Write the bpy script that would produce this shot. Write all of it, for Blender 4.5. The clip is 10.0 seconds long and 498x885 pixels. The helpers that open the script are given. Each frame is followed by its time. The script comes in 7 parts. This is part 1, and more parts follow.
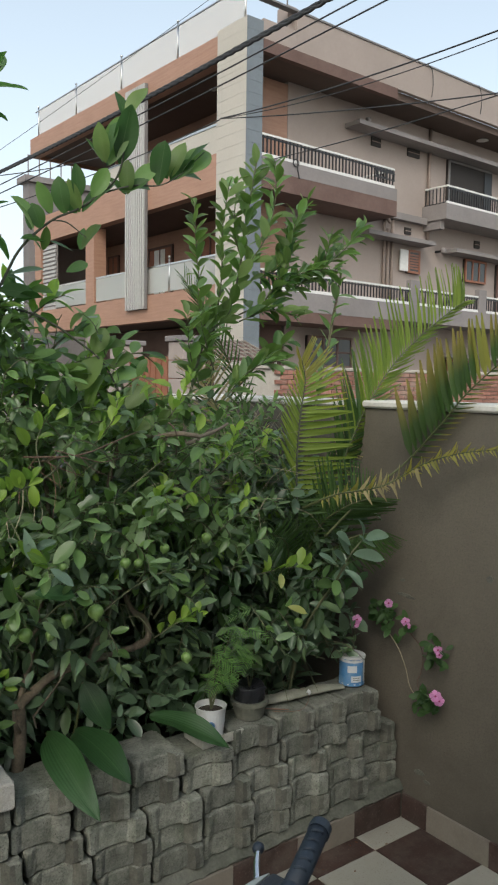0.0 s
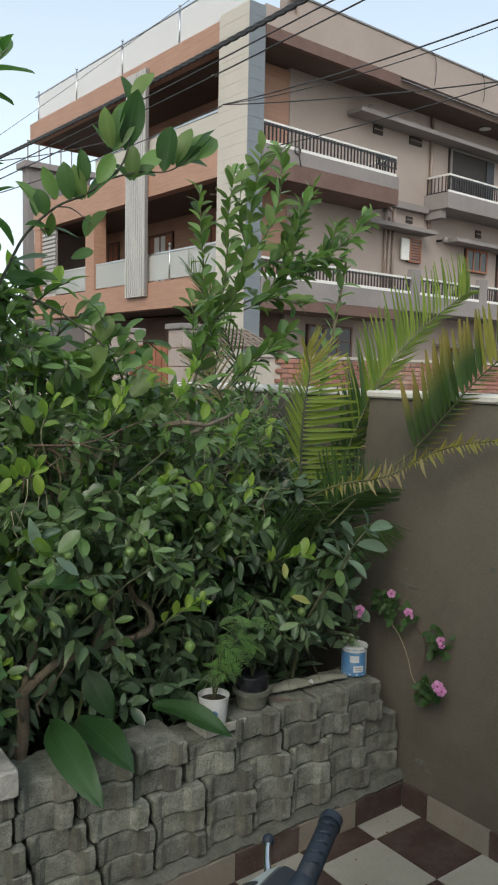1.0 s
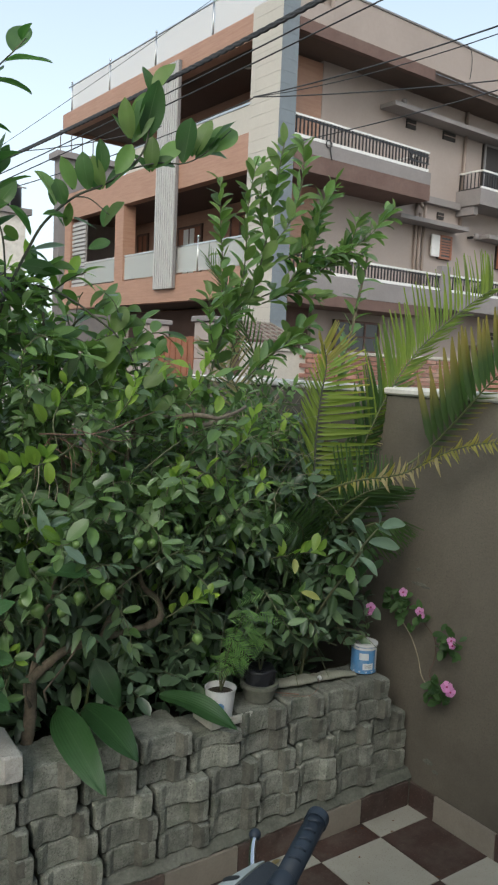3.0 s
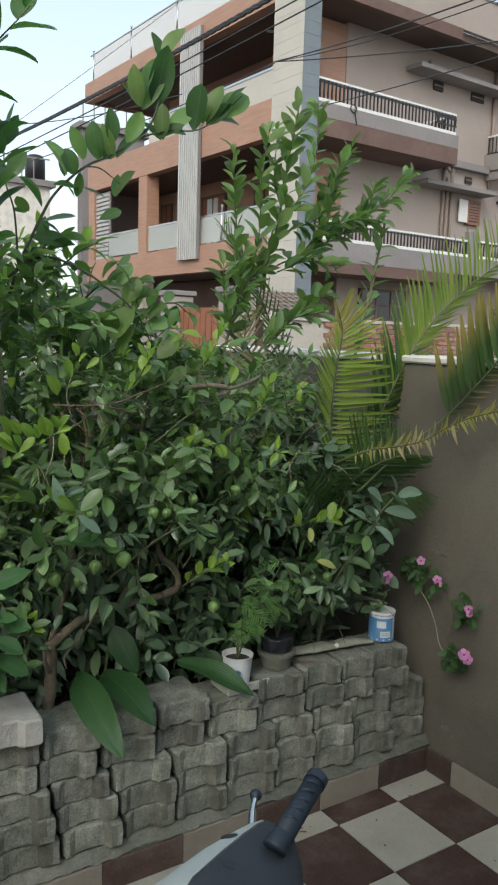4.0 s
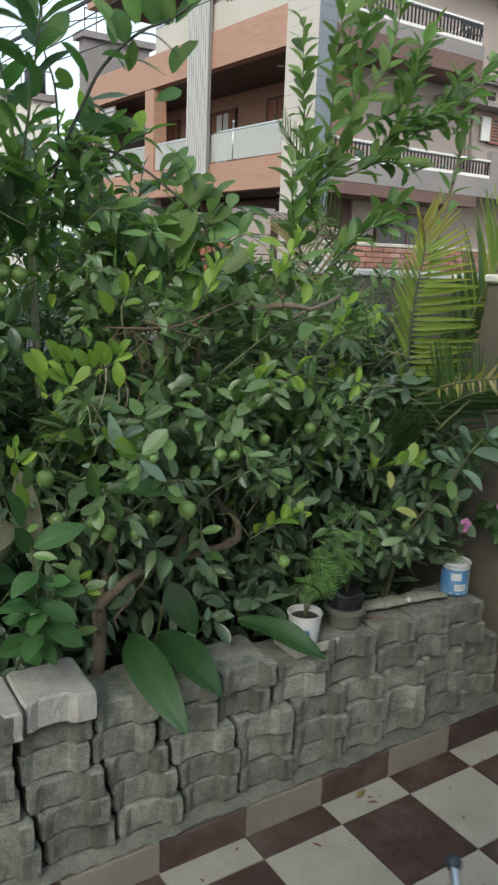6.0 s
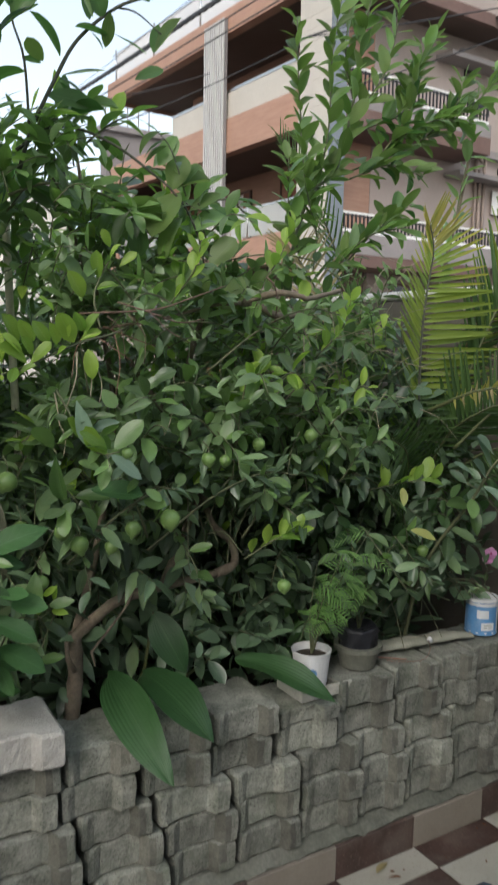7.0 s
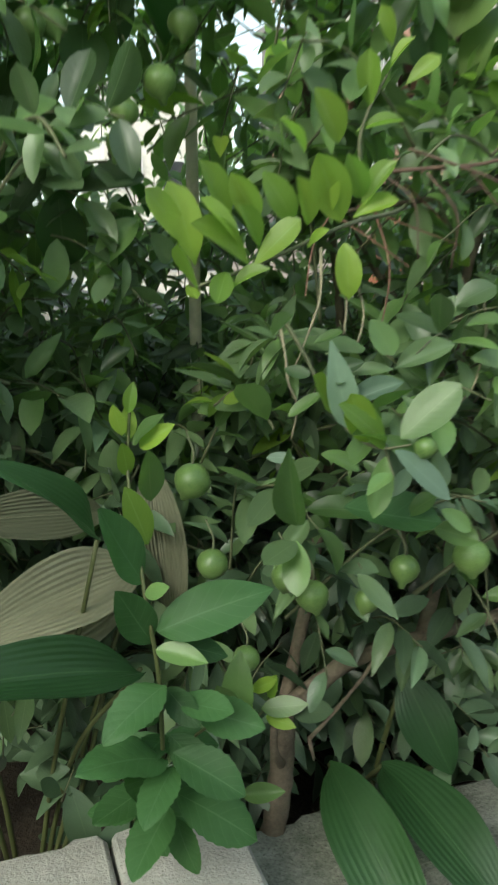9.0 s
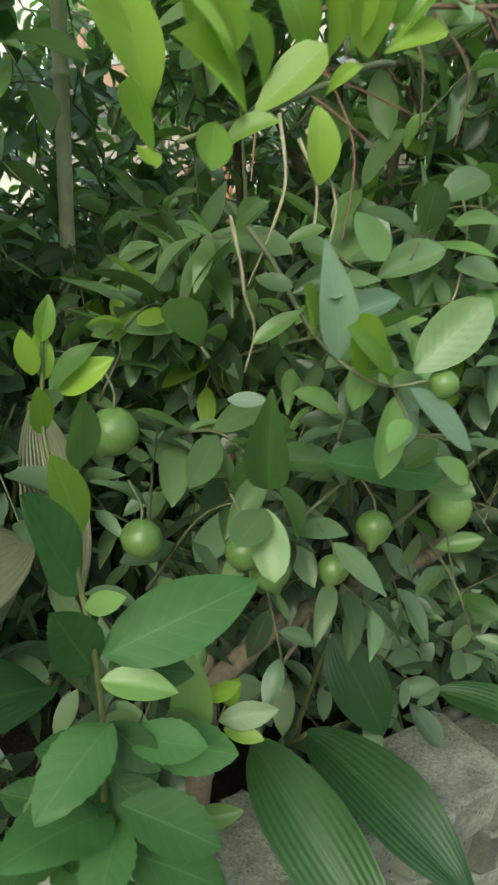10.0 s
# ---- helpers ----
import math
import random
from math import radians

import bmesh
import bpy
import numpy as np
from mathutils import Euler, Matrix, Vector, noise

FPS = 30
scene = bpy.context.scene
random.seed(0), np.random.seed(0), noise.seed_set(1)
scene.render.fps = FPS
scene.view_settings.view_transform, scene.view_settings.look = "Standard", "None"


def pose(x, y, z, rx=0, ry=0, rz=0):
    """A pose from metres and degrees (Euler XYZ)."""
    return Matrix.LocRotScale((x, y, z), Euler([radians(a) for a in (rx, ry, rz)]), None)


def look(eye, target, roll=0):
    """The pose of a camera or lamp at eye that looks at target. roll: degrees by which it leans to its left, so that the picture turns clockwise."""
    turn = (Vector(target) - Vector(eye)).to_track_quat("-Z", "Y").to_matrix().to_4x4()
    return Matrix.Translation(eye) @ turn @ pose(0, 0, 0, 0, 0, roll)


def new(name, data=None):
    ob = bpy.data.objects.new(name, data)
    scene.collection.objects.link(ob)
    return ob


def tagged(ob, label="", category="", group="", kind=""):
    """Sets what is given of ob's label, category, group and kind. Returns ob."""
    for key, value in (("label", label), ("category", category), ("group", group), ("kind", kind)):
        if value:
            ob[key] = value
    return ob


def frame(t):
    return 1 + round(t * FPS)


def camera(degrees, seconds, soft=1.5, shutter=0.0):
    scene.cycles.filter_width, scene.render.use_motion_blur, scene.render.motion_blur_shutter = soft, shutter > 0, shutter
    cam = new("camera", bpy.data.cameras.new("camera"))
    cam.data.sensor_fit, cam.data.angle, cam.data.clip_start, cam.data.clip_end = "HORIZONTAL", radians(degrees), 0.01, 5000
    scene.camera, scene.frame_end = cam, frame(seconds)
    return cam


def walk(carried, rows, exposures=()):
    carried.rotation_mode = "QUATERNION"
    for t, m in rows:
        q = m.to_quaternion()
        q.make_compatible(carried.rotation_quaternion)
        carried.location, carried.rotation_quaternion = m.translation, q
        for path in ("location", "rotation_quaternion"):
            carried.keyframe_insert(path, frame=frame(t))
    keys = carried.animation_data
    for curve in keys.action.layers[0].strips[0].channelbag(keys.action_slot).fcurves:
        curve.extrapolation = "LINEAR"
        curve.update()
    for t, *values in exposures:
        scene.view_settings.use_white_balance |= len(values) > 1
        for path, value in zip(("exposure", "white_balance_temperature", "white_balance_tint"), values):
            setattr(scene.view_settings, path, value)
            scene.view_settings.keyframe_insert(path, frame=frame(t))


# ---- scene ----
from mathutils.bvhtree import BVHTree

cam = camera(35.1, 10.0, soft=2.1, shutter=0.45)
PATH = [
    (0, (0.509, 0.021, 1.798), (1.706, 1.616, 1.65), 0.8),
    (0.5, (0.502, 0.055, 1.801), (1.695, 1.651, 1.633), 0.9),
    (1, (0.499, 0.043, 1.8), (1.698, 1.634, 1.623), 1.2),
    (1.5, (0.493, 0.031, 1.804), (1.695, 1.62, 1.627), 1.4),
    (2, (0.491, 0.027, 1.806), (1.71, 1.603, 1.63), 1.5),
    (2.5, (0.508, 0.032, 1.803), (1.698, 1.63, 1.631), 2.2),
    (4, (0.571, -0.005, 1.798), (1.658, 1.652, 1.528), 1.8),
    (4.5, (0.558, 0.021, 1.786), (1.641, 1.676, 1.488), 1.9),
    (5, (0.554, 0.048, 1.788), (1.636, 1.692, 1.433), 2.2),
    (5.5, (0.598, 0.16, 1.768), (1.683, 1.792, 1.367), 2.5),
    (6, (0.589, 0.416, 1.748), (1.658, 2.046, 1.3), 2.2),
    (6.2, (0.613, 0.488, 1.709), (1.674, 2.123, 1.264), 2.3),
    (7.3, (0.791, 0.582, 1.491), (1.818, 2.294, 1.362), -0.2),
    (7.5, (0.797, 0.67, 1.497), (1.808, 2.393, 1.413), -2.0),
    (8, (0.806, 0.922, 1.494), (1.782, 2.661, 1.338), -2.8),
    (8.5, (0.864, 1.139, 1.485), (1.666, 2.947, 1.187), -1.4),
    (9, (0.927, 1.357, 1.474), (1.623, 3.176, 1.022), 1.6),
    (9.5, (0.927, 1.509, 1.453), (1.872, 3.181, 0.894), 3.9),
    (10, (0.907, 1.627, 1.433), (1.997, 3.179, 0.797), 4.0),
]
walk(cam, [(t, look(eye, target, roll)) for t, eye, target, roll in PATH],
     exposures=[(0, 0.97, 6200, 4), (4, 1.1, 6000, 3), (4.5, 1.27, 6000, 3), (5, 1.1, 6000, 3), (5.5, 1.15, 6000, 3), (6, 1.25, 6000, 3), (7.5, 1.22, 6150, 9), (8, 1.06, 6150, 9), (8.5, 0.99, 6150, -3), (9, 1.66, 6200, -6), (10, 1.88, 6500, -12)])

# ---- light: hazy evening sky, soft veiled sun from behind on the left ----
SUN_TO = Vector((-0.56, -0.55, 0.60)).normalized()
world = bpy.data.worlds.new("world")
scene.world = world
world.use_nodes = True
wn = world.node_tree
sky = wn.nodes.new("ShaderNodeTexSky")
sky.sky_type = 'NISHITA'
sky.sun_disc = False
sky.sun_elevation = math.asin(SUN_TO.z)
sky.sun_rotation = math.atan2(SUN_TO.x, SUN_TO.y)
sky.air_density, sky.dust_density, sky.ozone_density = 1.0, 5.0, 1.0
wn.nodes["Background"].inputs["Strength"].default_value = 0.14
veil = wn.nodes.new("ShaderNodeMix")          # thin pale cloud over the blue
veil.data_type = 'RGBA'
veil.inputs[0].default_value = 0.58
ray = wn.nodes.new("ShaderNodeTexCoord")
apart = wn.nodes.new("ShaderNodeSeparateXYZ")
haze = wn.nodes.new("ShaderNodeValToRGB")      # brighter haze low down, bluer above
haze.color_ramp.elements[0].position, haze.color_ramp.elements[0].color = 0.05, (5.3, 5.3, 5.1, 1)
haze.color_ramp.elements[1].position, haze.color_ramp.elements[1].color = 0.62, (2.35, 2.55, 2.72, 1)
wn.links.new(ray.outputs["Generated"], apart.inputs[0])
wn.links.new(apart.outputs[2], haze.inputs[0])
wn.links.new(haze.outputs[0], veil.inputs[7])
wn.links.new(sky.outputs[0], veil.inputs[6])
wn.links.new(veil.outputs[2], wn.nodes["Background"].inputs["Color"])
sun = new("sun", bpy.data.lights.new("sun", 'SUN'))
sun.data.energy, sun.data.angle, sun.data.color = 0.52, radians(25), (1.0, 0.95, 0.88)
sun.matrix_world = look(SUN_TO * 30, (0, 0, 0))


# ---- materials ----
def nodes_of(name):
    m = bpy.data.materials.new(name)
    m.use_nodes = True
    return m, m.node_tree, m.node_tree.nodes["Principled BSDF"]


def link(nt, a, b):
    nt.links.new(a, b)


def noise_at(nt, scale, detail=4.0, rough=0.6, stretch=None):
    geo = nt.nodes.new("ShaderNodeNewGeometry")
    n = nt.nodes.new("ShaderNodeTexNoise")
    n.inputs["Scale"].default_value, n.inputs["Detail"].default_value, n.inputs["Roughness"].default_value = scale, detail, rough
    if stretch:
        mp = nt.nodes.new("ShaderNodeMapping")
        mp.inputs["Scale"].default_value = stretch
        link(nt, geo.outputs["Position"], mp.inputs["Vector"])
        link(nt, mp.outputs[0], n.inputs["Vector"])
    else:
        link(nt, geo.outputs["Position"], n.inputs["Vector"])
    return n.outputs["Fac"]


def ramp(nt, fac, stops):
    r = nt.nodes.new("ShaderNodeValToRGB")
    while len(r.color_ramp.elements) < len(stops):
        r.color_ramp.elements.new(0.5)
    for e, (p, c) in zip(r.color_ramp.elements, stops):
        e.position, e.color = p, (*c, 1)
    link(nt, fac, r.inputs[0])
    return r.outputs[0]


def mixc(nt, fac, a, b, mode='MIX'):
    m = nt.nodes.new("ShaderNodeMix")
    m.data_type, m.blend_type = 'RGBA', mode
    for sock, val in ((m.inputs[0], fac), (m.inputs[6], a), (m.inputs[7], b)):
        if isinstance(val, (int, float)):
            sock.default_value = val
        elif isinstance(val, tuple):
            sock.default_value = (*val, 1)
        else:
            link(nt, val, sock)
    return m.outputs[2]


def maths(nt, op, a, b=0.0):
    m = nt.nodes.new("ShaderNodeMath")
    m.operation = op
    for sock, val in ((m.inputs[0], a), (m.inputs[1], b)):
        if isinstance(val, (int, float)):
            sock.default_value = val
        else:
            link(nt, val, sock)
    return m.outputs[0]


def bumped(nt, bsdf, height, strength, distance):
    b = nt.nodes.new("ShaderNodeBump")
    b.inputs["Strength"].default_value, b.inputs["Distance"].default_value = strength, distance
    link(nt, height, b.inputs["Height"])
    link(nt, b.outputs[0], bsdf.inputs["Normal"])


def surface(name, low, high, stain=None, rough=0.8, big=2.0, fine=60.0, bump=0.3, depth=0.003, metal=0.0, vary=0.0, amount=0.5, stretch=None, speck=None):
    """A painted, mineral or wooden surface: two scales of noise, stains and fine relief."""
    m, nt, b = nodes_of(name)
    f1, f2 = noise_at(nt, big, 5, 0.65, stretch), noise_at(nt, fine, 3, 0.6, stretch)
    both = maths(nt, 'ADD', maths(nt, 'MULTIPLY', f1, 0.6), maths(nt, 'MULTIPLY', f2, 0.4))
    col = ramp(nt, both, [(0.32, low), (0.68, high)])
    if stain:
        s = noise_at(nt, big * 0.7, 6, 0.7)
        mask = ramp(nt, s, [(0.48, (0, 0, 0)), (0.72, (amount,) * 3)])
        col = mixc(nt, mask, col, stain)
    if speck:
        tone, size, share = speck
        dots = noise_at(nt, size, 2, 0.5)
        col = mixc(nt, ramp(nt, dots, [(share, (0, 0, 0)), (share + 0.07, (0.75, 0.75, 0.75))]), col, tone)
    if vary:
        info = nt.nodes.new("ShaderNodeObjectInfo")
        v = maths(nt, 'ADD', maths(nt, 'MULTIPLY', info.outputs["Random"], 2 * vary), 1 - vary)
        hsv = nt.nodes.new("ShaderNodeHueSaturation")
        link(nt, col, hsv.inputs["Color"])
        link(nt, v, hsv.inputs["Value"])
        col = hsv.outputs[0]
    link(nt, col, b.inputs["Base Color"])
    b.inputs["Metallic"].default_value = metal
    r = maths(nt, 'ADD', maths(nt, 'MULTIPLY', f2, 0.25), rough - 0.12)
    link(nt, r, b.inputs["Roughness"])
    if bump:
        bumped(nt, b, both, bump, depth)
    return m


def plain(name, col, rough=0.5, metal=0.0):
    m, nt, b = nodes_of(name)
    c = ramp(nt, noise_at(nt, 14, 4), [(0.3, tuple(v * 0.85 for v in col)), (0.7, col)])
    link(nt, c, b.inputs["Base Color"])
    b.inputs["Roughness"].default_value, b.inputs["Metallic"].default_value = rough, metal
    return m


def leafy(name, low, high, rib, rough=0.42, through_light=0.3, veins=9.0, pleat=0.0, glow=None, spread=0.5, quilt=0.12, tip=None, vein=0.07, gloss=0.5):
    """A leaf: hue by piece, pale midrib and side veins along the leaf, light coming through."""
    m, nt, b = nodes_of(name)
    geo, info, uv = (nt.nodes.new(k) for k in ("ShaderNodeNewGeometry", "ShaderNodeObjectInfo", "ShaderNodeUVMap"))
    rnd = maths(nt, 'FRACT', maths(nt, 'ADD', geo.outputs["Random Per Island"], info.outputs["Random"]))
    col = ramp(nt, rnd, [(0.0, low), (spread, high), (1.0, tuple(v * 1.35 for v in high))])
    patch = noise_at(nt, 35, 4, 0.6)
    col = mixc(nt, maths(nt, 'MULTIPLY', patch, 0.45), col, tuple(v * 0.55 for v in low))
    sep = nt.nodes.new("ShaderNodeSeparateXYZ")
    link(nt, uv.outputs[0], sep.inputs[0])
    off = maths(nt, 'ABSOLUTE', maths(nt, 'SUBTRACT', sep.outputs[0], 0.5))
    mid = maths(nt, 'LESS_THAN', off, 0.018)
    side = maths(nt, 'FRACT', maths(nt, 'MULTIPLY', maths(nt, 'SUBTRACT', sep.outputs[1], maths(nt, 'MULTIPLY', off, 0.5)), veins))
    ridge = maths(nt, 'ABSOLUTE', maths(nt, 'SUBTRACT', side, 0.5))
    line = maths(nt, 'LESS_THAN', ridge, 0.05)
    marks = maths(nt, 'MAXIMUM', maths(nt, 'MULTIPLY', mid, 0.40), maths(nt, 'MULTIPLY', line, vein))
    col = mixc(nt, marks, col, rib)
    if tip:
        far = ramp(nt, sep.outputs[1], [(0.35, (0, 0, 0)), (0.8, (0.9, 0.9, 0.9))])
        col = mixc(nt, far, col, tip)
    link(nt, col, b.inputs["Base Color"])
    b.inputs["Roughness"].default_value = rough
    b.inputs["Specular IOR Level"].default_value = gloss
    if pleat:
        wave = maths(nt, 'SINE', maths(nt, 'MULTIPLY', off, pleat))
        bumped(nt, b, maths(nt, 'ADD', wave, maths(nt, 'MULTIPLY', patch, 3.0)), quilt * 1.3, 0.004)
    else:
        bumped(nt, b, maths(nt, 'ADD', maths(nt, 'MULTIPLY', ridge, quilt), maths(nt, 'MULTIPLY', patch, 0.8)), 0.5, 0.003)
    tr = nt.nodes.new("ShaderNodeBsdfTranslucent")
    tint = mixc(nt, 0.75, col, glow or tuple(min(1, v * 2.2) for v in high))
    link(nt, tint, tr.inputs["Color"])
    mx = nt.nodes.new("ShaderNodeMixShader")
    mx.inputs[0].default_value = through_light
    link(nt, b.outputs[0], mx.inputs[1])
    link(nt, tr.outputs[0], mx.inputs[2])
    link(nt, mx.outputs[0], nt.nodes["Material Output"].inputs["Surface"])
    return m


M_BLOCK = surface("weathered_concrete", (0.076, 0.081, 0.066), (0.332, 0.336, 0.288), (0.095, 0.112, 0.078), rough=0.95, big=16, fine=150, bump=0.7, depth=0.009, vary=0.22, amount=0.75, speck=((0.06, 0.06, 0.048), 190, 0.62))
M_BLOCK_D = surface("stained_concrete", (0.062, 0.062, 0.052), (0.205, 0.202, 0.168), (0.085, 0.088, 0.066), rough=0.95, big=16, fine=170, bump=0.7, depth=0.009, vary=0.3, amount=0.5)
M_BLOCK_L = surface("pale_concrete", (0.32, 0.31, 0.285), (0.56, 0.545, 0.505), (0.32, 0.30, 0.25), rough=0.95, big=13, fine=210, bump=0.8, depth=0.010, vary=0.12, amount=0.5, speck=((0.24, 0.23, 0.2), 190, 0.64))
M_MORTAR = surface("mortar", (0.075, 0.080, 0.064), (0.215, 0.215, 0.182), (0.055, 0.065, 0.046), rough=0.95, big=9, fine=90, bump=0.9, depth=0.008)
M_PLASTER = surface("boundary_plaster", (0.104, 0.090, 0.070), (0.170, 0.148, 0.117), (0.066, 0.058, 0.046), rough=0.9, big=1.1, fine=110, bump=0.7, depth=0.005, amount=0.8, speck=((0.08, 0.07, 0.055), 260, 0.60))
M_COPING = surface("pale_coping", (0.60, 0.57, 0.52), (0.78, 0.75, 0.70), (0.35, 0.33, 0.28), rough=0.85, big=5, fine=60)
M_TILE_L = surface("cream_tile", (0.30, 0.287, 0.24), (0.42, 0.407, 0.352), (0.22, 0.20, 0.16), rough=0.42, big=4, fine=380, bump=0.05, vary=0.04, amount=0.4, speck=((0.20, 0.18, 0.15), 180, 0.62))
M_TILE_D = surface("maroon_tile", (0.026, 0.015, 0.0125), (0.088, 0.053, 0.044), (0.135, 0.11, 0.095), rough=0.45, big=9, fine=190, bump=0.05, vary=0.10, amount=0.8, speck=((0.13, 0.095, 0.08), 120, 0.62))
M_SKIRT_L = surface("cream_skirting", (0.205, 0.180, 0.148), (0.285, 0.252, 0.210), (0.14, 0.124, 0.10), rough=0.5, big=5, fine=110, bump=0.05, vary=0.05)
M_SOIL = surface("dark_soil", (0.018, 0.013, 0.009), (0.06, 0.045, 0.03), rough=1.0, big=14, fine=90, bump=1.0, depth=0.02)
M_GROUND = surface("dusty_ground", (0.16, 0.14, 0.11), (0.27, 0.24, 0.20), rough=0.95, big=0.6, fine=14)
M_ROAD = surface("asphalt", (0.04, 0.04, 0.04), (0.075, 0.073, 0.07), rough=0.9, big=0.8, fine=30)
M_BRICK = surface("red_brick", (0.20, 0.092, 0.070), (0.34, 0.17, 0.125), (0.38, 0.31, 0.26), rough=0.92, big=3.2, fine=45, vary=0.25, amount=0.8)
M_JOINT = surface("brick_mortar", (0.36, 0.32, 0.28), (0.50, 0.46, 0.40), rough=0.95, big=6, fine=60)
M_HOUSE = surface("house_paint", (0.32, 0.266, 0.240), (0.37, 0.311, 0.283), (0.26, 0.215, 0.19), rough=0.85, big=0.5, fine=12, bump=0.1, amount=0.4)
M_PANEL = surface("beige_cladding", (0.43, 0.395, 0.345), (0.50, 0.465, 0.41), rough=0.6, big=0.8, fine=18, bump=0.05)
M_GREY = surface("blue_grey_cladding", (0.145, 0.165, 0.185), (0.19, 0.215, 0.24), rough=0.55, big=0.8, fine=18, bump=0.05)
M_WOOD = surface("wood_cladding", (0.30, 0.165, 0.11), (0.42, 0.25, 0.178), (0.25, 0.135, 0.09), rough=0.6, big=1.2, fine=9, stretch=(1.2, 1.2, 14), bump=0.05, amount=0.3)
M_BROWN = surface("maroon_band", (0.105, 0.062, 0.052), (0.155, 0.095, 0.080), (0.20, 0.14, 0.115), rough=0.8, big=0.9, fine=16)
M_SLAB = surface("grey_slab", (0.20, 0.182, 0.180), (0.265, 0.240, 0.236), (0.165, 0.148, 0.145), rough=0.85, big=0.8, fine=18)
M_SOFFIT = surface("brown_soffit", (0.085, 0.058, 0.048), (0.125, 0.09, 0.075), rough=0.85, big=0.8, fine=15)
M_WHITE = plain("white_paint", (0.74, 0.73, 0.71), 0.5)
M_FIN = plain("pale_grey_metal_sheet", (0.44, 0.43, 0.42), 0.45)
M_FIN_D = plain("grey_groove", (0.20, 0.19, 0.19), 0.6)
M_BLACK = plain("black_paint", (0.02, 0.02, 0.022), 0.45)
# near-black colour standing in for the shade inside openings
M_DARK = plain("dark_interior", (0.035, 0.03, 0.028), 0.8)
M_STEEL = plain("steel", (0.62, 0.62, 0.62), 0.28, 1.0)
M_REDWOOD = surface("red_brown_joinery", (0.20, 0.075, 0.04), (0.30, 0.12, 0.065), rough=0.55, big=3, fine=30)
M_PIPE = plain("brown_pipe", (0.27, 0.21, 0.18), 0.55)
M_CABLE = surface("black_cable", (0.022, 0.022, 0.024), (0.045, 0.045, 0.047), rough=0.6, big=6, fine=40)
M_BARK = surface("citrus_bark", (0.080, 0.064, 0.046), (0.22, 0.175, 0.125), (0.10, 0.12, 0.075), rough=0.95, big=22, fine=140, bump=0.9, depth=0.004)
M_TWIG = surface("green_twig", (0.07, 0.085, 0.040), (0.14, 0.145, 0.075), rough=0.75, big=20, fine=120)
M_BRANCH = surface("dark_green_branch", (0.035, 0.042, 0.028), (0.085, 0.088, 0.058), rough=0.8, big=20, fine=120)
M_DEADTWIG = surface("red_brown_twig", (0.14, 0.075, 0.055), (0.25, 0.14, 0.10), rough=0.9, big=20, fine=120)
M_STRAND = surface("dry_strand", (0.20, 0.175, 0.11), (0.36, 0.32, 0.22), rough=0.85, big=20, fine=120)
M_POLE = surface("dry_bamboo", (0.56, 0.53, 0.38), (0.74, 0.70, 0.53), (0.22, 0.22, 0.15), rough=0.7, big=14, fine=90)
M_LEAF = leafy("lime_leaf", (0.034, 0.060, 0.030), (0.162, 0.243, 0.112), (0.18, 0.25, 0.12), rough=0.33, through_light=0.26, glow=(0.28, 0.48, 0.09))
# darker leaf copy; low in the crown its colour carries the shade
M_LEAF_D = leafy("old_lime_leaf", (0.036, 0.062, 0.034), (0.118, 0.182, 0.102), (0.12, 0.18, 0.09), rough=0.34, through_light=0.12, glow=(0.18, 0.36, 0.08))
M_LEAF_N = leafy("young_lime_leaf", (0.118, 0.212, 0.034), (0.244, 0.354, 0.050), (0.32, 0.46, 0.16), rough=0.42, through_light=0.42, glow=(0.40, 0.72, 0.09))
M_LEAF_M = leafy("mid_lime_leaf", (0.044, 0.086, 0.030), (0.172, 0.282, 0.096), (0.20, 0.29, 0.11), rough=0.34, through_light=0.36, glow=(0.30, 0.55, 0.08))
M_LEAF_S = leafy("sapling_leaf", (0.020, 0.052, 0.018), (0.056, 0.126, 0.042), (0.11, 0.20, 0.09), gloss=0.22, rough=0.5, through_light=0.22, veins=7.0, glow=(0.14, 0.40, 0.06), quilt=0.3, vein=0.16)
M_LEAF_B = leafy("broad_lime_leaf", (0.024, 0.050, 0.019), (0.070, 0.125, 0.044), (0.13, 0.20, 0.09), rough=0.45, gloss=0.25, through_light=0.30, glow=(0.16, 0.42, 0.07))
M_FEATHER = leafy("feathery_leaf", (0.075, 0.150, 0.045), (0.150, 0.270, 0.075), (0.2, 0.32, 0.12), rough=0.5, gloss=0.25, through_light=0.35, veins=0.5)
M_LEAF_T = leafy("top_shoot_leaf", (0.046, 0.078, 0.024), (0.135, 0.198, 0.062), (0.16, 0.22, 0.09), rough=0.42, gloss=0.32, through_light=0.34, glow=(0.28, 0.48, 0.08))
M_LEAF_Y = leafy("yellowing_leaf", (0.34, 0.36, 0.08), (0.50, 0.52, 0.20), (0.5, 0.5, 0.25), through_light=0.4)
M_LEAF_G = leafy("grey_green_leaf", (0.09, 0.15, 0.10), (0.17, 0.25, 0.17), (0.26, 0.36, 0.26), rough=0.5, through_light=0.25)
M_CANNA = leafy("pleated_leaf", (0.020, 0.060, 0.018), (0.038, 0.094, 0.028), (0.07, 0.14, 0.05), rough=0.48, through_light=0.25, veins=0.5, pleat=70)
M_CANNA_D = leafy("drying_pleated_leaf", (0.13, 0.14, 0.085), (0.245, 0.245, 0.165), (0.36, 0.36, 0.24), rough=0.55, through_light=0.35, veins=0.5, pleat=85, quilt=0.4)
M_PALM = leafy("palm_leaflet", (0.022, 0.054, 0.013), (0.055, 0.108, 0.022), (0.13, 0.2, 0.06), rough=0.6, through_light=0.35, veins=0.5)
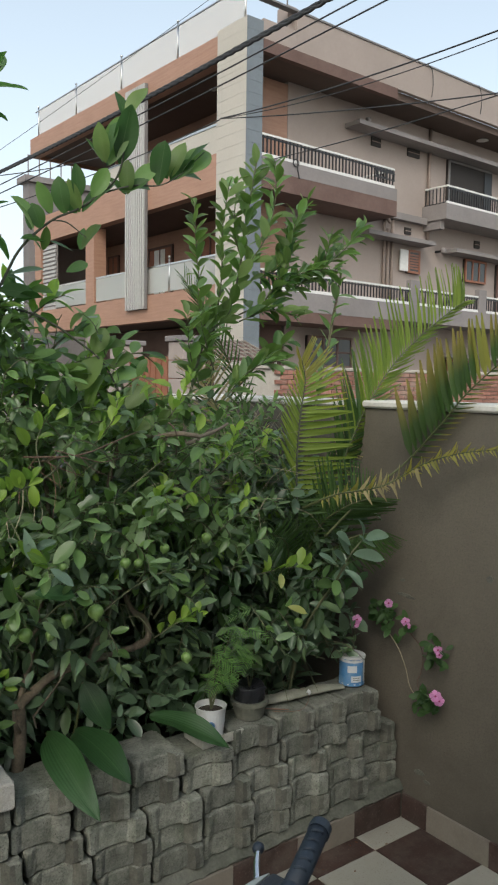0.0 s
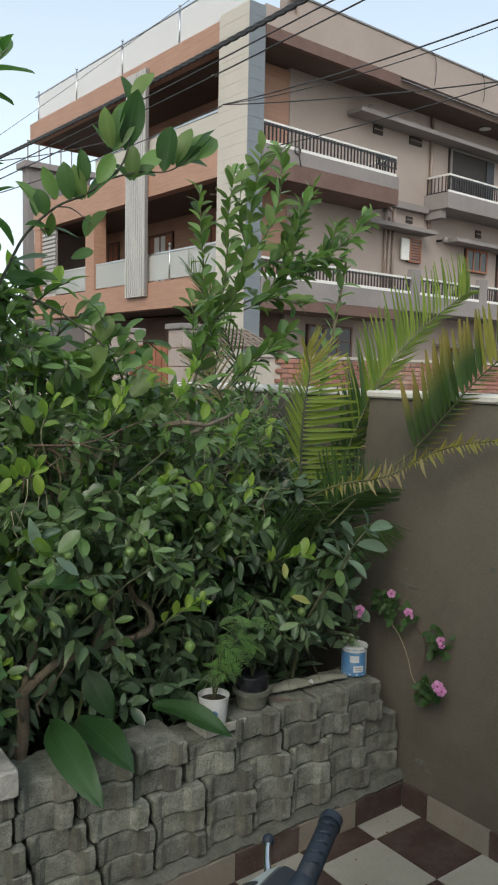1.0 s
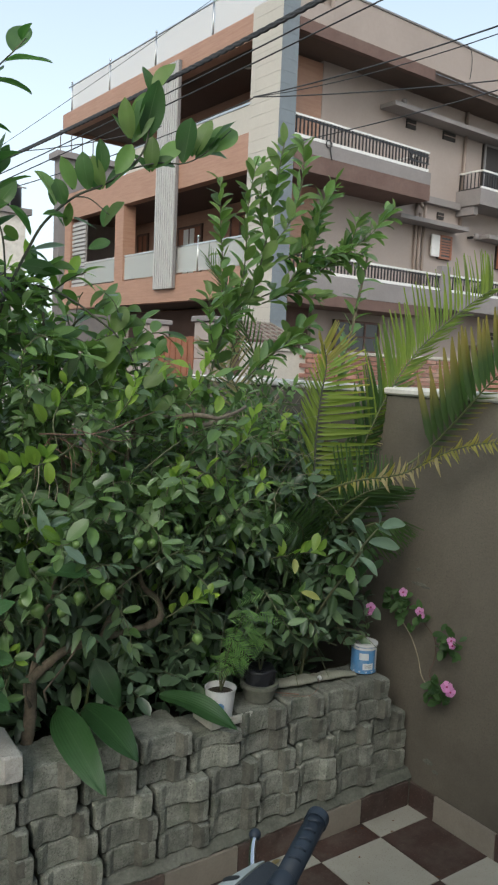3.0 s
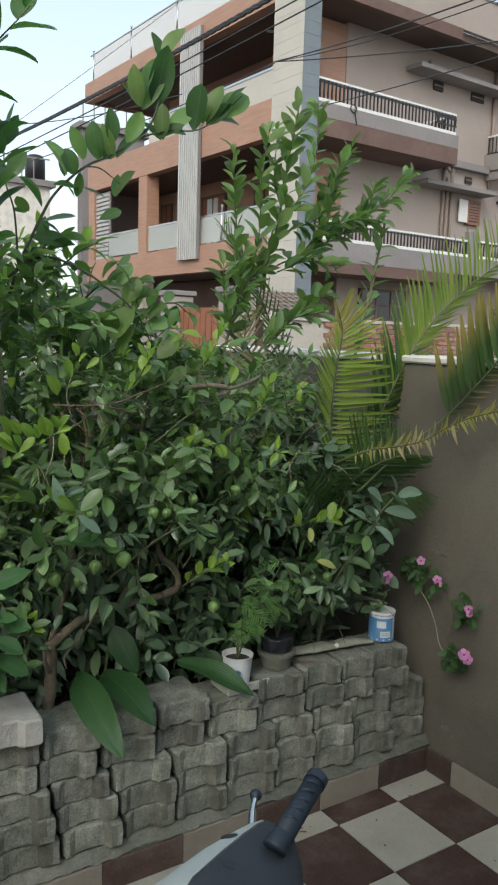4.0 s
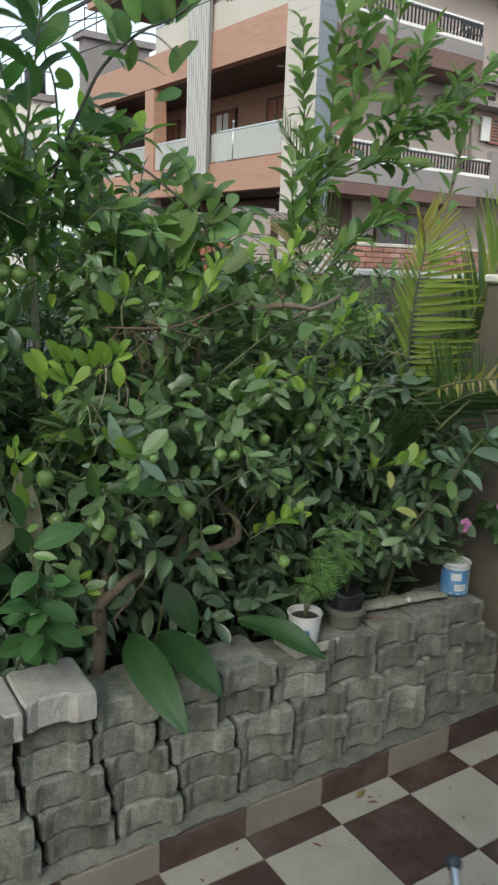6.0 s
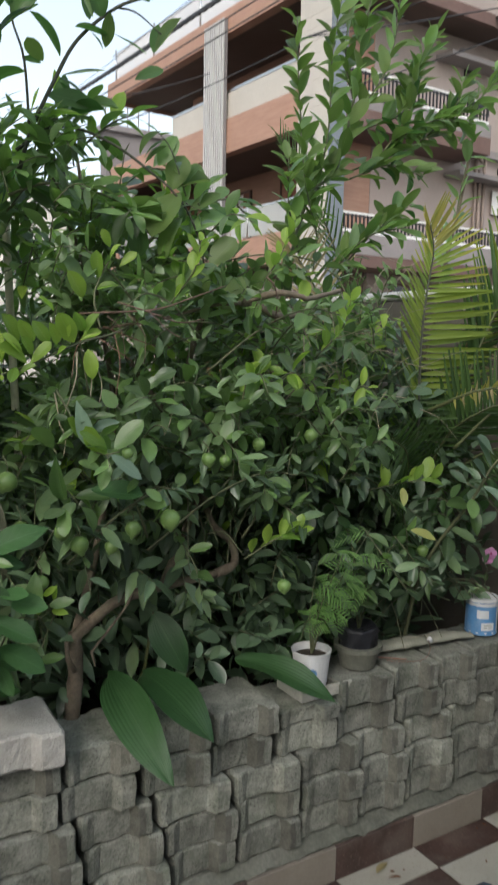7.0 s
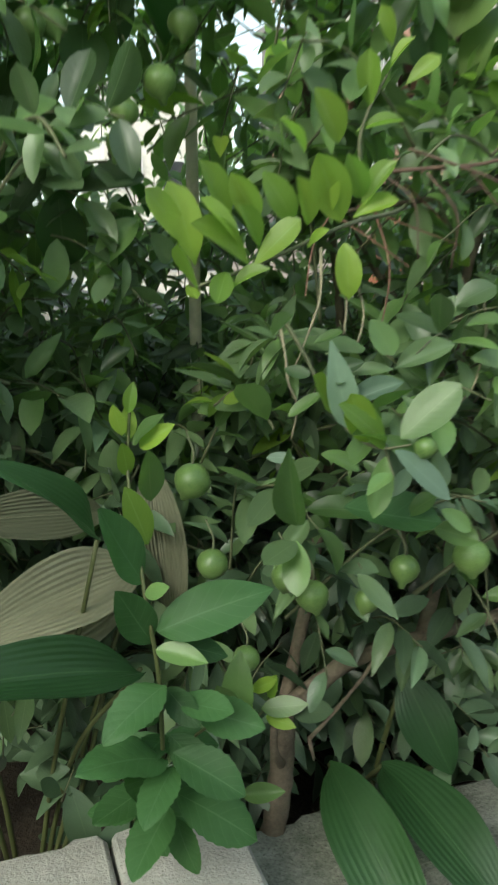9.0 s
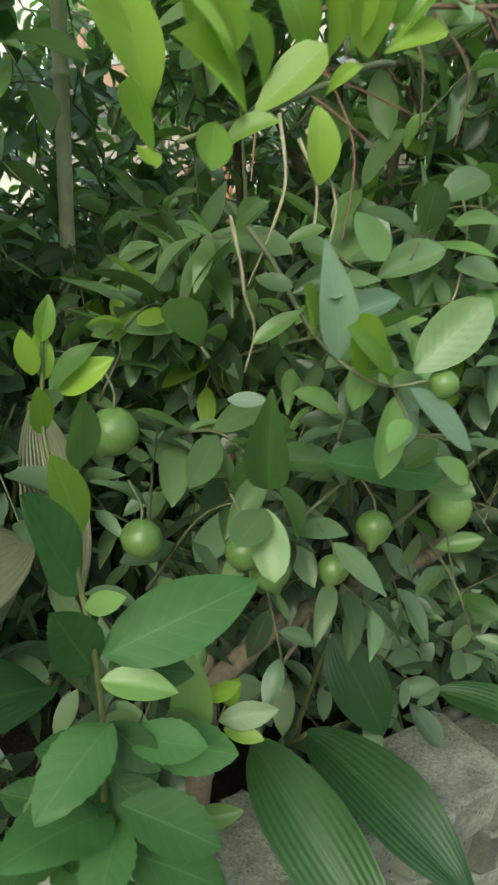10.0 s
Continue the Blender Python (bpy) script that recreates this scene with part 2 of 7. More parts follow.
M_PALM_L = leafy("bright_palm_leaflet", (0.062, 0.112, 0.016), (0.160, 0.218, 0.024), (0.2, 0.27, 0.08), rough=0.6, through_light=0.4, veins=0.5)
# dark base, yellow tip: light through the leaflets put into their colour
M_PALM_T = leafy("tip_burnt_palm_leaflet", (0.024, 0.050, 0.014), (0.050, 0.090, 0.022), (0.15, 0.2, 0.06), rough=0.45, through_light=0.4, veins=0.5, tip=(0.30, 0.21, 0.045))
M_PALM_G = leafy("golden_tipped_palm_leaflet", (0.070, 0.125, 0.018), (0.165, 0.235, 0.028), (0.2, 0.27, 0.08), rough=0.55, through_light=0.42, veins=0.5, tip=(0.30, 0.27, 0.03))
M_PALM_Y = leafy("yellowing_palm_leaflet", (0.15, 0.165, 0.03), (0.28, 0.255, 0.05), (0.3, 0.28, 0.1), rough=0.5, through_light=0.4, veins=0.5)
M_PALM_DRY = leafy("dry_palm_leaflet", (0.20, 0.17, 0.08), (0.32, 0.27, 0.13), (0.4, 0.33, 0.2), rough=0.7, through_light=0.3, veins=0.5)
M_RED_TWIG = surface("reddish_twig", (0.07, 0.045, 0.032), (0.15, 0.095, 0.068), rough=0.85, big=30, fine=160)
M_DRY = plain("dry_brown_leaf", (0.16, 0.07, 0.03), 0.8)
M_RACHIS = plain("palm_stalk", (0.085, 0.10, 0.034), 0.6)
M_LIME = surface("green_lime", (0.080, 0.145, 0.038), (0.178, 0.272, 0.080), rough=0.36, big=30, fine=420, bump=0.35, depth=0.0015, vary=0.2)
M_PINK = leafy("pink_petal", (0.60, 0.17, 0.46), (0.74, 0.34, 0.62), (0.85, 0.55, 0.75), rough=0.6, through_light=0.35, veins=2)
M_PETALEYE = plain("magenta_eye", (0.42, 0.02, 0.16), 0.6)
M_POT_W = surface("white_plastic_pot", (0.55, 0.56, 0.57), (0.68, 0.69, 0.70), (0.40, 0.38, 0.33), rough=0.45, big=12, fine=80, bump=0.02)
M_TRAY = surface("dirty_white_plastic", (0.34, 0.34, 0.29), (0.52, 0.51, 0.46), (0.16, 0.15, 0.11), rough=0.6, big=22, fine=120, bump=0.05, amount=0.8)
M_POT_D = surface("dark_grow_bag", (0.010, 0.011, 0.014), (0.028, 0.029, 0.035), rough=0.38, big=14, fine=90, bump=0.8, depth=0.006)
M_POT_G = surface("grey_clay_pot", (0.095, 0.10, 0.08), (0.18, 0.18, 0.145), (0.08, 0.09, 0.055), rough=0.9, big=14, fine=90)
M_CAN_B = surface("blue_label", (0.075, 0.205, 0.43), (0.115, 0.285, 0.53), (0.34, 0.44, 0.55), rough=0.4, big=18, fine=120, bump=0.02)
M_SACK = surface("grey_cloth_roll", (0.20, 0.20, 0.16), (0.33, 0.33, 0.27), rough=0.9, big=16, fine=160)
M_SC_WHITE = plain("white_scooter_plastic", (0.43, 0.455, 0.43), 0.42)
M_SC_DARK = surface("charcoal_plastic", (0.019, 0.023, 0.028), (0.036, 0.042, 0.050), rough=0.75, big=8, fine=500, bump=0.5, depth=0.0012, speck=((0.05, 0.055, 0.062), 420, 0.60))
M_RUBBER = surface("blue_black_rubber", (0.010, 0.015, 0.024), (0.020, 0.030, 0.044), rough=0.55, big=20, fine=300, bump=0.15, depth=0.001)
M_CHROME = plain("chrome", (0.70, 0.71, 0.73), 0.18, 1.0)
M_YELLOW = plain("yellow_board", (0.75, 0.62, 0.05), 0.5)
# white of the unseen wall added behind the porch for bounce light
M_BOUNCE = surface("white_ceiling", (0.62, 0.60, 0.57), (0.70, 0.68, 0.65), rough=0.9, big=1, fine=20, bump=0.05)


def glassy(name, tint=(0.9, 0.95, 0.95), alpha=0.55, rough=0.08):
    m, nt, b = nodes_of(name)
    b.inputs["Base Color"].default_value, b.inputs["Roughness"].default_value = (*tint, 1), rough
    b.inputs["IOR"].default_value = 1.5
    t = nt.nodes.new("ShaderNodeBsdfTransparent")
    t.inputs[0].default_value = (*tint, 1)
    mx = nt.nodes.new("ShaderNodeMixShader")
    mx.inputs[0].default_value = alpha
    link(nt, t.outputs[0], mx.inputs[1])
    link(nt, b.outputs[0], mx.inputs[2])
    link(nt, mx.outputs[0], nt.nodes["Material Output"].inputs["Surface"])
    return m


M_FROST = glassy("frosted_glass", (0.84, 0.81, 0.78), 0.42, 0.15)
M_GLASS = glassy("balcony_glass", (0.80, 0.82, 0.80), 0.35, 0.06)
M_PANE = plain("dark_window_glass", (0.05, 0.055, 0.06), 0.08)


# ---- building blocks for meshes ----
def empty(name, at=(0, 0, 0), rz=0.0):
    ob = new(name)
    ob.empty_display_size = 0.1
    ob.matrix_basis = Matrix.Translation(at) @ Matrix.Rotation(rz, 4, 'Z')
    return ob


def world_of(ob):
    m = ob.matrix_basis.copy()
    return world_of(ob.parent) @ ob.matrix_parent_inverse @ m if ob.parent else m


def hang(ob, parent, local=False):
    """Makes ob a part of parent; its mesh is in world metres unless local."""
    ob.parent = parent
    if not local:
        ob.matrix_parent_inverse = world_of(parent).inverted()
    return ob


def shade(me, smooth=True):
    me.polygons.foreach_set("use_smooth", [smooth] * len(me.polygons))


def part(name, bm, material, parent=None, label="", local=False, smooth=False):
    me = bpy.data.meshes.new(name)
    bm.to_mesh(me)
    bm.free()
    shade(me, smooth)
    me.materials.append(material)
    ob = new(name, me)
    if parent:
        hang(ob, parent, local)
    if label:
        tagged(ob, label)
    return ob


def again(ob, m, parent, local=False):
    """Another piece on the same mesh."""
    o = new(ob.name.split(".")[0], ob.data)
    o.matrix_basis = m
    return hang(o, parent, local)


def box(x0, x1, y0, y1, z0, z1, bm=None, bevel=0.0):
    bm = bm or bmesh.new()
    m = Matrix.Translation(((x0 + x1) / 2, (y0 + y1) / 2, (z0 + z1) / 2)) @ Matrix.Diagonal((abs(x1 - x0), abs(y1 - y0), abs(z1 - z0), 1))
    g = bmesh.ops.create_cube(bm, size=1, matrix=m)
    if bevel:
        es = list({e for v in g["verts"] for e in v.link_edges})
        bmesh.ops.bevel(bm, geom=es, offset=bevel, segments=1, affect='EDGES')
    return bm


def smooth_path(points, n=8):
    """A Catmull-Rom line through the points."""
    p = [Vector(q) for q in points]
    if len(p) < 2:
        return p
    p = [p[0] * 2 - p[1]] + p + [p[-1] * 2 - p[-2]]
    out = []
    for i in range(1, len(p) - 2):
        for k in range(n):
            t = k / n
            a, b, c, d = p[i - 1:i + 3]
            out.append(0.5 * (2 * b + (c - a) * t + (2 * a - 5 * b + 4 * c - d) * t * t + (3 * b - a - 3 * c + d) * t ** 3))
    return out + [p[-2]]


def tube(path, r0, r1=None, sides=8, bm=None, wobble=0.0, cap=True):
    """A round tube along a line, tapering from r0 to r1."""
    bm = bm or bmesh.new()
    r1 = r0 if r1 is None else r1
    n, rings, side = len(path), [], None
    for i, p in enumerate(path):
        d = (path[min(i + 1, n - 1)] - path[max(i - 1, 0)]).normalized()
        if side is None:
            side = d.orthogonal().normalized()
        side = (side - d * side.dot(d)).normalized()
        up = d.cross(side)
        r = r0 + (r1 - r0) * i / max(1, n - 1)
        if wobble:
            r *= 1 + wobble * noise.noise(p * 30)
        rings.append([bm.verts.new(p + (side * math.cos(a) + up * math.sin(a)) * r) for a in (2 * math.pi * k / sides for k in range(sides))])
    for a, b in zip(rings, rings[1:]):
        for k in range(sides):
            bm.faces.new((a[k], a[(k + 1) % sides], b[(k + 1) % sides], b[k]))
    if cap:
        bm.faces.new(rings[0][::-1])
        bm.faces.new(rings[-1])
    return bm


def lathe(profile, at, sides=24, bm=None):
    """A turned body from (radius, height) pairs, upright at a place."""
    bm = bm or bmesh.new()
    rings = [[bm.verts.new((at[0] + r * math.cos(2 * math.pi * k / sides), at[1] + r * math.sin(2 * math.pi * k / sides), at[2] + h)) for k in range(sides)] for r, h in profile]
    for a, b in zip(rings, rings[1:]):
        for k in range(sides):
            bm.faces.new((a[k], a[(k + 1) % sides], b[(k + 1) % sides], b[k]))
    bm.faces.new(rings[0][::-1])
    bm.faces.new(rings[-1])
    return bm


def extrude_outline(outline, z0, z1, bm=None, cham=0.0):
    """A slab with a plan outline, its top and bottom edges worn back by cham."""
    bm = bm or bmesh.new()
    n = len(outline)
    cx, cy = sum(p[0] for p in outline) / n, sum(p[1] for p in outline) / n

    def ring(z, inset):
        vs = []
        for x, y in outline:
            dx, dy = x - cx, y - cy
            L = math.hypot(dx, dy) or 1
            vs.append(bm.verts.new((x - dx / L * inset, y - dy / L * inset, z)))
        return vs
    rings = [ring(z0, cham), ring(z0 + cham, 0), ring(z1 - cham, 0), ring(z1, cham)] if cham else [ring(z0, 0), ring(z1, 0)]
    for a, b in zip(rings, rings[1:]):
        for k in range(n):
            bm.faces.new((a[k], a[(k + 1) % n], b[(k + 1) % n], b[k]))
    bm.faces.new(rings[0][::-1])
    bm.faces.new(rings[-1])
    return bm


# ---- setting: porch, walls, bed, street ----
WALL_X, STACK_Y, FRONT_Y, TILE = 2.95, 2.175, 3.9, 0.30
R = random.Random(11)


def setting(name, bm, material, label, category, smooth=False):
    return tagged(part(name, bm, material, smooth=smooth), label, category, kind="structure")


setting("ground", box(-400, 400, -400, 400, -0.60, -0.104), M_GROUND, "dusty pale ground reaching out to the street", "ground")
setting("road", box(-60, 11.0, 5.4, 9.4, -0.2, -0.10), M_ROAD, "worn dark asphalt lane in front of the yard", "road")
setting("road", box(4.2, 9.0, 9.404, 120, -0.2, -0.10), M_ROAD, "asphalt side street along the tall house", "road")
# added out of view: keeps low sun off the porch, bounces light back
setting("wall_south", box(-2.4, 3.18, -2.55, -2.404, -0.1, 5.4), M_BOUNCE, "unseen white wall added behind the porch to shape the light", "wall")
setting("wall_west", box(-2.55, -2.404, -2.55, FRONT_Y + 0.15, -0.1, 1.72), M_PLASTER, "plain plastered boundary wall of the yard", "wall")
wall_e = setting("wall_east", box(WALL_X + 0.012, WALL_X + 0.24, -2.4, FRONT_Y + 0.15, -0.1, 1.70, bevel=0.006), M_PLASTER, "stained grey-beige plastered boundary wall beside the tiled porch", "wall")
hang(tagged(part("coping", box(WALL_X - 0.004, WALL_X + 0.26, -2.4, FRONT_Y + 0.17, 1.703, 1.735, bevel=0.008), M_COPING), "pale worn cement coping"), wall_e)
for y, z, w, h in ((2.20, 0.935, 0.040, 0.007), (2.165, 0.93, 0.022, 0.006), (2.21, 0.995, 0.012, 0.007), (1.786, 1.086, 0.015, 0.014), (1.708, 0.956, 0.010, 0.017), (2.09, 0.215, 0.03, 0.010), (2.05, 0.19, 0.018, 0.006)):
    rim = []
    for k in range(14):
        a = k * math.tau / 14
        e = 1 + 0.5 * noise.noise(Vector((math.cos(a) * 2, math.sin(a) * 2, y * 9)))
        rim.append((math.cos(a) * w * e, math.sin(a) * h * e))
    chip = part("chip", extrude_outline(rim, 0.0, 0.0025), M_BLOCK_D, wall_e, "dark chipped spot in the plaster")
    chip.matrix_basis = Matrix.Translation((WALL_X + 0.0125, y, z)) @ Matrix(((0, 0, -1), (1, 0, 0), (0, 1, 0))).to_4x4()
setting("wall_north", box(-2.4, WALL_X + 0.008, FRONT_Y, FRONT_Y + 0.15, -0.1, 1.25, bevel=0.006), M_PLASTER, "low grey plastered front wall behind the plants", "wall")
setting("planting_bed", box(-2.4, WALL_X + 0.008, STACK_Y + 0.13, FRONT_Y - 0.004, -0.1, 0.36), M_SOIL, "dark shaded garden soil behind the stacked blocks", "soil")


def kerb():
    bm = bmesh.new()
    n, rows = 420, []
    for i in range(n + 1):
        x = -2.4 + (WALL_X + 2.408) * i / n
        k = noise.noise(Vector((x * 7, 0, 0))) * 0.012 + noise.noise(Vector((x * 31, 3, 0))) * 0.010
        rows.append([bm.verts.new(p) for p in ((x, STACK_Y + 0.002, -0.1), (x, STACK_Y + 0.002, 0.100), (x, STACK_Y - 0.006 + k * 0.4, 0.112 + k), (x, STACK_Y + 0.02, 0.146 + k * 0.3), (x, STACK_Y + 0.128, 0.148), (x, STACK_Y + 0.128, -0.1))])
    for a, b in zip(rows, rows[1:]):
        for j in range(5):
            bm.faces.new((a[j], b[j], b[j + 1], a[j + 1]))
    return bm


setting("kerb", kerb(), M_MORTAR, "rough mossy cement kerb under the stacked blocks", "kerb")

# the stacked paving blocks
paver_wall = tagged(empty("paver_wall", (1.3, STACK_Y + 0.1, 0.148)), "dry-stacked weathered grey concrete paving blocks with zigzag sides", "block wall", kind="structure")


def block_mesh(k, pale=False):
    """A worn paving block: a step in its long sides, chipped edges, pitted faces."""
    rr = random.Random(100 + k)
    st = 0.66 + rr.uniform(-0.06, 0.05)
    deep = 0.025 + rr.uniform(-0.005, 0.004)
    outl = [(0, 0.030), (0.025, 0.013), (0.09, 0.013), (0.20, deep), (st, deep - 0.002), (st + 0.085, -0.003), (0.97, -0.005), (1, 0.010), (1.0, 0.190), (0.95, 0.206), (st + 0.1, 0.206), (st, 0.195), (0.04, 0.197), (0, 0.185)]
    fine = []
    for (xa, ya), (xb, yb) in zip(outl, outl[1:] + outl[:1]):
        n = 7 if abs(xb - xa) > 0.3 else 2
        fine += [((xa + (xb - xa) * i / n) * 0.2, ya + (yb - ya) * i / n) for i in range(n)]
    bm = bmesh.new()
    cx, cy, n = 0.1, 0.1, len(fine)
    rings = []
    for z, inset in ((0, 0.009), (0.0035, 0.0035), (0.007, 0.0004), (0.028, 0), (0.054, 0), (0.0775, 0.0004), (0.0812, 0.0035), (0.0840, 0.009)):
        ring = []
        for x, y in fine:
            L = math.hypot(x - cx, y - cy)
            ring.append(bm.verts.new((x - (x - cx) / L * inset, y - (y - cy) / L * inset, z)))
        rings.append(ring)
    for ra, rb in zip(rings, rings[1:]):
        for i in range(n):
            bm.faces.new((ra[i], ra[(i + 1) % n], rb[(i + 1) % n], rb[i]))
    bm.faces.new(rings[0][::-1])
    bm.faces.new(rings[-1])
    for v in bm.verts:
        q = v.co * 24 + Vector((k * 7.1, 0, 0))
        big = Vector((noise.noise(q), noise.noise(q + Vector((9, 2, 0))), noise.noise(q + Vector((3, 8, 5))) * 0.6))
        q = q * 3.1
        v.co += big * 0.0034 + Vector((noise.noise(q), noise.noise(q + Vector((1, 7, 3))), noise.noise(q + Vector((6, 1, 9))))) * 0.0028
    me = bpy.data.meshes.new("block")
    bm.to_mesh(me)
    bm.free()
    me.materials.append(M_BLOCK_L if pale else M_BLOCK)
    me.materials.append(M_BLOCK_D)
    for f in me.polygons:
        # darker concrete on the step of the front face, on most blocks
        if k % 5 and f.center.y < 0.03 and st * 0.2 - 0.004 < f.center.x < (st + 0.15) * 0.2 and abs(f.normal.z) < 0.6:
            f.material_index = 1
    return me


BLOCKS = [block_mesh(k) for k in range(10)]
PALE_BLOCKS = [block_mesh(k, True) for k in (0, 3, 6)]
EDGES = (
    [2.954, 2.753, 2.546, 2.345, 2.163, 1.959, 1.758, 1.566, 1.362, 1.157], [2.962, 2.739, 2.538, 2.346, 2.168, 1.960, 1.760, 1.553, 1.340, 1.130],
    [2.940, 2.729, 2.533, 2.341, 2.161, 1.954, 1.743, 1.526, 1.328, 1.110], [2.832, 2.630, 2.480, 2.306, 2.083, 1.883, 1.686, 1.487, 1.288, 1.090],
    [2.815, 2.624, 2.471, 2.290, 2.087, 1.888, 1.689, 1.494, 1.295, 1.092], [1.302, 1.098])
for layer in range(6):
    edges = EDGES[layer] + [EDGES[layer][-1] - 0.21 * k for k in range(1, 7)]
    for right, left in zip(edges, edges[1:]):
        w = right - left - R.uniform(0.010, 0.022)
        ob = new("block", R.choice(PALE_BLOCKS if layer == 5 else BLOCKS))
        turn = R.uniform(-1.8, 1.5)
        back = R.uniform(-0.012, 0.010) + (0.004 * layer) - 0.008
        if layer == 5:
            back -= 0.03
        if left > 2.6 and layer < 3:
            back += 0.03
        ob.matrix_basis = Matrix.Translation((left + R.uniform(0.002, 0.010), STACK_Y + back, 0.149 + layer * 0.0855)) @ Matrix.Rotation(radians(turn), 4, 'Z') @ Matrix.Rotation(radians(R.uniform(-0.8, 0.8)), 4, 'Y') @ Matrix.Diagonal((w / 0.2, 1, 0.53 if layer == 4 and 1.85 < left < 1.95 else 0.985, 1))
        hang(ob, paver_wall)


# ---- things beyond the yard: the tall house ----
house = tagged(empty("apartment_house", (12.1, 15.75, -0.1), radians(2.3)), "three-storey house with wood-clad beams, grey corner pillar and railed balconies", "house")
HZ = 0.1


def hp(name, dims, material, label="", parent=None, bevel=0.0):
    x0, x1, y0, y1, z0, z1 = dims
    bm = box(x0, x1, y0, y1, z0 + HZ, z1 + HZ, bevel=bevel)
    return part(name, bm, material, parent or house, label, local=True)


D = 12.2     # depth of the house along its long side
hp("wall", (2.4, 22, 1.2, 1.45, -0.1, 10.2), M_HOUSE, "beige-pink painted side wall")
hp("wall", (2.4, 2.65, 1.46, D, -0.1, 7.1), M_WOOD, "wood-clad wall behind the lower verandas")
hp("wall", (2.4, 2.65, 1.46, 10.6, 7.104, 9.976), M_WOOD, "wood-clad wall behind the top veranda")
hp("wall", (0.55, 2.39, 1.21, 1.3, 3.6, 9.9), M_WOOD, "wood-clad return wall")
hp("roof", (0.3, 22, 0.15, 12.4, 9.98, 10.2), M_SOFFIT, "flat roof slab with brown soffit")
hp("roof_beam", (0.0, 0.3, 1.2, 12.5, 9.86, 10.5), M_WOOD, "wood-clad edge beam of the roof")
hp("roof_edge", (0.31, 22, 12.41, 12.5, 9.86, 10.5), M_WOOD)
hp("parapet", (0.5, 1.6, 0.0, 0.14, 10.2, 10.68), M_HOUSE)
hp("parapet", (1.604, 22, 0.0, 0.14, 10.2, 11.14), M_HOUSE, "plain beige roof parapet")
hp("parapet_box", (1.45, 1.75, 0.2, 0.6, 10.6, 11.35), M_HOUSE)
hp("fascia", (0.5, 5.46, -0.03, 0.14, 9.90, 10.196), M_BROWN, "maroon painted fascia over the balcony")
# corner pillar, its two claddings in courses
pillar = hp("corner_pillar", (0.02, 0.5, 0.02, 1.2, -0.1, 10.6), M_SLAB, "corner pillar clad in beige and blue-grey panels")
z = 0.0
while z < 10.6:
    top = min(z + 0.292, 10.66)
    hp("panel", (0.0, 0.02, 0.02, 1.2, z, top - 0.003), M_PANEL, parent=pillar)
    hp("panel", (0.0, 0.5, 0.0, 0.019, z, top - 0.003), M_GREY, parent=pillar)
    z += 0.295
# long side: floors, beams, verandas
for zf in (6.72, 3.55):
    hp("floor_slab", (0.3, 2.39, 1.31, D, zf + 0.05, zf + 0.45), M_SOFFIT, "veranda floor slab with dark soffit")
    hp("floor_beam", (0.0, 0.299, 1.2, 12.25, zf, zf + (0.91 if zf > 5 else 0.76)), M_WOOD, "wood-clad veranda beam")
hp("veranda_parapet", (0.05, 0.12, 1.21, 7.7, 7.634, 8.33), M_PANEL, "pale solid veranda parapet")
hp("handrail", (0.03, 0.14, 1.21, 7.7, 8.334, 8.39), M_STEEL)
hp("wood_column", (0.02, 0.46, 7.74, 8.30, 4.31, 6.716), M_WOOD)
hp("side_column", (0.02, 0.35, 11.72, 12.2, 4.31, 6.716), M_WOOD)
hp("end_wall", (0.36, 2.39, 12.21, 12.36, 3.6, 7.1), M_SLAB)
fin = hp("fin", (-0.10, -0.02, 4.45, 5.53, 3.92, 10.24), M_FIN_D, "pale ribbed metal fin down the facade")
for i in range(9):
    v = 4.45 + 1.08 * (i + 0.5) / 9
    hp("rib", (-0.15, -0.101, v - 0.037, v + 0.037, 3.92, 10.24), M_FIN, parent=fin, bevel=0.008)
louver = hp("louver", (0.12, 0.18, 10.65, 11.68, 4.32, 6.60), M_SLAB)
for i in range(16):
    hp("slat", (0.08, 0.119, 10.65, 11.68, 4.33 + i * 0.141, 4.415 + i * 0.141), M_FIN, parent=louver)
glass = hp("glass_railing", (0.06, 0.10, 1.25, 7.7, 5.09, 5.13), M_STEEL, "frameless glass balcony railing with steel posts")
for a, b in ((1.25, 3.42), (3.48, 5.73), (5.79, 7.7), (8.32, 10.6)):
    hp("pane", (0.075, 0.085, a, b, 4.36, 5.085), M_GLASS, parent=glass)
for v in (3.45, 5.76):
    bm = tube([Vector((0.08, v, 4.31 + HZ)), Vector((0.08, v, 5.25 + HZ))], 0.028, sides=10)
    bmesh.ops.create_icosphere(bm, subdivisions=1, radius=0.05, matrix=Matrix.Translation((0.08, v, 5.30 + HZ)))
    part("post", bm, M_STEEL, glass, local=True, smooth=True)
roofglass = hp("roof_railing", (0.10, 0.14, 0.3, 12.3, 11.42, 11.45), M_STEEL, "frosted glass roof railing with steel posts")
for a, b in ((0.2, 3.1), (3.22, 6.12), (6.24, 9.07), (9.19, 11.98)):
    hp("pane", (0.115, 0.125, a, b, 10.56, 11.40), M_FROST, parent=roofglass)
for v in (0.25, 3.16, 6.18, 9.13, 12.04):
    bm = tube([Vector((0.12, v, 10.5 + HZ)), Vector((0.12, v, 11.5 + HZ))], 0.026, sides=10)
    bmesh.ops.create_icosphere(bm, subdivisions=1, radius=0.045, matrix=Matrix.Translation((0.12, v, 11.55 + HZ)))
    part("post", bm, M_STEEL, roofglass, local=True, smooth=True)
hp("handrail", (0.06, 0.10, 8.32, 10.6, 5.09, 5.13), M_STEEL, parent=glass)
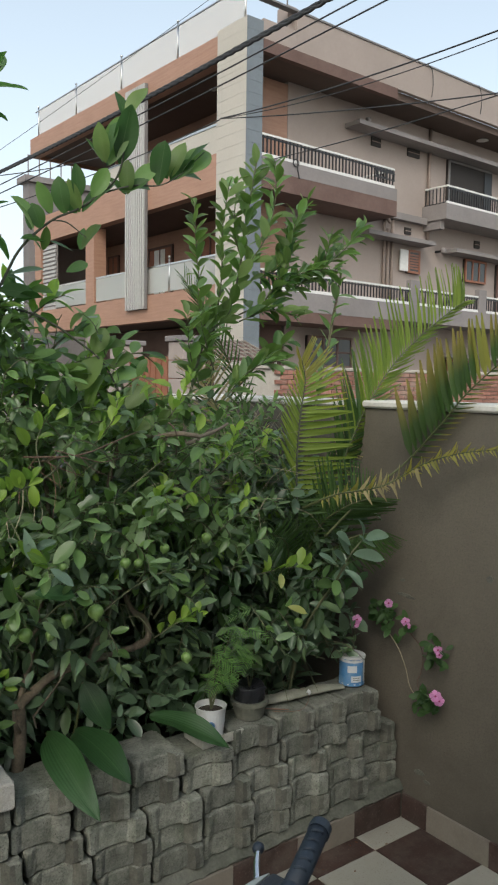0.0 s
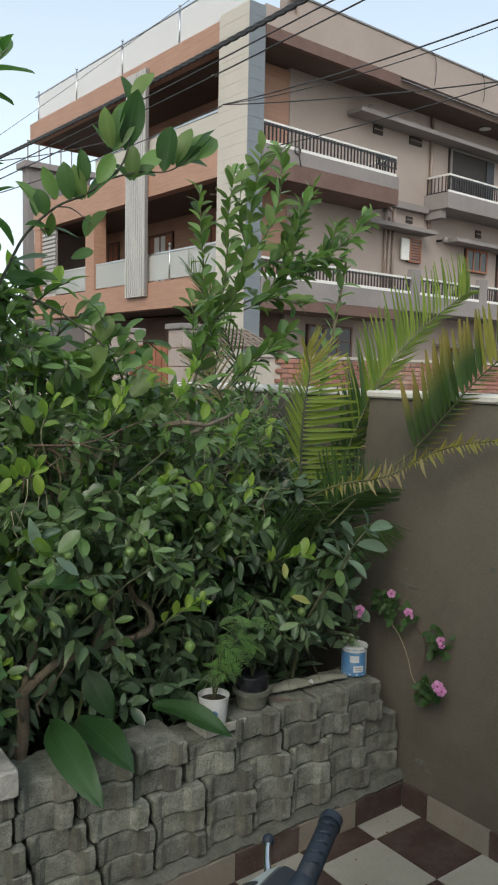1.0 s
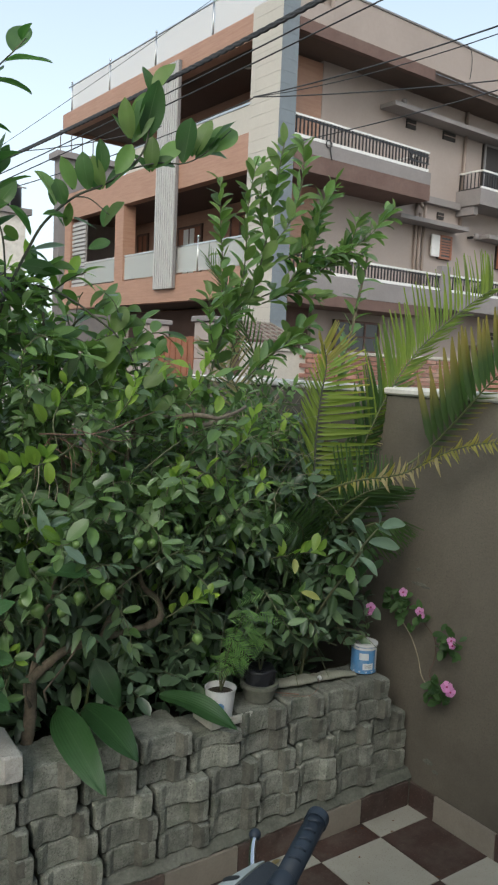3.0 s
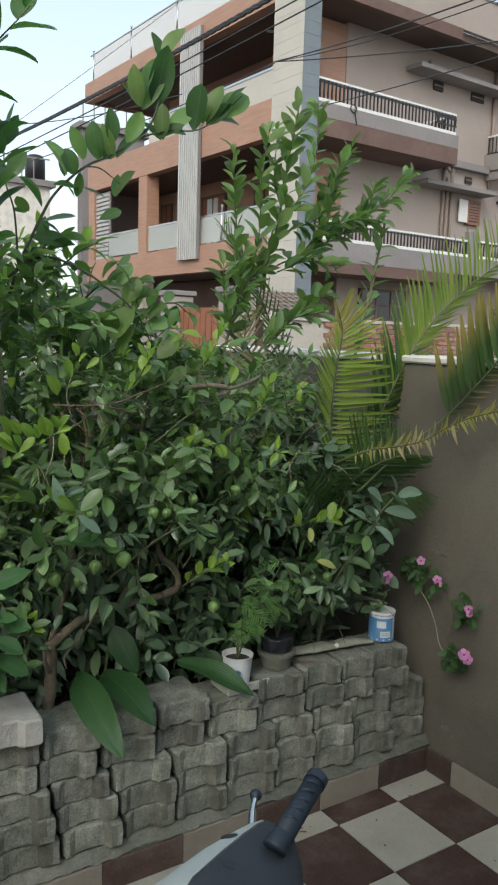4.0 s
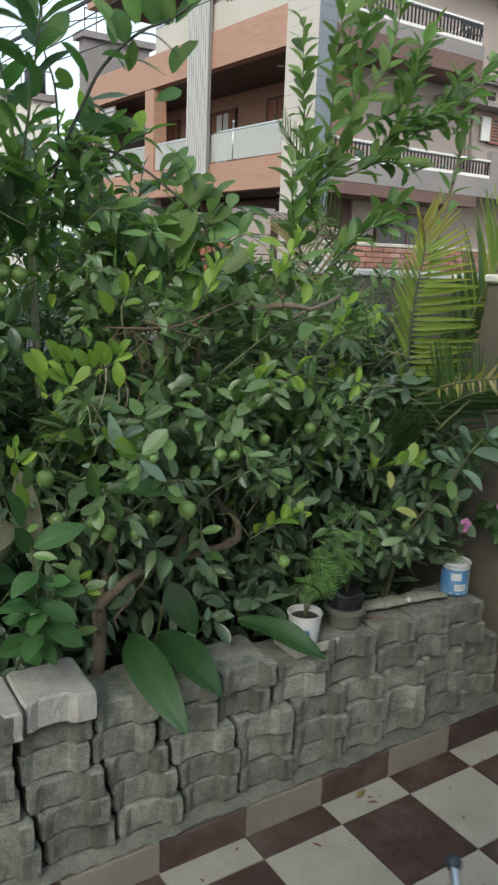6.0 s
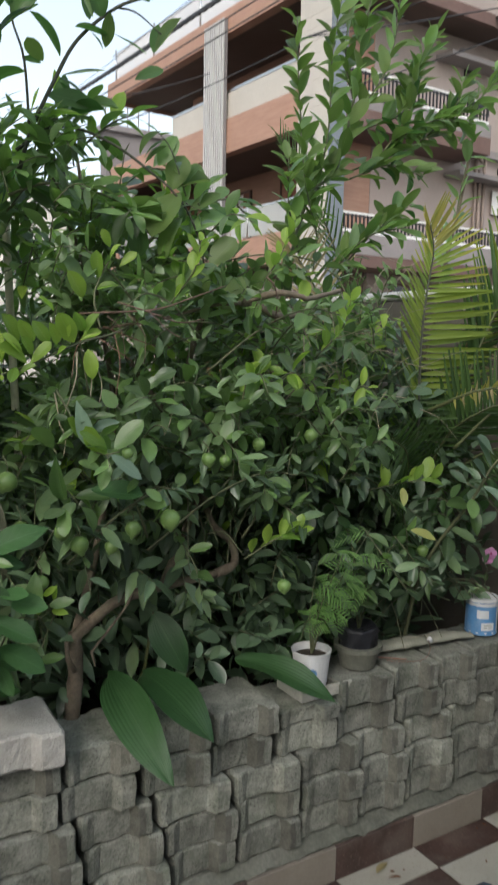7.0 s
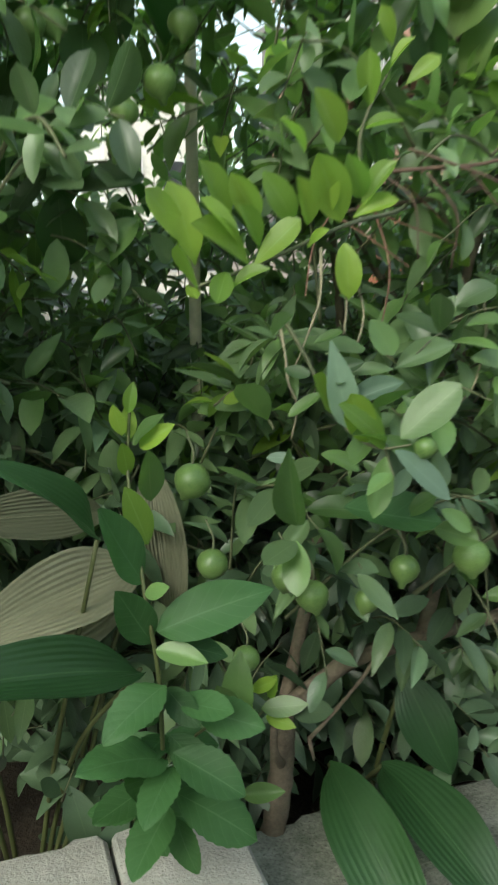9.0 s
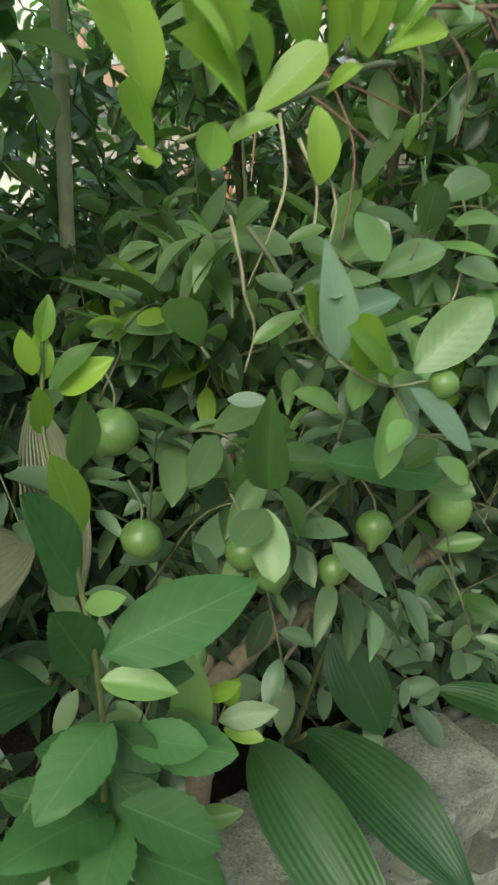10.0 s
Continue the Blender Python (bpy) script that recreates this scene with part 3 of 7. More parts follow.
hp("parapet_cap", (0.48, 22, -0.03, 0.17, 11.143, 11.19), M_FIN_D, "dark weathered edge along the roof parapet")


def opening(dims, frame_mat, panels=2, glass_mat=M_PANE, axis='v', label="", name="window", bars=0):
    """A framed window or door flush on a wall: frame, panes and cross bars."""
    u0, u1, v0, v1, z0, z1 = dims
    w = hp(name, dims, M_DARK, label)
    t = 0.07
    if axis == 'v':      # faces -v
        f = v0 - 0.05
        hp("frame_top", (u0, u1, f, v0 - 0.002, z1 - t, z1), frame_mat, parent=w)
        hp("frame_bottom", (u0, u1, f, v0 - 0.002, z0, z0 + t), frame_mat, parent=w)
        for i in range(panels + 1):
            u = u0 + (u1 - u0 - t) * i / panels
            hp("frame_upright", (u, u + t, f, v0 - 0.002, z0 + t + 0.001, z1 - t - 0.001), frame_mat, parent=w)
        for i in range(panels):
            a = u0 + (u1 - u0 - t) * i / panels + t
            b = u0 + (u1 - u0 - t) * (i + 1) / panels
            hp("pane", (a, b, v0 - 0.03, v0 - 0.01, z0 + t, z1 - t), glass_mat, parent=w)
            for k in range(bars):
                zz = z0 + t + (z1 - z0 - 2 * t) * (k + 1) / (bars + 1)
                hp("bar", (a, b, f + 0.005, v0 - 0.031, zz - 0.025, zz + 0.025), frame_mat, parent=w)
    else:                # faces -u
        f = u0 - 0.05
        hp("frame_top", (f, u0 - 0.002, v0, v1, z1 - t, z1), frame_mat, parent=w)
        for i in range(panels + 1):
            v = v0 + (v1 - v0 - t) * i / panels
            hp("frame_upright", (f, u0 - 0.002, v, v + t, z0, z1 - t - 0.001), frame_mat, parent=w)
        for i in range(panels):
            a = v0 + (v1 - v0 - t) * i / panels + t
            b = v0 + (v1 - v0 - t) * (i + 1) / panels
            hp("pane", (u0 - 0.03, u0 - 0.01, a, b, z0, z1 - t), glass_mat, parent=w)
    return w


# veranda doors and windows (first floor)
door = opening((2.37, 2.39, 6.71, 8.19, 4.1, 6.35), M_BROWN, 2, M_REDWOOD, 'u', "double wooden door in a brown frame, one leaf pale", "door")
# the pane's lit look is put in as white colour
hp("pale_leaf", (2.325, 2.338, 7.15, 7.80, 4.2, 6.24), M_WHITE, "white slab standing in for a lit door pane", parent=door)
opening((2.37, 2.39, 10.22, 10.99, 4.95, 6.40), M_BROWN, 2, M_REDWOOD, 'u')
opening((2.37, 2.39, 11.34, 11.95, 4.95, 6.40), M_BROWN, 1, M_REDWOOD, 'u')
opening((2.37, 2.39, 4.10, 5.12, 4.95, 6.40), M_BROWN, 2, M_REDWOOD, 'u')
# side wall: balcony, hoods, vents, windows
for z0, z1, mat_, lab in ((6.65, 7.08, M_BROWN, "maroon balcony band"), (7.083, 7.42, M_SLAB, "grey balcony slab edge")):
    hp("balcony_band", (0.505, 5.55, -0.02, 1.19, z0, z1), mat_, lab)
hp("balcony_band", (0.505, 5.8, -0.02, 1.19, 3.42, 3.70), M_BROWN, "maroon balcony band")
hp("balcony_band", (0.505, 16, -0.03, 1.19, 3.703, 4.20), M_SLAB, "grey balcony slab edge")
hp("floor_band", (5.56, 8.2, 0.98, 1.19, 6.92, 7.12), M_SLAB)
hp("balcony_band", (8.2, 22, 0.25, 1.19, 7.02, 7.50), M_SLAB, "grey balcony slab edge")
hp("bracket", (8.25, 8.45, 0.5, 1.19, 6.75, 7.015), M_SLAB)


def railing(u0, u1, v, z0, z1, ends=()):
    rl = hp("balcony_railing", (u0, u1, v, v + 0.06, z1 - 0.05, z1), M_WHITE, "black bar railing with white rails")
    hp("bottom_rail", (u0, u1, v, v + 0.06, z0, z0 + 0.08), M_WHITE, parent=rl)
    hp("mid_rail", (u0, u1, v + 0.01, v + 0.05, z1 - 0.11, z1 - 0.075), M_BLACK, parent=rl)
    first = hp("baluster", (u0 + 0.04, u0 + 0.07, v + 0.015, v + 0.045, z0 + 0.081, z1 - 0.051), M_BLACK, parent=rl)
    n = int((u1 - u0) / 0.125)
    for i in range(1, n):
        again(first, Matrix.Translation(((u1 - u0 - 0.11) * i / (n - 1), 0, 0)), rl, local=True)
    for u in ends:
        hp("return_rail", (u - 0.03, u + 0.03, v + 0.061, 1.19, z1 - 0.05, z1), M_WHITE, parent=rl)
        hp("return_rail", (u - 0.03, u + 0.03, v + 0.061, 1.19, z0, z0 + 0.06), M_BLACK, parent=rl)
        for k in range(7):
            hp("baluster", (u - 0.012, u + 0.012, v + 0.15 + k * 0.14, v + 0.175 + k * 0.14, z0 + 0.061, z1 - 0.051), M_BLACK, parent=rl)


railing(0.51, 5.46, 0.0, 7.424, 7.98, ends=(5.43,))
railing(0.51, 6.28, 0.0, 4.204, 4.69)
railing(6.70, 9.68, 0.0, 4.204, 4.72)
railing(10.12, 15.8, 0.0, 4.204, 4.74)
railing(8.3, 16.0, 0.30, 7.504, 8.08, ends=(8.33,))
for u in (6.29, 9.69):
    hp("railing_pillar", (u, u + 0.4, -0.02, 0.16, 4.203, 4.93), M_SLAB)
for a, b, zz in ((4.6, 16, 9.22), (5.1, 8.2, 6.22), (9.25, 14, 6.16), (9.0, 15, 2.75)):
    hp("window_hood", (a, b, 0.6, 1.19, zz, zz + 0.12), M_SLAB, "thin concrete sun hood")
for a, b, z0, z1 in ((5.72, 6.12, 8.95, 9.2), (7.38, 7.95, 8.96, 9.2), (7.35, 7.64, 6.56, 6.76), (11.0, 11.3, 6.55, 6.8), (10.3, 10.6, 3.0, 3.25)):
    # dark plate on the wall in place of the vent's inner shade
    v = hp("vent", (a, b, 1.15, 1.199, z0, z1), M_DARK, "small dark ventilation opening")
    hp("vent_bar", (a, b, 1.13, 1.149, (z0 + z1) / 2 - 0.012, (z0 + z1) / 2 + 0.012), M_PIPE, parent=v)
# shade of the open balcony door painted as one near-black panel
opening((9.36, 11.75, 1.12, 1.199, 7.51, 9.2), M_FIN_D, 1, M_DARK, 'v', "wide dark balcony opening", "door")
hp("dark_shutter", (11.3, 11.74, 1.05, 1.068, 7.52, 9.12), M_BLACK, "narrow black shutter")
w = opening((7.45, 8.03, 1.12, 1.199, 5.36, 6.08), M_REDWOOD, 1, M_PANE, 'v', "red-brown wooden window with open shutter", "window", bars=6)
hp("shutter", (7.05, 7.43, 1.06, 1.10, 5.4, 6.05), M_WHITE, "pale open shutter", parent=w)
opening((10.42, 11.62, 1.12, 1.199, 5.36, 6.12), M_REDWOOD, 3, M_PANE, 'v', "red-brown three-part wooden window", "window")
opening((12.3, 13.6, 1.12, 1.199, 4.25, 6.1), M_BROWN, 2, M_PANE, 'v', "brown wooden balcony door", "door")
opening((9.6, 11.0, 1.12, 1.199, 1.9, 2.7), M_REDWOOD, 3, M_PANE, 'v')
opening((3.2, 5.0, 1.12, 1.199, 2.3, 3.2), M_BROWN, 3, M_PANE, 'v', bars=1)
for u, z0, z1, r in ((6.35, 3.7, 7.0, 0.05), (6.52, 3.7, 6.6, 0.06), (6.72, 3.7, 6.9, 0.05), (8.42, 6.4, 9.95, 0.06)):
    part("drain_pipe", tube([Vector((u, 1.12, z0 + HZ)), Vector((u, 1.12, z1 + HZ))], r, sides=10), M_PIPE, house, local=True, smooth=True)
bm = tube(smooth_path([(6.35, 1.1, 7.05), (6.33, 0.9, 6.85), (6.2, 0.85, 6.9), (6.2, 0.85, 7.12)], 5), 0.05, sides=10)
part("pipe_bend", bm, M_PIPE, house, local=True, smooth=True)
for u, z0 in ((8.9, 6.15), (5.2, 9.45)):
    lm = hp("wall_lamp", (u, u + 0.1, 0.9, 1.19, z0, z0 + 0.06), M_BLACK)
    part("lamp_head", lathe([(0.03, 0), (0.09, 0.03), (0.08, 0.16), (0.03, 0.19)], (u + 0.05, 0.88, z0 - 0.05 + HZ), 12), M_SLAB, lm, local=True, smooth=True)
for v in (3.0, 6.6):
    for zz in (6.755, 9.965):
        part("downlight", lathe([(0.09, 0), (0.11, 0.012)], (1.2, v, zz + HZ - 0.01), 14), M_WHITE, house, local=True)
for pts in ([(6.75, -0.04, 11.2), (6.93, -0.05, 11.05), (6.99, -0.05, 10.7), (6.94, -0.05, 10.3)], [(9.25, -0.04, 11.2), (9.38, -0.05, 10.95), (9.40, -0.05, 10.6), (9.36, -0.05, 10.35)]):
    part("loose_wire", tube(smooth_path([(u, v, z + HZ) for u, v, z in pts], 6), 0.010, sides=6), M_CABLE, house, local=True, smooth=True)
coil = [(1.60 + 0.10 * math.cos(k * 0.6), -0.045 - 0.004 * (k % 3), 7.42 + HZ + 0.09 * math.sin(k * 0.6)) for k in range(24)] + [(1.66, -0.05, 7.28 + HZ), (1.72, -0.05, 7.05 + HZ)]
part("wire_coil", tube([Vector(p) for p in coil], 0.014, sides=6), M_CABLE, house, "black wire coiled on the balcony railing", local=True, smooth=True)
for z in (7.60, 7.78):
    hp("rack_rail", (4.55, 5.38, -0.075, -0.045, z, z + 0.04), M_BLACK)
for u in (4.6, 5.0, 5.33):
    hp("rack_upright", (u, u + 0.03, -0.075, -0.045, 7.641, 7.779), M_BLACK)
part("ceiling_lamp", lathe([(0.10, 0), (0.20, 0.02), (0.16, 0.05)], (10.6, 0.7, 9.93 + HZ), 16), M_WHITE, house, "round white veranda ceiling lamp", local=True)
# ground floor, mostly in shade
hp("ground_wall", (0.6, 2.39, 1.31, 1.5, -0.1, 3.5), M_BROWN)
hp("ground_wall", (2.0, 2.38, 1.51, D, -0.1, 3.5), M_BROWN, "shaded brown ground-floor wall")
hp("ground_pier", (0.05, 0.45, 8.0, 8.4, -0.1, 3.545), M_HOUSE)
bm = tube([Vector((6.1, 1.8, 11.1)), Vector((6.1, 1.8, 12.15))], 0.025, sides=8)
tube([Vector((5.75, 1.8, 12.2)), Vector((6.45, 1.8, 12.0))], 0.022, sides=8, bm=bm)
part("aerial", bm, M_SLAB, house, "small roof television aerial", local=True)
bm = tube(smooth_path([(1.6, 0.4, 11.3), (1.6, 0.4, 11.75), (1.5, 0.4, 11.85), (1.3, 0.4, 11.85)], 5), 0.02, sides=8)
part("roof_pipe", bm, M_SLAB, house, local=True)


# gate, sign, brick wall and other things across the street
def gate_pillar(x, y, top):
    g = empty("gate_pillar", (x, y, -0.1))
    z = -0.1
    while z < top - 0.1:
        part("course", box(x - 0.3, x + 0.3, y - 0.3, y + 0.3, z, z + 0.385, bevel=0.012), M_HOUSE, g)
        z += 0.40
    part("cap", box(x - 0.36, x + 0.36, y - 0.36, y + 0.36, z, z + 0.12, bevel=0.015), M_SLAB, g)
    return tagged(g, "beige-pink coursed gate pillar with flat cap", "gate pillar", group="gate pillars")


gate_pillar(9.8, 17.5, 2.75)
gate_pillar(9.8, 14.7, 2.75)
gate = tagged(empty("metal_gate", (9.8, 16.1, -0.1)), "red-brown sheet metal gate between pillars", "gate")
part("gate_frame", box(9.76, 9.84, 15.02, 17.18, 0.0, 2.4), M_REDWOOD, gate)
for i in range(8):
    y = 15.15 + i * 0.27
    part("board", box(9.73, 9.757, y, y + 0.22, 0.05, 2.35, bevel=0.004), M_REDWOOD, gate)
setting("yard_wall", box(9.7, 9.9, 18.0, 27.0, -0.1, 2.0), M_HOUSE, "beige compound wall of the tall house", "wall")
awning = tagged(empty("awning", (11.0, 14.4, 2.2)), "small sloping lattice awning in red with white border", "awning")
bm = box(10.2, 11.7, 13.9, 15.2, 2.3, 2.36)
for v in bm.verts:
    v.co.z += (v.co.y - 13.9) * 0.35
part("sheet", bm, M_BROWN, awning)
for i in range(9):
    x = 10.2 + i * 0.18
    bm = tube([Vector((x, 13.88, 2.37)), Vector((x + 0.06, 15.2, 2.83))], 0.018, sides=6)
    part("slat", bm, M_SKIRT_L, awning)
for i in range(5):
    y = 13.9 + i * 0.3
    part("slat", tube([Vector((10.2, y, 2.38 + i * 0.105)), Vector((11.7, y, 2.38 + i * 0.105))], 0.018, sides=6), M_SKIRT_L, awning)
for x in (10.22, 11.68):
    part("post", tube([Vector((x, 13.95, -0.1)), Vector((x, 13.95, 2.32))], 0.03, sides=8), M_WHITE, awning)
sign = tagged(empty("sign_board", (10.2, 12.3, -0.1)), "small yellow sign board with black marks", "sign")
part("board", box(9.8, 10.5, 12.28, 12.32, 1.75, 2.1, bevel=0.005), M_YELLOW, sign)
for i in range(4):
    part("mark", box(9.87 + i * 0.15, 9.96 + i * 0.15, 12.262, 12.279, 1.82, 2.03), M_BLACK, sign)
for x in (9.85, 10.45):
    part("post", tube([Vector((x, 12.33, -0.1)), Vector((x, 12.33, 2.08))], 0.025, sides=8), M_STEEL, sign)

# neighbouring houses further off
def far_house(x, y, w, d, h, mat_, rz, label):
    g = empty("neighbour_house", (x, y, -0.1), rz)
    part("wall", box(-w / 2, w / 2, -d / 2, d / 2, 0, h), mat_, g, local=True)
    part("roof", box(-w / 2 - 0.2, w / 2 + 0.2, -d / 2 - 0.2, d / 2 + 0.2, h + 0.002, h + 0.25), M_SLAB, g, local=True)
    for lv in range(int(h // 3)):
        for k in range(3):
            x0 = -w / 2 + w * (k + 0.3) / 3
            wd = part("window", box(x0, x0 + 1.0, -d / 2 - 0.06, -d / 2 - 0.003, 1 + lv * 3.1, 2.3 + lv * 3.1), M_WHITE, g, local=True)
            part("pane", box(x0 + 0.08, x0 + 0.92, -d / 2 - 0.075, -d / 2 - 0.062, 1.08 + lv * 3.1, 2.22 + lv * 3.1), M_PANE, wd, local=True)
    rl = part("roof_railing", box(-w / 2, w / 2, -d / 2, -d / 2 + 0.05, h + 1.1, h + 1.15), M_SLAB, g, local=True)
    for k in range(int(w / 0.5)):
        part("post", box(-w / 2 + k * 0.5, -w / 2 + k * 0.5 + 0.04, -d / 2, -d / 2 + 0.04, h + 0.252, h + 1.099), M_SLAB, rl, local=True)
    return tagged(g, label, "house")


far_house(15.0, 33.8, 2.9, 0.6, 10.45, M_SLAB, 0, "grey-brown neighbouring house behind the tall one")
pale_house = far_house(9.5, 36.5, 5.2, 6, 7.8, M_COPING, 0, "pale neighbouring house with a roof railing and water tank")
part("water_tank", lathe([(0.42, 0.0), (0.42, 0.95), (0.30, 1.1), (0.12, 1.15)], (2.2, -2.3, 8.052), 16), M_BLACK, pale_house, "black plastic water tank", local=True, smooth=True)
far_house(-4, 24, 9, 6, 5.5, M_PANEL, 0.05, "low cream neighbouring house across the street")

# brick compound wall
bw = tagged(empty("brick_wall", (12, 9.6, -0.1)), "weathered red brick compound wall across the lane", "wall", kind="structure")
part("core", box(7.2, 19.2, 9.62, 9.80, -0.1, 2.03), M_JOINT, bw)
part("capping", box(7.15, 19.25, 9.58, 9.84, 2.034, 2.09, bevel=0.01), M_JOINT, bw)
brick_bm = box(-0.112, 0.112, -0.03, 0.03, -0.033, 0.033, bevel=0.006)
me_brick = bpy.data.meshes.new("brick")
brick_bm.to_mesh(me_brick)
brick_bm.free()
me_brick.materials.append(M_BRICK)
for row in range(8):
    z = 1.99 - row * 0.077
    for k in range(36):
        x = 8.3 + k * 0.235 + (0.117 if row % 2 else 0)
        o = new("brick", me_brick)
        o.matrix_basis = Matrix.Translation((x + R.uniform(-0.004, 0.004), 9.605 + R.uniform(-0.006, 0.004), z)) @ Matrix.Rotation(R.uniform(-0.02, 0.02), 4, 'Y')
        hang(o, bw)


# overhead cables
def cable(a, b, r, sag, twist=False):
    a, b = Vector(a), Vector(b)
    pts = [a.lerp(b, i / 40) - Vector((0, 0, sag * 4 * (i / 40) * (1 - i / 40))) for i in range(41)]
    ob = tagged(empty("overhead_cable", a), "black overhead electric cable sagging across the street", "cable", group="overhead cables")
    if twist:
        fine = [a.lerp(b, i / 400) - Vector((0, 0, sag * 4 * (i / 400) * (1 - i / 400))) for i in range(401)]
        for s in range(3):
            q = [p + Vector((0, math.cos(i * 0.55 + s * 2.094), math.sin(i * 0.55 + s * 2.094))) * r * 0.62 for i, p in enumerate(fine)]
            part("strand", tube(q, r * 0.6, sides=6), M_CABLE, ob, smooth=True)
    else:
        part("strand", tube(pts, r, sides=6), M_CABLE, ob, smooth=True)
    return ob


cable((3.92, 12.87, 4.48), (4.49, 1.14, 4.61), 0.022, 0.12, True)
cable((3.88, 13.87, 4.27), (6.04, 1.94, 5.55), 0.008, 0.1)
cable((3.8, 13.99, 4.11), (6.34, 1.64, 5.6), 0.008, 0.1)
cable((3.84, 14.29, 4.21), (7.52, 10.21, 5.82), 0.008, 0.15)
cable((7.51, 10.2, 5.83), (6.91, 1.78, 5.12), 0.009, 0.15)
cable((7.55, 10.17, 5.84), (7.12, 1.96, 5.27), 0.006, 0.25)
cable((7.51, 10.2, 5.83), (8.44, 2.85, 4.75), 0.008, 0.1)
cable((9.07, 11.07, 5.66), (8.73, 3.24, 5.34), 0.008, 0.1)
cable((5.68, 20.47, 5.97), (10.96, 10.94, 10.79), 0.006, 0.1)
cable((3.86, 12.35, 4.74), (6.42, 11.04, 5.36), 0.007, 0.1)


# ---- plants ----
def leaf_template(half, a, b, droop, fold, n=6, side=1, wave=0.0, tooth=0.0):
    """Rows along a leaf of length 1: half width, outline powers, droop and fold."""
    peak = (a / (a + b)) ** a * (b / (a + b)) ** b
    vs, uv, fs = [], [], []
    m = 2 * side + 1
    for i in range(n + 1):
        t = i / n
        w = max(0.012, half * (t ** a) * ((1 - t) ** b) / peak)
        w *= 1 + tooth * (i % 2)
        for j in range(m):
            s = j / side - 1
            vs.append((t, s * w, fold * abs(s) * w - droop * t * t + wave * math.sin(t * 9 + s * 2) * abs(s)))
            uv.append((j / (m - 1), t))
    for i in range(n):
        for j in range(m - 1):
            q = i * m + j
            fs.append((q, q + m, q + m + 1, q + 1))
    return np.array(vs), np.array(fs), np.array(uv)


KINDS = {
    "slim": leaf_template(0.14, 0.70, 0.95, 0.22, 0.35),
    "strap": leaf_template(0.031, 0.22, 0.70, 0.10, 0.55, n=6),
    "ribbon": leaf_template(0.052, 0.22, 0.60, 0.07, 0.55, n=6),
    "blade": leaf_template(0.037, 0.22, 0.60, 0.07, 0.55, n=6),
    "curl": leaf_template(0.11, 0.4, 0.8, 0.55, 0.4, n=6),
    "sawblade": leaf_template(0.06, 0.4, 0.9, 0.15, 0.3, n=4),
    "petal": leaf_template(0.46, 1.2, 0.35, 0.15, 0.1, n=5),
    "paddle": leaf_template(0.20, 0.70, 0.78, 0.34, 0.30, n=16, side=3, wave=0.022),
}


def variants(name, half, a, b, n, side, crease=1.0, tooth=0.0):
    """Five ways for a leaf to bend: flat, drooping, folded, cupped, waved."""
    out = []
    for droop, fold, wave in ((0.05, 0.15, 0.004), (0.22, 0.25, 0.01), (0.14, 0.75, 0.006), (-0.10, 0.45, 0.012), (0.32, 0.40, 0.016)):
        out.append(leaf_template(half, a, b, droop, fold * crease, n, side, wave * (2 - crease), tooth))
    for i, t in enumerate(out):
        KINDS[name + str(i)] = t
    VARIED[name] = len(out)


VARIED = {}
variants("round", 0.25, 0.78, 0.66, 6, 1)
variants("oval", 0.205, 0.78, 0.80, 6, 1)
variants("point", 0.17, 0.72, 1.05, 6, 1)
variants("fineround", 0.26, 0.78, 0.64, 9, 2)
variants("fineoval", 0.215, 0.78, 0.76, 9, 2)
variants("finepoint", 0.18, 0.72, 1.05, 9, 2)
variants("fineplump", 0.33, 0.80, 0.55, 9, 2)
variants("fineblunt", 0.225, 0.95, 0.50, 9, 2)
variants("broad", 0.228, 0.72, 0.85, 12, 3, 0.6)
variants("wide", 0.275, 0.75, 0.78, 18, 3, 0.4, 0.07)
LEAF_RND = random.Random(77)


def leaf_turn(d, up):
    x = d.normalized()
    z = up - x * up.dot(x)
    z = z.normalized() if z.length > 1e-4 else x.orthogonal().normalized()
    y = z.cross(x)
    return Matrix((x, y, z)).transposed()


class Foliage:
    """Collects leaves; joins them into one mesh, or sets some as pieces of their own."""
    def __init__(self):
        self.items = []

    def add(self, p, d, up, size, kind, mat_):
        if kind in VARIED:
            kind = kind + str(LEAF_RND.randrange(VARIED[kind]))
        self.items.append((Vector(p), leaf_turn(d, up), size, kind, mat_))

    def joined(self, name, parent, mats, label=""):
        vs, fs, uvs, mi, base = [], [], [], [], 0
        for p, r, s, kind, mat_ in self.items:
            tv, tf, tu = KINDS[kind]
            vs.append(tv @ (np.array(r).T * s) + np.array(p))
            fs.append(tf + base)
            uvs.append(tu[tf.ravel()])
            mi.append(np.full(len(tf), mats.index(mat_)))
            base += len(tv)
        me = bpy.data.meshes.new(name)
        me.from_pydata(np.concatenate(vs).tolist(), [], np.concatenate(fs).tolist())
        me.uv_layers.new().data.foreach_set("uv", np.concatenate(uvs).ravel().astype(np.float32))
        for m in mats:
            me.materials.append(m)
        me.polygons.foreach_set("material_index", np.concatenate(mi).astype(np.int32))
        shade(me)
        ob = hang(new(name, me), parent)
        return tagged(ob, label, kind="stuff")

    def pieces(self, name, parent, label=""):
        for p, r, s, kind, mat_ in self.items:
            ob = new(name, leaf_data(kind, mat_))
            ob.matrix_basis = Matrix.Translation(p) @ r.to_4x4() @ Matrix.Scale(s, 4)
            hang(ob, parent)


LEAF_DATA = {}


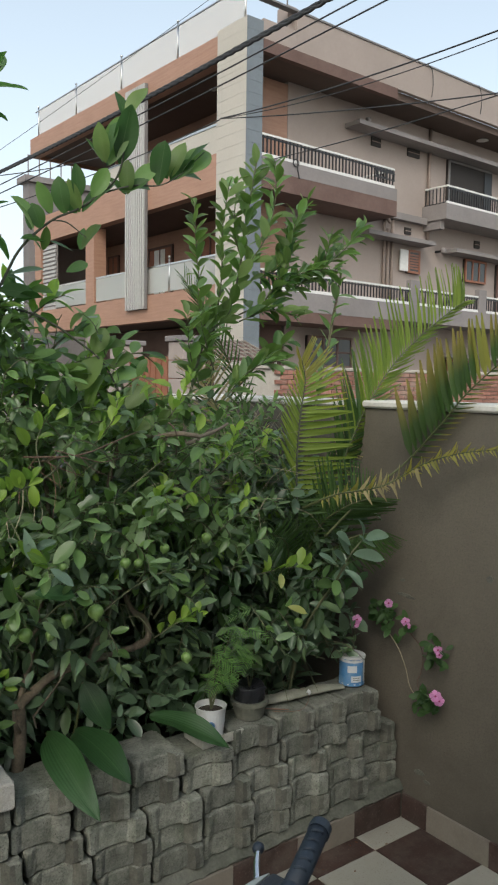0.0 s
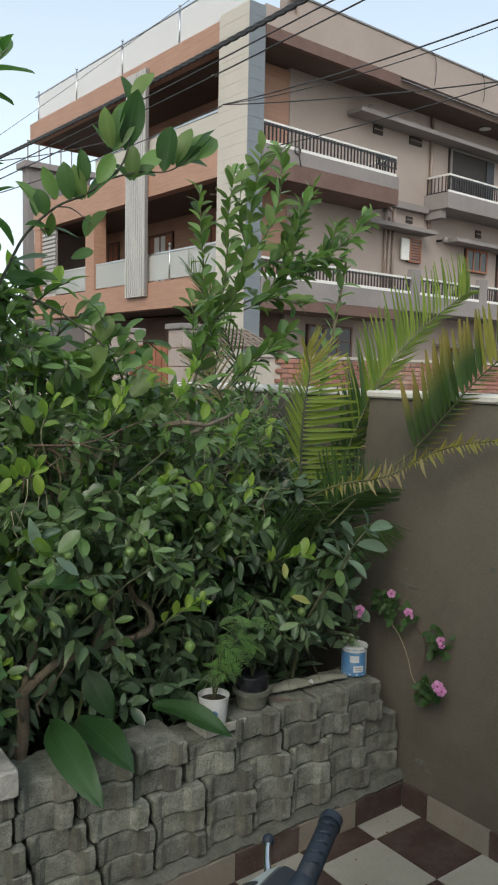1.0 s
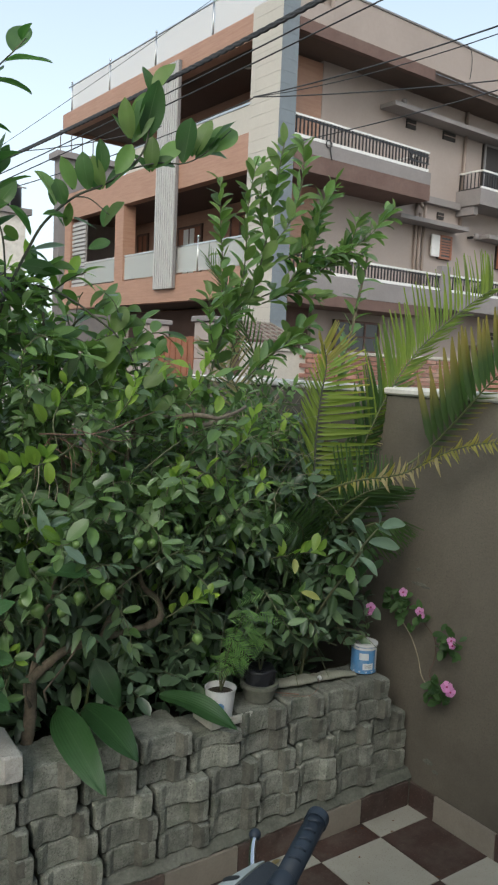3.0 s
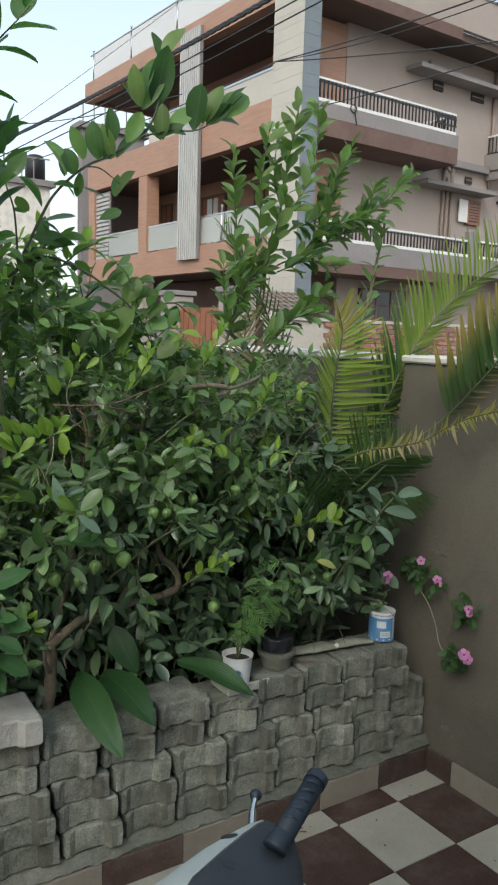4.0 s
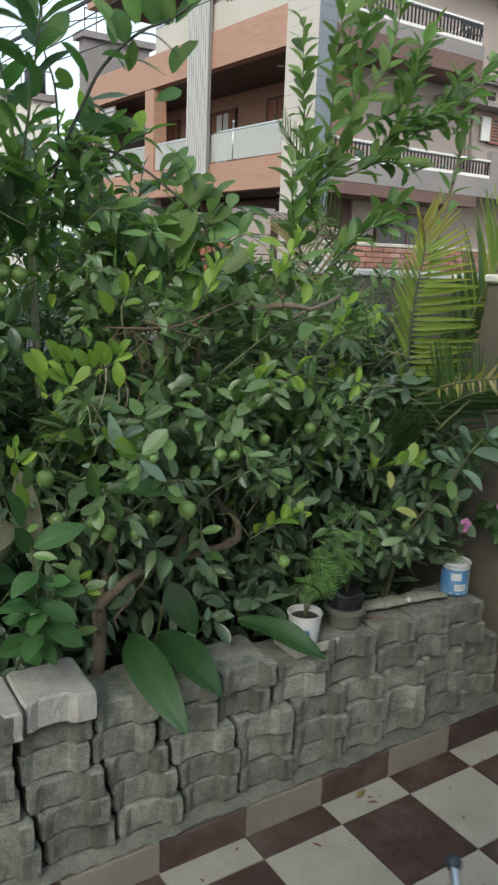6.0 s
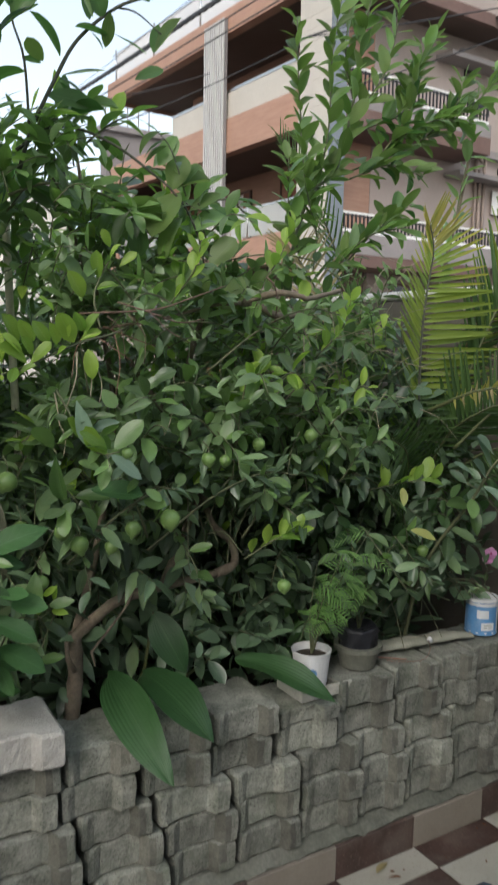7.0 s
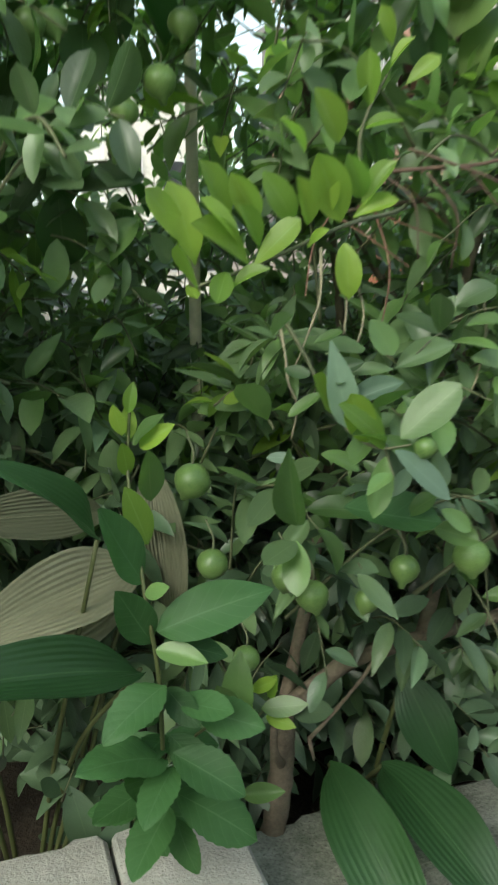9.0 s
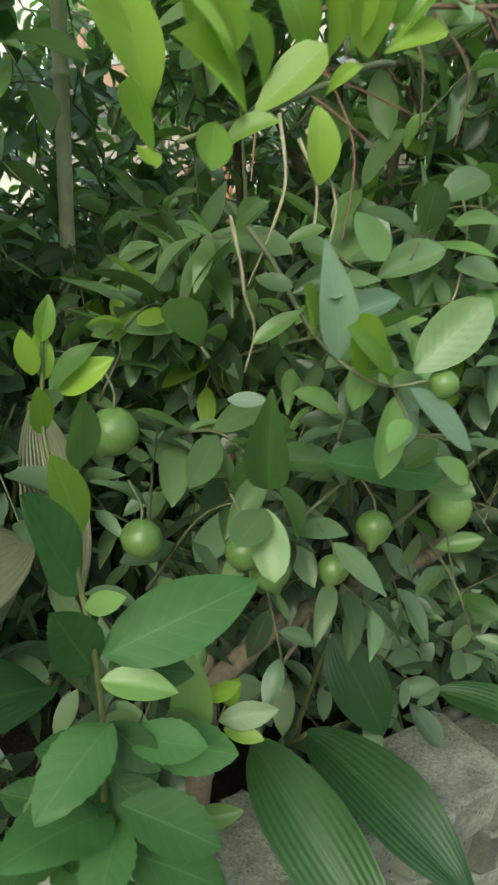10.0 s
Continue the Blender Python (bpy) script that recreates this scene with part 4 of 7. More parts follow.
def leaf_data(kind, mat_):
    if (kind, mat_.name) not in LEAF_DATA:
        tv, tf, tu = KINDS[kind]
        me = bpy.data.meshes.new("leaf")
        me.from_pydata(tv.tolist(), [], tf.tolist())
        me.uv_layers.new().data.foreach_set("uv", tu[tf.ravel()].ravel().astype(np.float32))
        me.materials.append(mat_)
        shade(me)
        LEAF_DATA[kind, mat_.name] = me
    return LEAF_DATA[kind, mat_.name]


UP = Vector((0, 0, 1))
TOWARD = Vector((-0.45, -0.85, 0.3)).normalized()     # the open side of the bed


def rvec(r):
    while True:
        v = Vector((r.uniform(-1, 1), r.uniform(-1, 1), r.uniform(-1, 1)))
        if 0.05 < v.length < 1:
            return v.normalized()


def twig(path, fol, stems, r, count, size, kinds, mats, start=0.15, spread=0.9, face=0.5, radius=0.0022, tip_mat=None, along=0.0, lift=0.0):
    """Leaves set spirally along a stem, the youngest at its tip."""
    pts = smooth_path(path, 5)
    tube(pts, radius, radius * 0.5, sides=5, bm=stems)
    n, turn = len(pts) - 1, r.uniform(0, 6.28)
    for i in range(count):
        t = start + (1 - start) * (i + 0.5) / count
        k = min(int(t * n), n - 1)
        p = pts[k].lerp(pts[k + 1], t * n - k)
        d = (pts[k + 1] - pts[k]).normalized()
        turn += 2.4
        side = d.orthogonal().normalized()
        out = (side * math.cos(turn) + d.cross(side) * math.sin(turn)).normalized()
        axis = (out * spread + d * (r.uniform(0.25, 0.8) + along) + rvec(r) * 0.25 + UP * lift).normalized()
        up = (d * 0.15 + UP * 0.85 + TOWARD * face * 0.55 + rvec(r) * 0.5).normalized()
        s = size * r.uniform(0.72, 1.15) * (0.75 if t > 0.9 else 1)
        m = tip_mat if tip_mat and t > 0.62 else r.choice(mats)
        fol.add(p + axis * size * 0.06, axis, up, s, r.choice(kinds), m)


def crown_top(x):
    """Height of the leafy skyline over the bed."""
    for (x0, z0), (x1, z1) in zip(SKY_LINE, SKY_LINE[1:]):
        if x <= x1:
            return z0 + (z1 - z0) * max(0, (x - x0) / (x1 - x0))
    return SKY_LINE[-1][1]


SKY_LINE = [(-0.6, 2.18), (1.0, 2.08), (1.34, 1.95), (1.66, 1.89), (1.87, 1.76), (2.03, 1.71), (2.26, 1.70), (2.5, 1.64), (2.75, 1.5)]


def HIGH_SIDE(x):
    """Skyline of the tall branches on the high side of the crown."""
    return 2.14 - 0.42 * max(0, x - 1.30) - 0.5 * max(0, x - 1.62)


def crown_front(x, z):
    """How far the uneven open side of the crown stands back, in clumps and hollows."""
    return 2.20 + 0.30 * noise.noise(Vector((x * 4.3, z * 4.3, 7))) + 0.12 * noise.noise(Vector((x * 11, z * 11, 3)))


# the lime tree
tree = tagged(empty("lime_tree", (1.36, 2.37, 0.36)), "dense lime tree with dark glossy leaves and green limes", "lime tree")


def limb(name_of, r0, r1, *pts):
    part(name_of, tube(smooth_path(pts, 8), r0, r1, sides=10, wobble=0.25), M_BARK, tree, smooth=True)


limb("trunk", 0.025, 0.017, (1.33, 2.37, 0.34), (1.365, 2.37, 0.50), (1.385, 2.37, 0.66), (1.39, 2.38, 0.79))
limb("limb", 0.015, 0.012, (1.385, 2.38, 0.775), (1.44, 2.365, 0.825), (1.50, 2.36, 0.862), (1.62, 2.36, 0.88), (1.79, 2.38, 0.885))
limb("limb", 0.012, 0.005, (1.39, 2.38, 0.78), (1.52, 2.55, 1.0), (1.62, 2.70, 1.35), (1.52, 2.65, 1.7), (1.32, 2.45, 2.02))
limb("limb", 0.013, 0.008, (1.79, 2.38, 0.885), (1.86, 2.4, 0.90), (1.86, 2.42, 0.96), (1.80, 2.45, 1.05), (1.78, 2.55, 1.4), (1.95, 2.65, 1.75))
limb("limb", 0.003, 0.006, (1.43, 2.40, 1.54), (1.60, 2.36, 1.57), (1.74, 2.33, 1.61), (1.82, 2.32, 1.62))
limb("limb", 0.012, 0.006, (1.80, 2.36, 1.625), (1.86, 2.32, 1.62), (1.93, 2.31, 1.59), (2.02, 2.34, 1.60), (2.12, 2.4, 1.63))
limb("limb", 0.012, 0.008, (1.62, 2.36, 0.88), (1.85, 2.55, 1.1), (2.1, 2.6, 1.4), (2.17, 2.65, 1.75))
limb("limb", 0.012, 0.005, (1.15, 2.75, 0.34), (1.05, 2.75, 1.0), (0.92, 2.75, 1.5), (0.85, 2.7, 2.1))
limb("limb", 0.009, 0.004, (1.78, 2.5, 1.2), (1.55, 2.6, 1.6), (1.5, 2.65, 2.0))
limb("limb", 0.008, 0.006, (1.38, 2.36, 0.70), (1.355, 2.33, 0.745), (1.35, 2.325, 0.79))
limb("limb", 0.0035, 0.003, (1.42, 2.345, 0.745), (1.44, 2.335, 0.775), (1.50, 2.33, 0.845), (1.53, 2.34, 0.88))
limb("limb", 0.0035, 0.002, (1.42, 2.345, 0.745), (1.425, 2.34, 0.72), (1.43, 2.345, 0.705))

P = random.Random(42)
crown, near, stems = Foliage(), Foliage(), bmesh.new()
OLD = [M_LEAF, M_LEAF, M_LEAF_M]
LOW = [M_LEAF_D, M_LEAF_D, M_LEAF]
count = 0
while count < 3700:
    x, y, z = P.uniform(-0.5, 2.68), P.uniform(2.14, 3.75), P.uniform(0.68, 2.25)
    top = crown_top(x) - 0.25 * max(0, (2.35 - y) / 0.25) + 0.10 * noise.noise(Vector((x * 5, y * 5, 2)))
    if z > top or (y < 2.35 and z < 0.92 and x < 2.15 and P.random() < 0.8) or (y < 2.3 and z < 0.78 and x < 2.2):
        continue
    hole = noise.noise(Vector((x * 3.1, y * 3.1, z * 3.1)))
    if hole < -0.36 and y < 2.6 and z < 1.2:
        continue
    if x < 1.32 + 0.38 * (y - 2.4) and y > 2.5 and z > 1.30 and P.random() < 0.12:
        continue
    if z > 1.35 and P.random() < (0.62 if y > 2.75 else 0.28):
        continue
    if y < crown_front(x, z):
        continue
    if x - (y - 2.39) * 0.83 > 2.35 + 0.09 * noise.noise(Vector((z * 6, y * 6, 4))) and z > 1.14 + 0.1 * noise.noise(Vector((x * 7, y * 5, 1))) and y < 2.6:
        continue
    if x < 1.3 and y < 2.3 and z < 1.5:
        continue
    if x < 1.18 and z < 0.88 and y < 2.7:
        continue
    if x < 1.22 and y < 2.46 and 0.82 < z < 1.34:
        continue
    if 1.22 < x < 1.92 and y < 2.38 and z < 0.98:
        continue
    if y < 2.76 and 1.2 < z < 1.82 and abs(x - 0.95 - 0.38 * (y - 1.7)) < 0.13:
        continue
    if 1.90 < x < 2.22 and y < 2.36 and z < 1.08:
        continue
    if 1.1 < x < 1.5 and y < 2.34 and 1.38 < z < 1.75:
        continue
    if 1.38 < x < 2.0 and y < 2.26 and z > 1.50:
        continue
    p = Vector((x, y, z))
    d = (TOWARD * 0.5 + UP * P.uniform(-0.7, 0.6) + rvec(P) * 0.8).normalized()
    L = P.uniform(0.10, 0.22)
    q = p + d * L * 0.5 + Vector((0, 0, 0.02))
    e = p + d * L - UP * L * 0.12
    if e.y < 2.08 or (e.z < 0.80 and e.y < 2.36 and x < 2.2):
        continue
    high = z > top - 0.16
    # low twigs: the crown's shade is put in by the darker leaf copy
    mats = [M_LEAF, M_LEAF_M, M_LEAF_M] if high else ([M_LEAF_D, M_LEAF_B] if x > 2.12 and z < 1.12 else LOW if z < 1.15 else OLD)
    tip = M_LEAF_N if (high and P.random() < 0.24) or (z > 1.2 and P.random() < 0.06) else None
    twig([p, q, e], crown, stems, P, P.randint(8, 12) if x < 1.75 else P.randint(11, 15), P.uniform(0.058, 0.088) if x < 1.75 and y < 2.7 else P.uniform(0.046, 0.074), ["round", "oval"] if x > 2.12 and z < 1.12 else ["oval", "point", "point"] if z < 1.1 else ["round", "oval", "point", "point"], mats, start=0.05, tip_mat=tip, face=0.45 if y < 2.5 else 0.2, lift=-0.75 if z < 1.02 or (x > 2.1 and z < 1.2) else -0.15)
    count += 1
# long arching shoots with bare stems showing between the leaves
for i in range(130):
    x, y, z = P.uniform(0.3, 2.35), P.uniform(2.2, 2.55), P.uniform(0.98, 1.85)
    if z > crown_top(x) - 0.12 or abs(x - 0.95 - 0.38 * (y - 1.7)) < 0.16:
        continue
    g, L = P.uniform(0, 6.28), P.uniform(0.22, 0.42)
    way = Vector((math.cos(g), -0.35 + 0.3 * math.sin(g), P.uniform(-0.2, 0.8))).normalized()
    a = Vector((x, y, z))
    pts = [a, a + way * L * 0.4 + UP * 0.05, a + way * L * 0.75 + UP * 0.05, a + way * L]
    if min(q.y for q in pts) < 2.09 or max(q.z for q in pts) > crown_top(x) + 0.08 or max(q.x for q in pts) > 2.2:
        continue
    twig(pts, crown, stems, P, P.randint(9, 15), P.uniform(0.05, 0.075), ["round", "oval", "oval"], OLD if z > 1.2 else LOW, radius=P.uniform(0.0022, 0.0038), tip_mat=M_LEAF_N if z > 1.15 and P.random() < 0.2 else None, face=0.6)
# a gap in the foliage before the forked limb
def in_gap(q):
    """True in the open pocket of the crown in front of the limb."""
    return 1.70 < q.x + 0.53 * (2.4 - q.y) < 1.90 and 0.87 < q.z - 0.365 * (2.4 - q.y) < 1.07 and q.y < 2.42


crown.items = [f for f in crown.items if not in_gap(f[0])]
# leaves of the open side that can be told apart
for f in list(crown.items):
    if f[0].y < 2.24 and 0.9 < f[0].x < 2.0 and 0.8 < f[0].z < 1.75 and len(near.items) < 280:
        crown.items.remove(f)
        near.items.append((f[0], f[1], f[2], "fine" + f[3], f[4]))
shoots = Foliage()


def shoot(pts, n, size, mats, kinds=("round", "oval"), r=0.0035, tip=None, face=0.4, many=1.9, spread=0.75, along=0.25, lift=0.0):
    size *= 0.92 if pts[0][1] > 2.57 else 0.96
    twig(pts, shoots, stems, P, int(n * many), size, ["fine" + k for k in kinds], mats, start=0.06, radius=r, tip_mat=tip, face=face * 1.6, spread=spread, along=along, lift=lift)


def aimed(fol, a, b, kind, m, wide=1.0, loose=0.4):
    """One leaf from its foot to its tip, its face turned to the open side."""
    a, b = Vector(a), Vector(b)
    fol.add(a, b - a + UP * 0.12 * (b - a).length, TOWARD * 0.75 + UP * 0.45 + rvec(P) * loose, (b - a).length * wide, kind, m)


MID = [M_LEAF_M, M_LEAF_M, M_LEAF]
# long shoots that stand out against the sky
SKY_LEAVES = (
    (1.263, 2.341, 1.283, 2.440), (1.263, 2.341, 1.223, 2.402), (1.268, 2.351, 1.299, 2.406), (1.511, 2.321, 1.453, 2.398), (1.558, 2.323, 1.513, 2.421), (1.601, 2.335, 1.550, 2.417),
    (1.596, 2.376, 1.581, 2.476), (1.640, 2.386, 1.683, 2.474), (1.611, 2.338, 1.699, 2.449), (1.686, 2.501, 1.643, 2.608), (1.686, 2.501, 1.692, 2.628), (1.696, 2.495, 1.743, 2.665),
    (1.728, 2.501, 1.755, 2.678), (1.758, 2.410, 1.734, 2.506), (1.738, 2.413, 1.825, 2.445), (1.772, 2.438, 1.858, 2.517), (1.859, 2.449, 1.880, 2.584), (1.900, 2.480, 1.936, 2.602),
    (1.931, 2.491, 2.012, 2.621), (1.931, 2.498, 2.051, 2.585), (1.900, 2.473, 1.981, 2.533), (1.755, 2.650, 1.800, 2.765))
FORK_LEAVES = (
    (1.588, 2.210, 1.501, 2.222), (1.614, 2.222, 1.680, 2.289), (1.489, 2.226, 1.408, 2.227), (1.451, 2.264, 1.383, 2.348), (1.476, 2.268, 1.441, 2.329), (1.483, 2.204, 1.483, 2.272),
    (1.372, 2.163, 1.307, 2.238), (1.376, 2.121, 1.471, 2.136), (1.342, 2.072, 1.449, 2.060), (1.322, 1.989, 1.400, 1.928), (1.559, 2.145, 1.622, 2.169), (1.264, 2.225, 1.323, 2.308),
    (1.264, 2.242, 1.222, 2.276), (1.333, 2.145, 1.289, 2.173))
ARCH_LEAVES = (
    (1.630, 1.885, 1.653, 1.965), (1.649, 1.893, 1.727, 1.915), (1.683, 1.843, 1.756, 1.882), (1.694, 1.794, 1.772, 1.843), (1.654, 1.883, 1.569, 1.785), (1.665, 1.826, 1.586, 1.733),
    (1.741, 1.711, 1.804, 1.777), (1.676, 1.685, 1.624, 1.602), (1.785, 1.583, 1.822, 1.685), (1.875, 1.653, 1.898, 1.704), (1.698, 1.620, 1.705, 1.693), (1.596, 1.939, 1.637, 2.006),
    (1.549, 1.960, 1.573, 2.018), (1.592, 1.786, 1.534, 1.864), (1.408, 1.792, 1.417, 1.871), (1.545, 1.824, 1.462, 1.840))
for leaves, y0, slope, kinds in ((SKY_LEAVES, 2.40, 0.19, ("oval", "round", "oval")), (FORK_LEAVES, 2.40, 0.0, ("round", "plump", "oval")), (ARCH_LEAVES, 2.345, 0.0, ("plump", "plump", "round"))):
    for k, (x0, z0, x1, z1) in enumerate(leaves):
        y = y0 - slope * max(0, min(0.5, x0 - 1.56))
        m = M_LEAF_M if k % 4 == 3 else M_LEAF_T if leaves is ARCH_LEAVES or k % 4 == 1 else M_LEAF_B
        aimed(shoots, (x0, y, z0), (x1, y - 0.025, z1), "fine" + kinds[k % 3], m, 1.04, 0.55)
        if leaves is not ARCH_LEAVES and k % 2:
            dx, dz = (x1 - x0) * 0.8, (z1 - z0) * 0.8
            turn = 0.6 if k % 4 == 1 else -0.6
            aimed(shoots, (x0, y + 0.015, z0), (x0 + dx - turn * dz, y + 0.02, z0 + dz + turn * dx), "fineoval", M_LEAF_B, 0.85, 0.6)
for pts, r in (
        ([(1.28, 2.42, 1.90), (1.303, 2.4, 1.988), (1.361, 2.4, 2.112), (1.416, 2.4, 2.209), (1.512, 2.4, 2.30), (1.611, 2.389, 2.355), (1.717, 2.364, 2.456), (1.748, 2.357, 2.594), (1.761, 2.353, 2.686)], 0.0052),
        ([(1.659, 2.378, 2.398), (1.767, 2.353, 2.437), (1.859, 2.333, 2.449), (1.931, 2.318, 2.494), (2.013, 2.30, 2.577)], 0.0032),
        ([(1.512, 2.40, 2.30), (1.563, 2.40, 2.299), (1.622, 2.387, 2.258)], 0.0028),
        ([(1.303, 2.41, 1.99), (1.29, 2.40, 2.14), (1.264, 2.40, 2.225), (1.261, 2.40, 2.336)], 0.0034),
        ([(1.28, 2.44, 1.95), (1.36, 2.43, 2.01), (1.432, 2.42, 2.013), (1.51, 2.38, 1.975), (1.576, 2.35, 1.924), (1.626, 2.34, 1.888), (1.675, 2.34, 1.837), (1.713, 2.35, 1.773), (1.743, 2.38, 1.721)], 0.0045)):
    part("branch", tube(smooth_path(pts, 6), r, r * 0.5, sides=7, wobble=0.12), M_BRANCH, tree, smooth=True)
shoot([(1.16, 2.25, 1.95), (1.18, 2.2, 2.17), (1.20, 2.2, 2.33)], 9, 0.113, [M_LEAF_B], kinds=("plump", "round"), face=0.75, many=1.8)
shoot([(0.98, 2.3, 2.0), (1.08, 2.12, 2.38), (1.22, 2.02, 2.58)], 8, 0.12, [M_LEAF_B], kinds=("plump", "round"), face=0.75, many=1.8)
shoot([(0.95, 2.4, 1.95), (0.9, 2.36, 2.25), (0.98, 2.3, 2.45)], 10, 0.113, [M_LEAF_B], kinds=("plump", "round"), face=0.75, many=1.8)
shoot([(1.22, 2.48, 1.92), (1.20, 2.46, 2.06), (1.17, 2.44, 2.20)], 8, 0.10, [M_LEAF_B, M_LEAF_M], kinds=("round", "oval"), face=0.6, many=1.5)
shoot([(1.33, 2.47, 1.95), (1.40, 2.45, 2.04), (1.47, 2.44, 2.10)], 8, 0.09, [M_LEAF_B, M_LEAF_M], kinds=("round", "oval"), face=0.6, many=1.5)
shoot([(1.44, 2.47, 1.98), (1.52, 2.46, 2.05), (1.58, 2.46, 2.08)], 7, 0.075, [M_LEAF_M, M_LEAF_N], kinds=("round", "oval"), face=0.6, many=1.4)
DARK = [M_LEAF_T, M_LEAF_T, M_LEAF_B]
YOUNG = [M_LEAF_T, M_LEAF_T, M_LEAF_M]
shoot([(2.17, 2.65, 1.70), (2.26, 2.65, 1.98), (2.36, 2.65, 2.07), (2.42, 2.65, 2.26), (2.46, 2.65, 2.50), (2.50, 2.65, 2.70)], 36, 0.101, YOUNG, many=1.9, kinds=("oval", "oval", "round"), face=0.8, r=0.006, tip=None)
shoot([(2.27, 2.65, 1.98), (2.22, 2.65, 2.24), (2.20, 2.65, 2.50)], 18, 0.084, YOUNG, many=1.9, kinds=("oval", "oval", "round"), face=0.8)
shoot([(2.42, 2.65, 2.20), (2.64, 2.65, 2.30), (2.70, 2.65, 2.45), (2.78, 2.65, 2.59)], 22, 0.095, YOUNG, many=1.9, kinds=("oval", "oval", "round"), face=0.8)
shoot([(2.42, 2.65, 2.08), (2.71, 2.65, 2.21), (2.97, 2.65, 2.38), (3.13, 2.65, 2.53)], 34, 0.095, YOUNG, many=2.0, kinds=("oval", "round"))
shoot([(2.44, 2.66, 2.30), (2.40, 2.66, 2.42), (2.41, 2.66, 2.62)], 12, 0.084, YOUNG, many=1.9, kinds=("oval", "oval", "round"), face=0.8)
shoot([(2.60, 2.64, 2.20), (2.74, 2.60, 2.28), (2.93, 2.6, 2.30)], 16, 0.090, MID, kinds=("oval", "oval", "round"))
shoot([(2.86, 2.66, 1.70), (2.90, 2.65, 1.90), (2.94, 2.65, 2.11), (2.99, 2.65, 2.29)], 13, 0.095, MID, kinds=("oval", "oval", "round"))
shoot([(2.3, 2.6, 1.72), (2.42, 2.55, 1.86), (2.56, 2.5, 1.9)], 14, 0.095, MID, kinds=("oval", "oval", "round"))
shoot([(2.2, 2.6, 1.78), (2.12, 2.55, 1.92), (2.08, 2.5, 2.05)], 12, 0.088, YOUNG, many=1.9, kinds=("oval", "oval", "round"), face=0.8)
shoot([(2.30, 2.66, 2.0), (2.31, 2.62, 2.2), (2.30, 2.6, 2.40), (2.33, 2.6, 2.58)], 16, 0.09, YOUNG, many=2.0, kinds=("oval", "oval", "round"), face=0.8)
shoot([(2.43, 2.64, 2.25), (2.53, 2.62, 2.40), (2.58, 2.62, 2.58), (2.57, 2.62, 2.72)], 16, 0.09, YOUNG, many=2.0, kinds=("oval", "oval", "round"), face=0.8)
shoot([(2.55, 2.64, 2.15), (2.62, 2.6, 2.28), (2.66, 2.6, 2.42)], 12, 0.092, DARK, many=2.0, kinds=("oval", "round"))
shoot([(2.40, 2.62, 2.05), (2.52, 2.58, 2.10), (2.66, 2.56, 2.08)], 12, 0.092, DARK, many=2.0, kinds=("oval", "round"))
shoot([(2.70, 2.64, 2.2), (2.85, 2.62, 2.34), (2.90, 2.62, 2.46)], 12, 0.085, DARK, many=2.0, kinds=("oval", "round"))
shoot([(2.28, 2.62, 1.85), (2.20, 2.58, 2.0), (2.16, 2.56, 2.16)], 12, 0.085, YOUNG, many=2.0, kinds=("oval",))
shoot([(2.35, 2.6, 1.75), (2.48, 2.56, 1.90), (2.60, 2.54, 1.98)], 12, 0.09, DARK, many=2.0, kinds=("oval", "round"))
shoot([(1.05, 2.35, 1.9), (1.02, 2.22, 2.12), (1.06, 2.15, 2.3)], 9, 0.10, DARK, kinds=("oval", "oval", "round"))
# arching branches on the high side of the crown
for pts, n, s in (
        ([(1.25, 2.4, 1.84), (1.321, 2.35, 1.866), (1.426, 2.35, 1.862), (1.499, 2.35, 1.84), (1.584, 2.35, 1.772)], 13, 0.075),
        ([(1.5, 2.6, 1.8), (1.62, 2.55, 1.95), (1.72, 2.52, 1.97), (1.84, 2.5, 1.90)], 12, 0.085),
        ([(1.60, 2.5, 1.75), (1.74, 2.46, 1.86), (1.84, 2.44, 1.90), (1.90, 2.44, 1.87)], 10, 0.08)):
    shoot(pts, n, s * 1.14, [M_LEAF_M, M_LEAF_B, M_LEAF_M], kinds=("plump", "plump", "round"), r=0.0042, face=0.75, many=1.05, spread=0.95)
Q = random.Random(77)
for i in range(85):
    x, y = Q.uniform(0.9, 1.74), Q.uniform(2.42, 3.0)
    z = Q.uniform(1.78, HIGH_SIDE(x - 0.31 * (y - 2.45)))
    if x > 1.42 and Q.random() < 0.55:
        continue
    a = Vector((x, y, z - 0.08))
    d = (UP * Q.uniform(0.0, 0.8) + TOWARD * 0.3 + rvec(Q) * 0.8).normalized() * Q.uniform(0.10, 0.18)
    twig([a, a + d * 0.5, a + d], crown, stems, Q, Q.randint(6, 9), Q.uniform(0.06, 0.085), ["round", "oval", "oval"], [M_LEAF_M, M_LEAF_M, M_LEAF_M, M_LEAF_M, M_LEAF_N], start=0.05, tip_mat=M_LEAF_N if Q.random() < 0.15 else None, face=0.5)
# large hanging leaves on the high side, and the deep foliage behind them
for i in range(30):
    a = Vector((Q.uniform(0.92, 1.36), Q.uniform(2.46, 2.70), Q.uniform(1.58, 2.03)))
    if a.z > 1.84:
        a.y -= 0.12
    elif abs(a.x - 0.95 - 0.38 * (a.y - 1.7)) < 0.10:
        continue
    d = (UP * Q.uniform(-0.5, 0.5) + TOWARD * 0.3 + rvec(Q) * 0.8).normalized() * Q.uniform(0.10, 0.18)
    twig([a, a + d * 0.5, a + d], shoots, stems, Q, Q.randint(5, 7), Q.uniform(0.085, 0.112), ["fineplump", "fineround", "fineoval"], [M_LEAF_B, M_LEAF_M, M_LEAF], start=0.05, face=0.9, lift=-0.25)
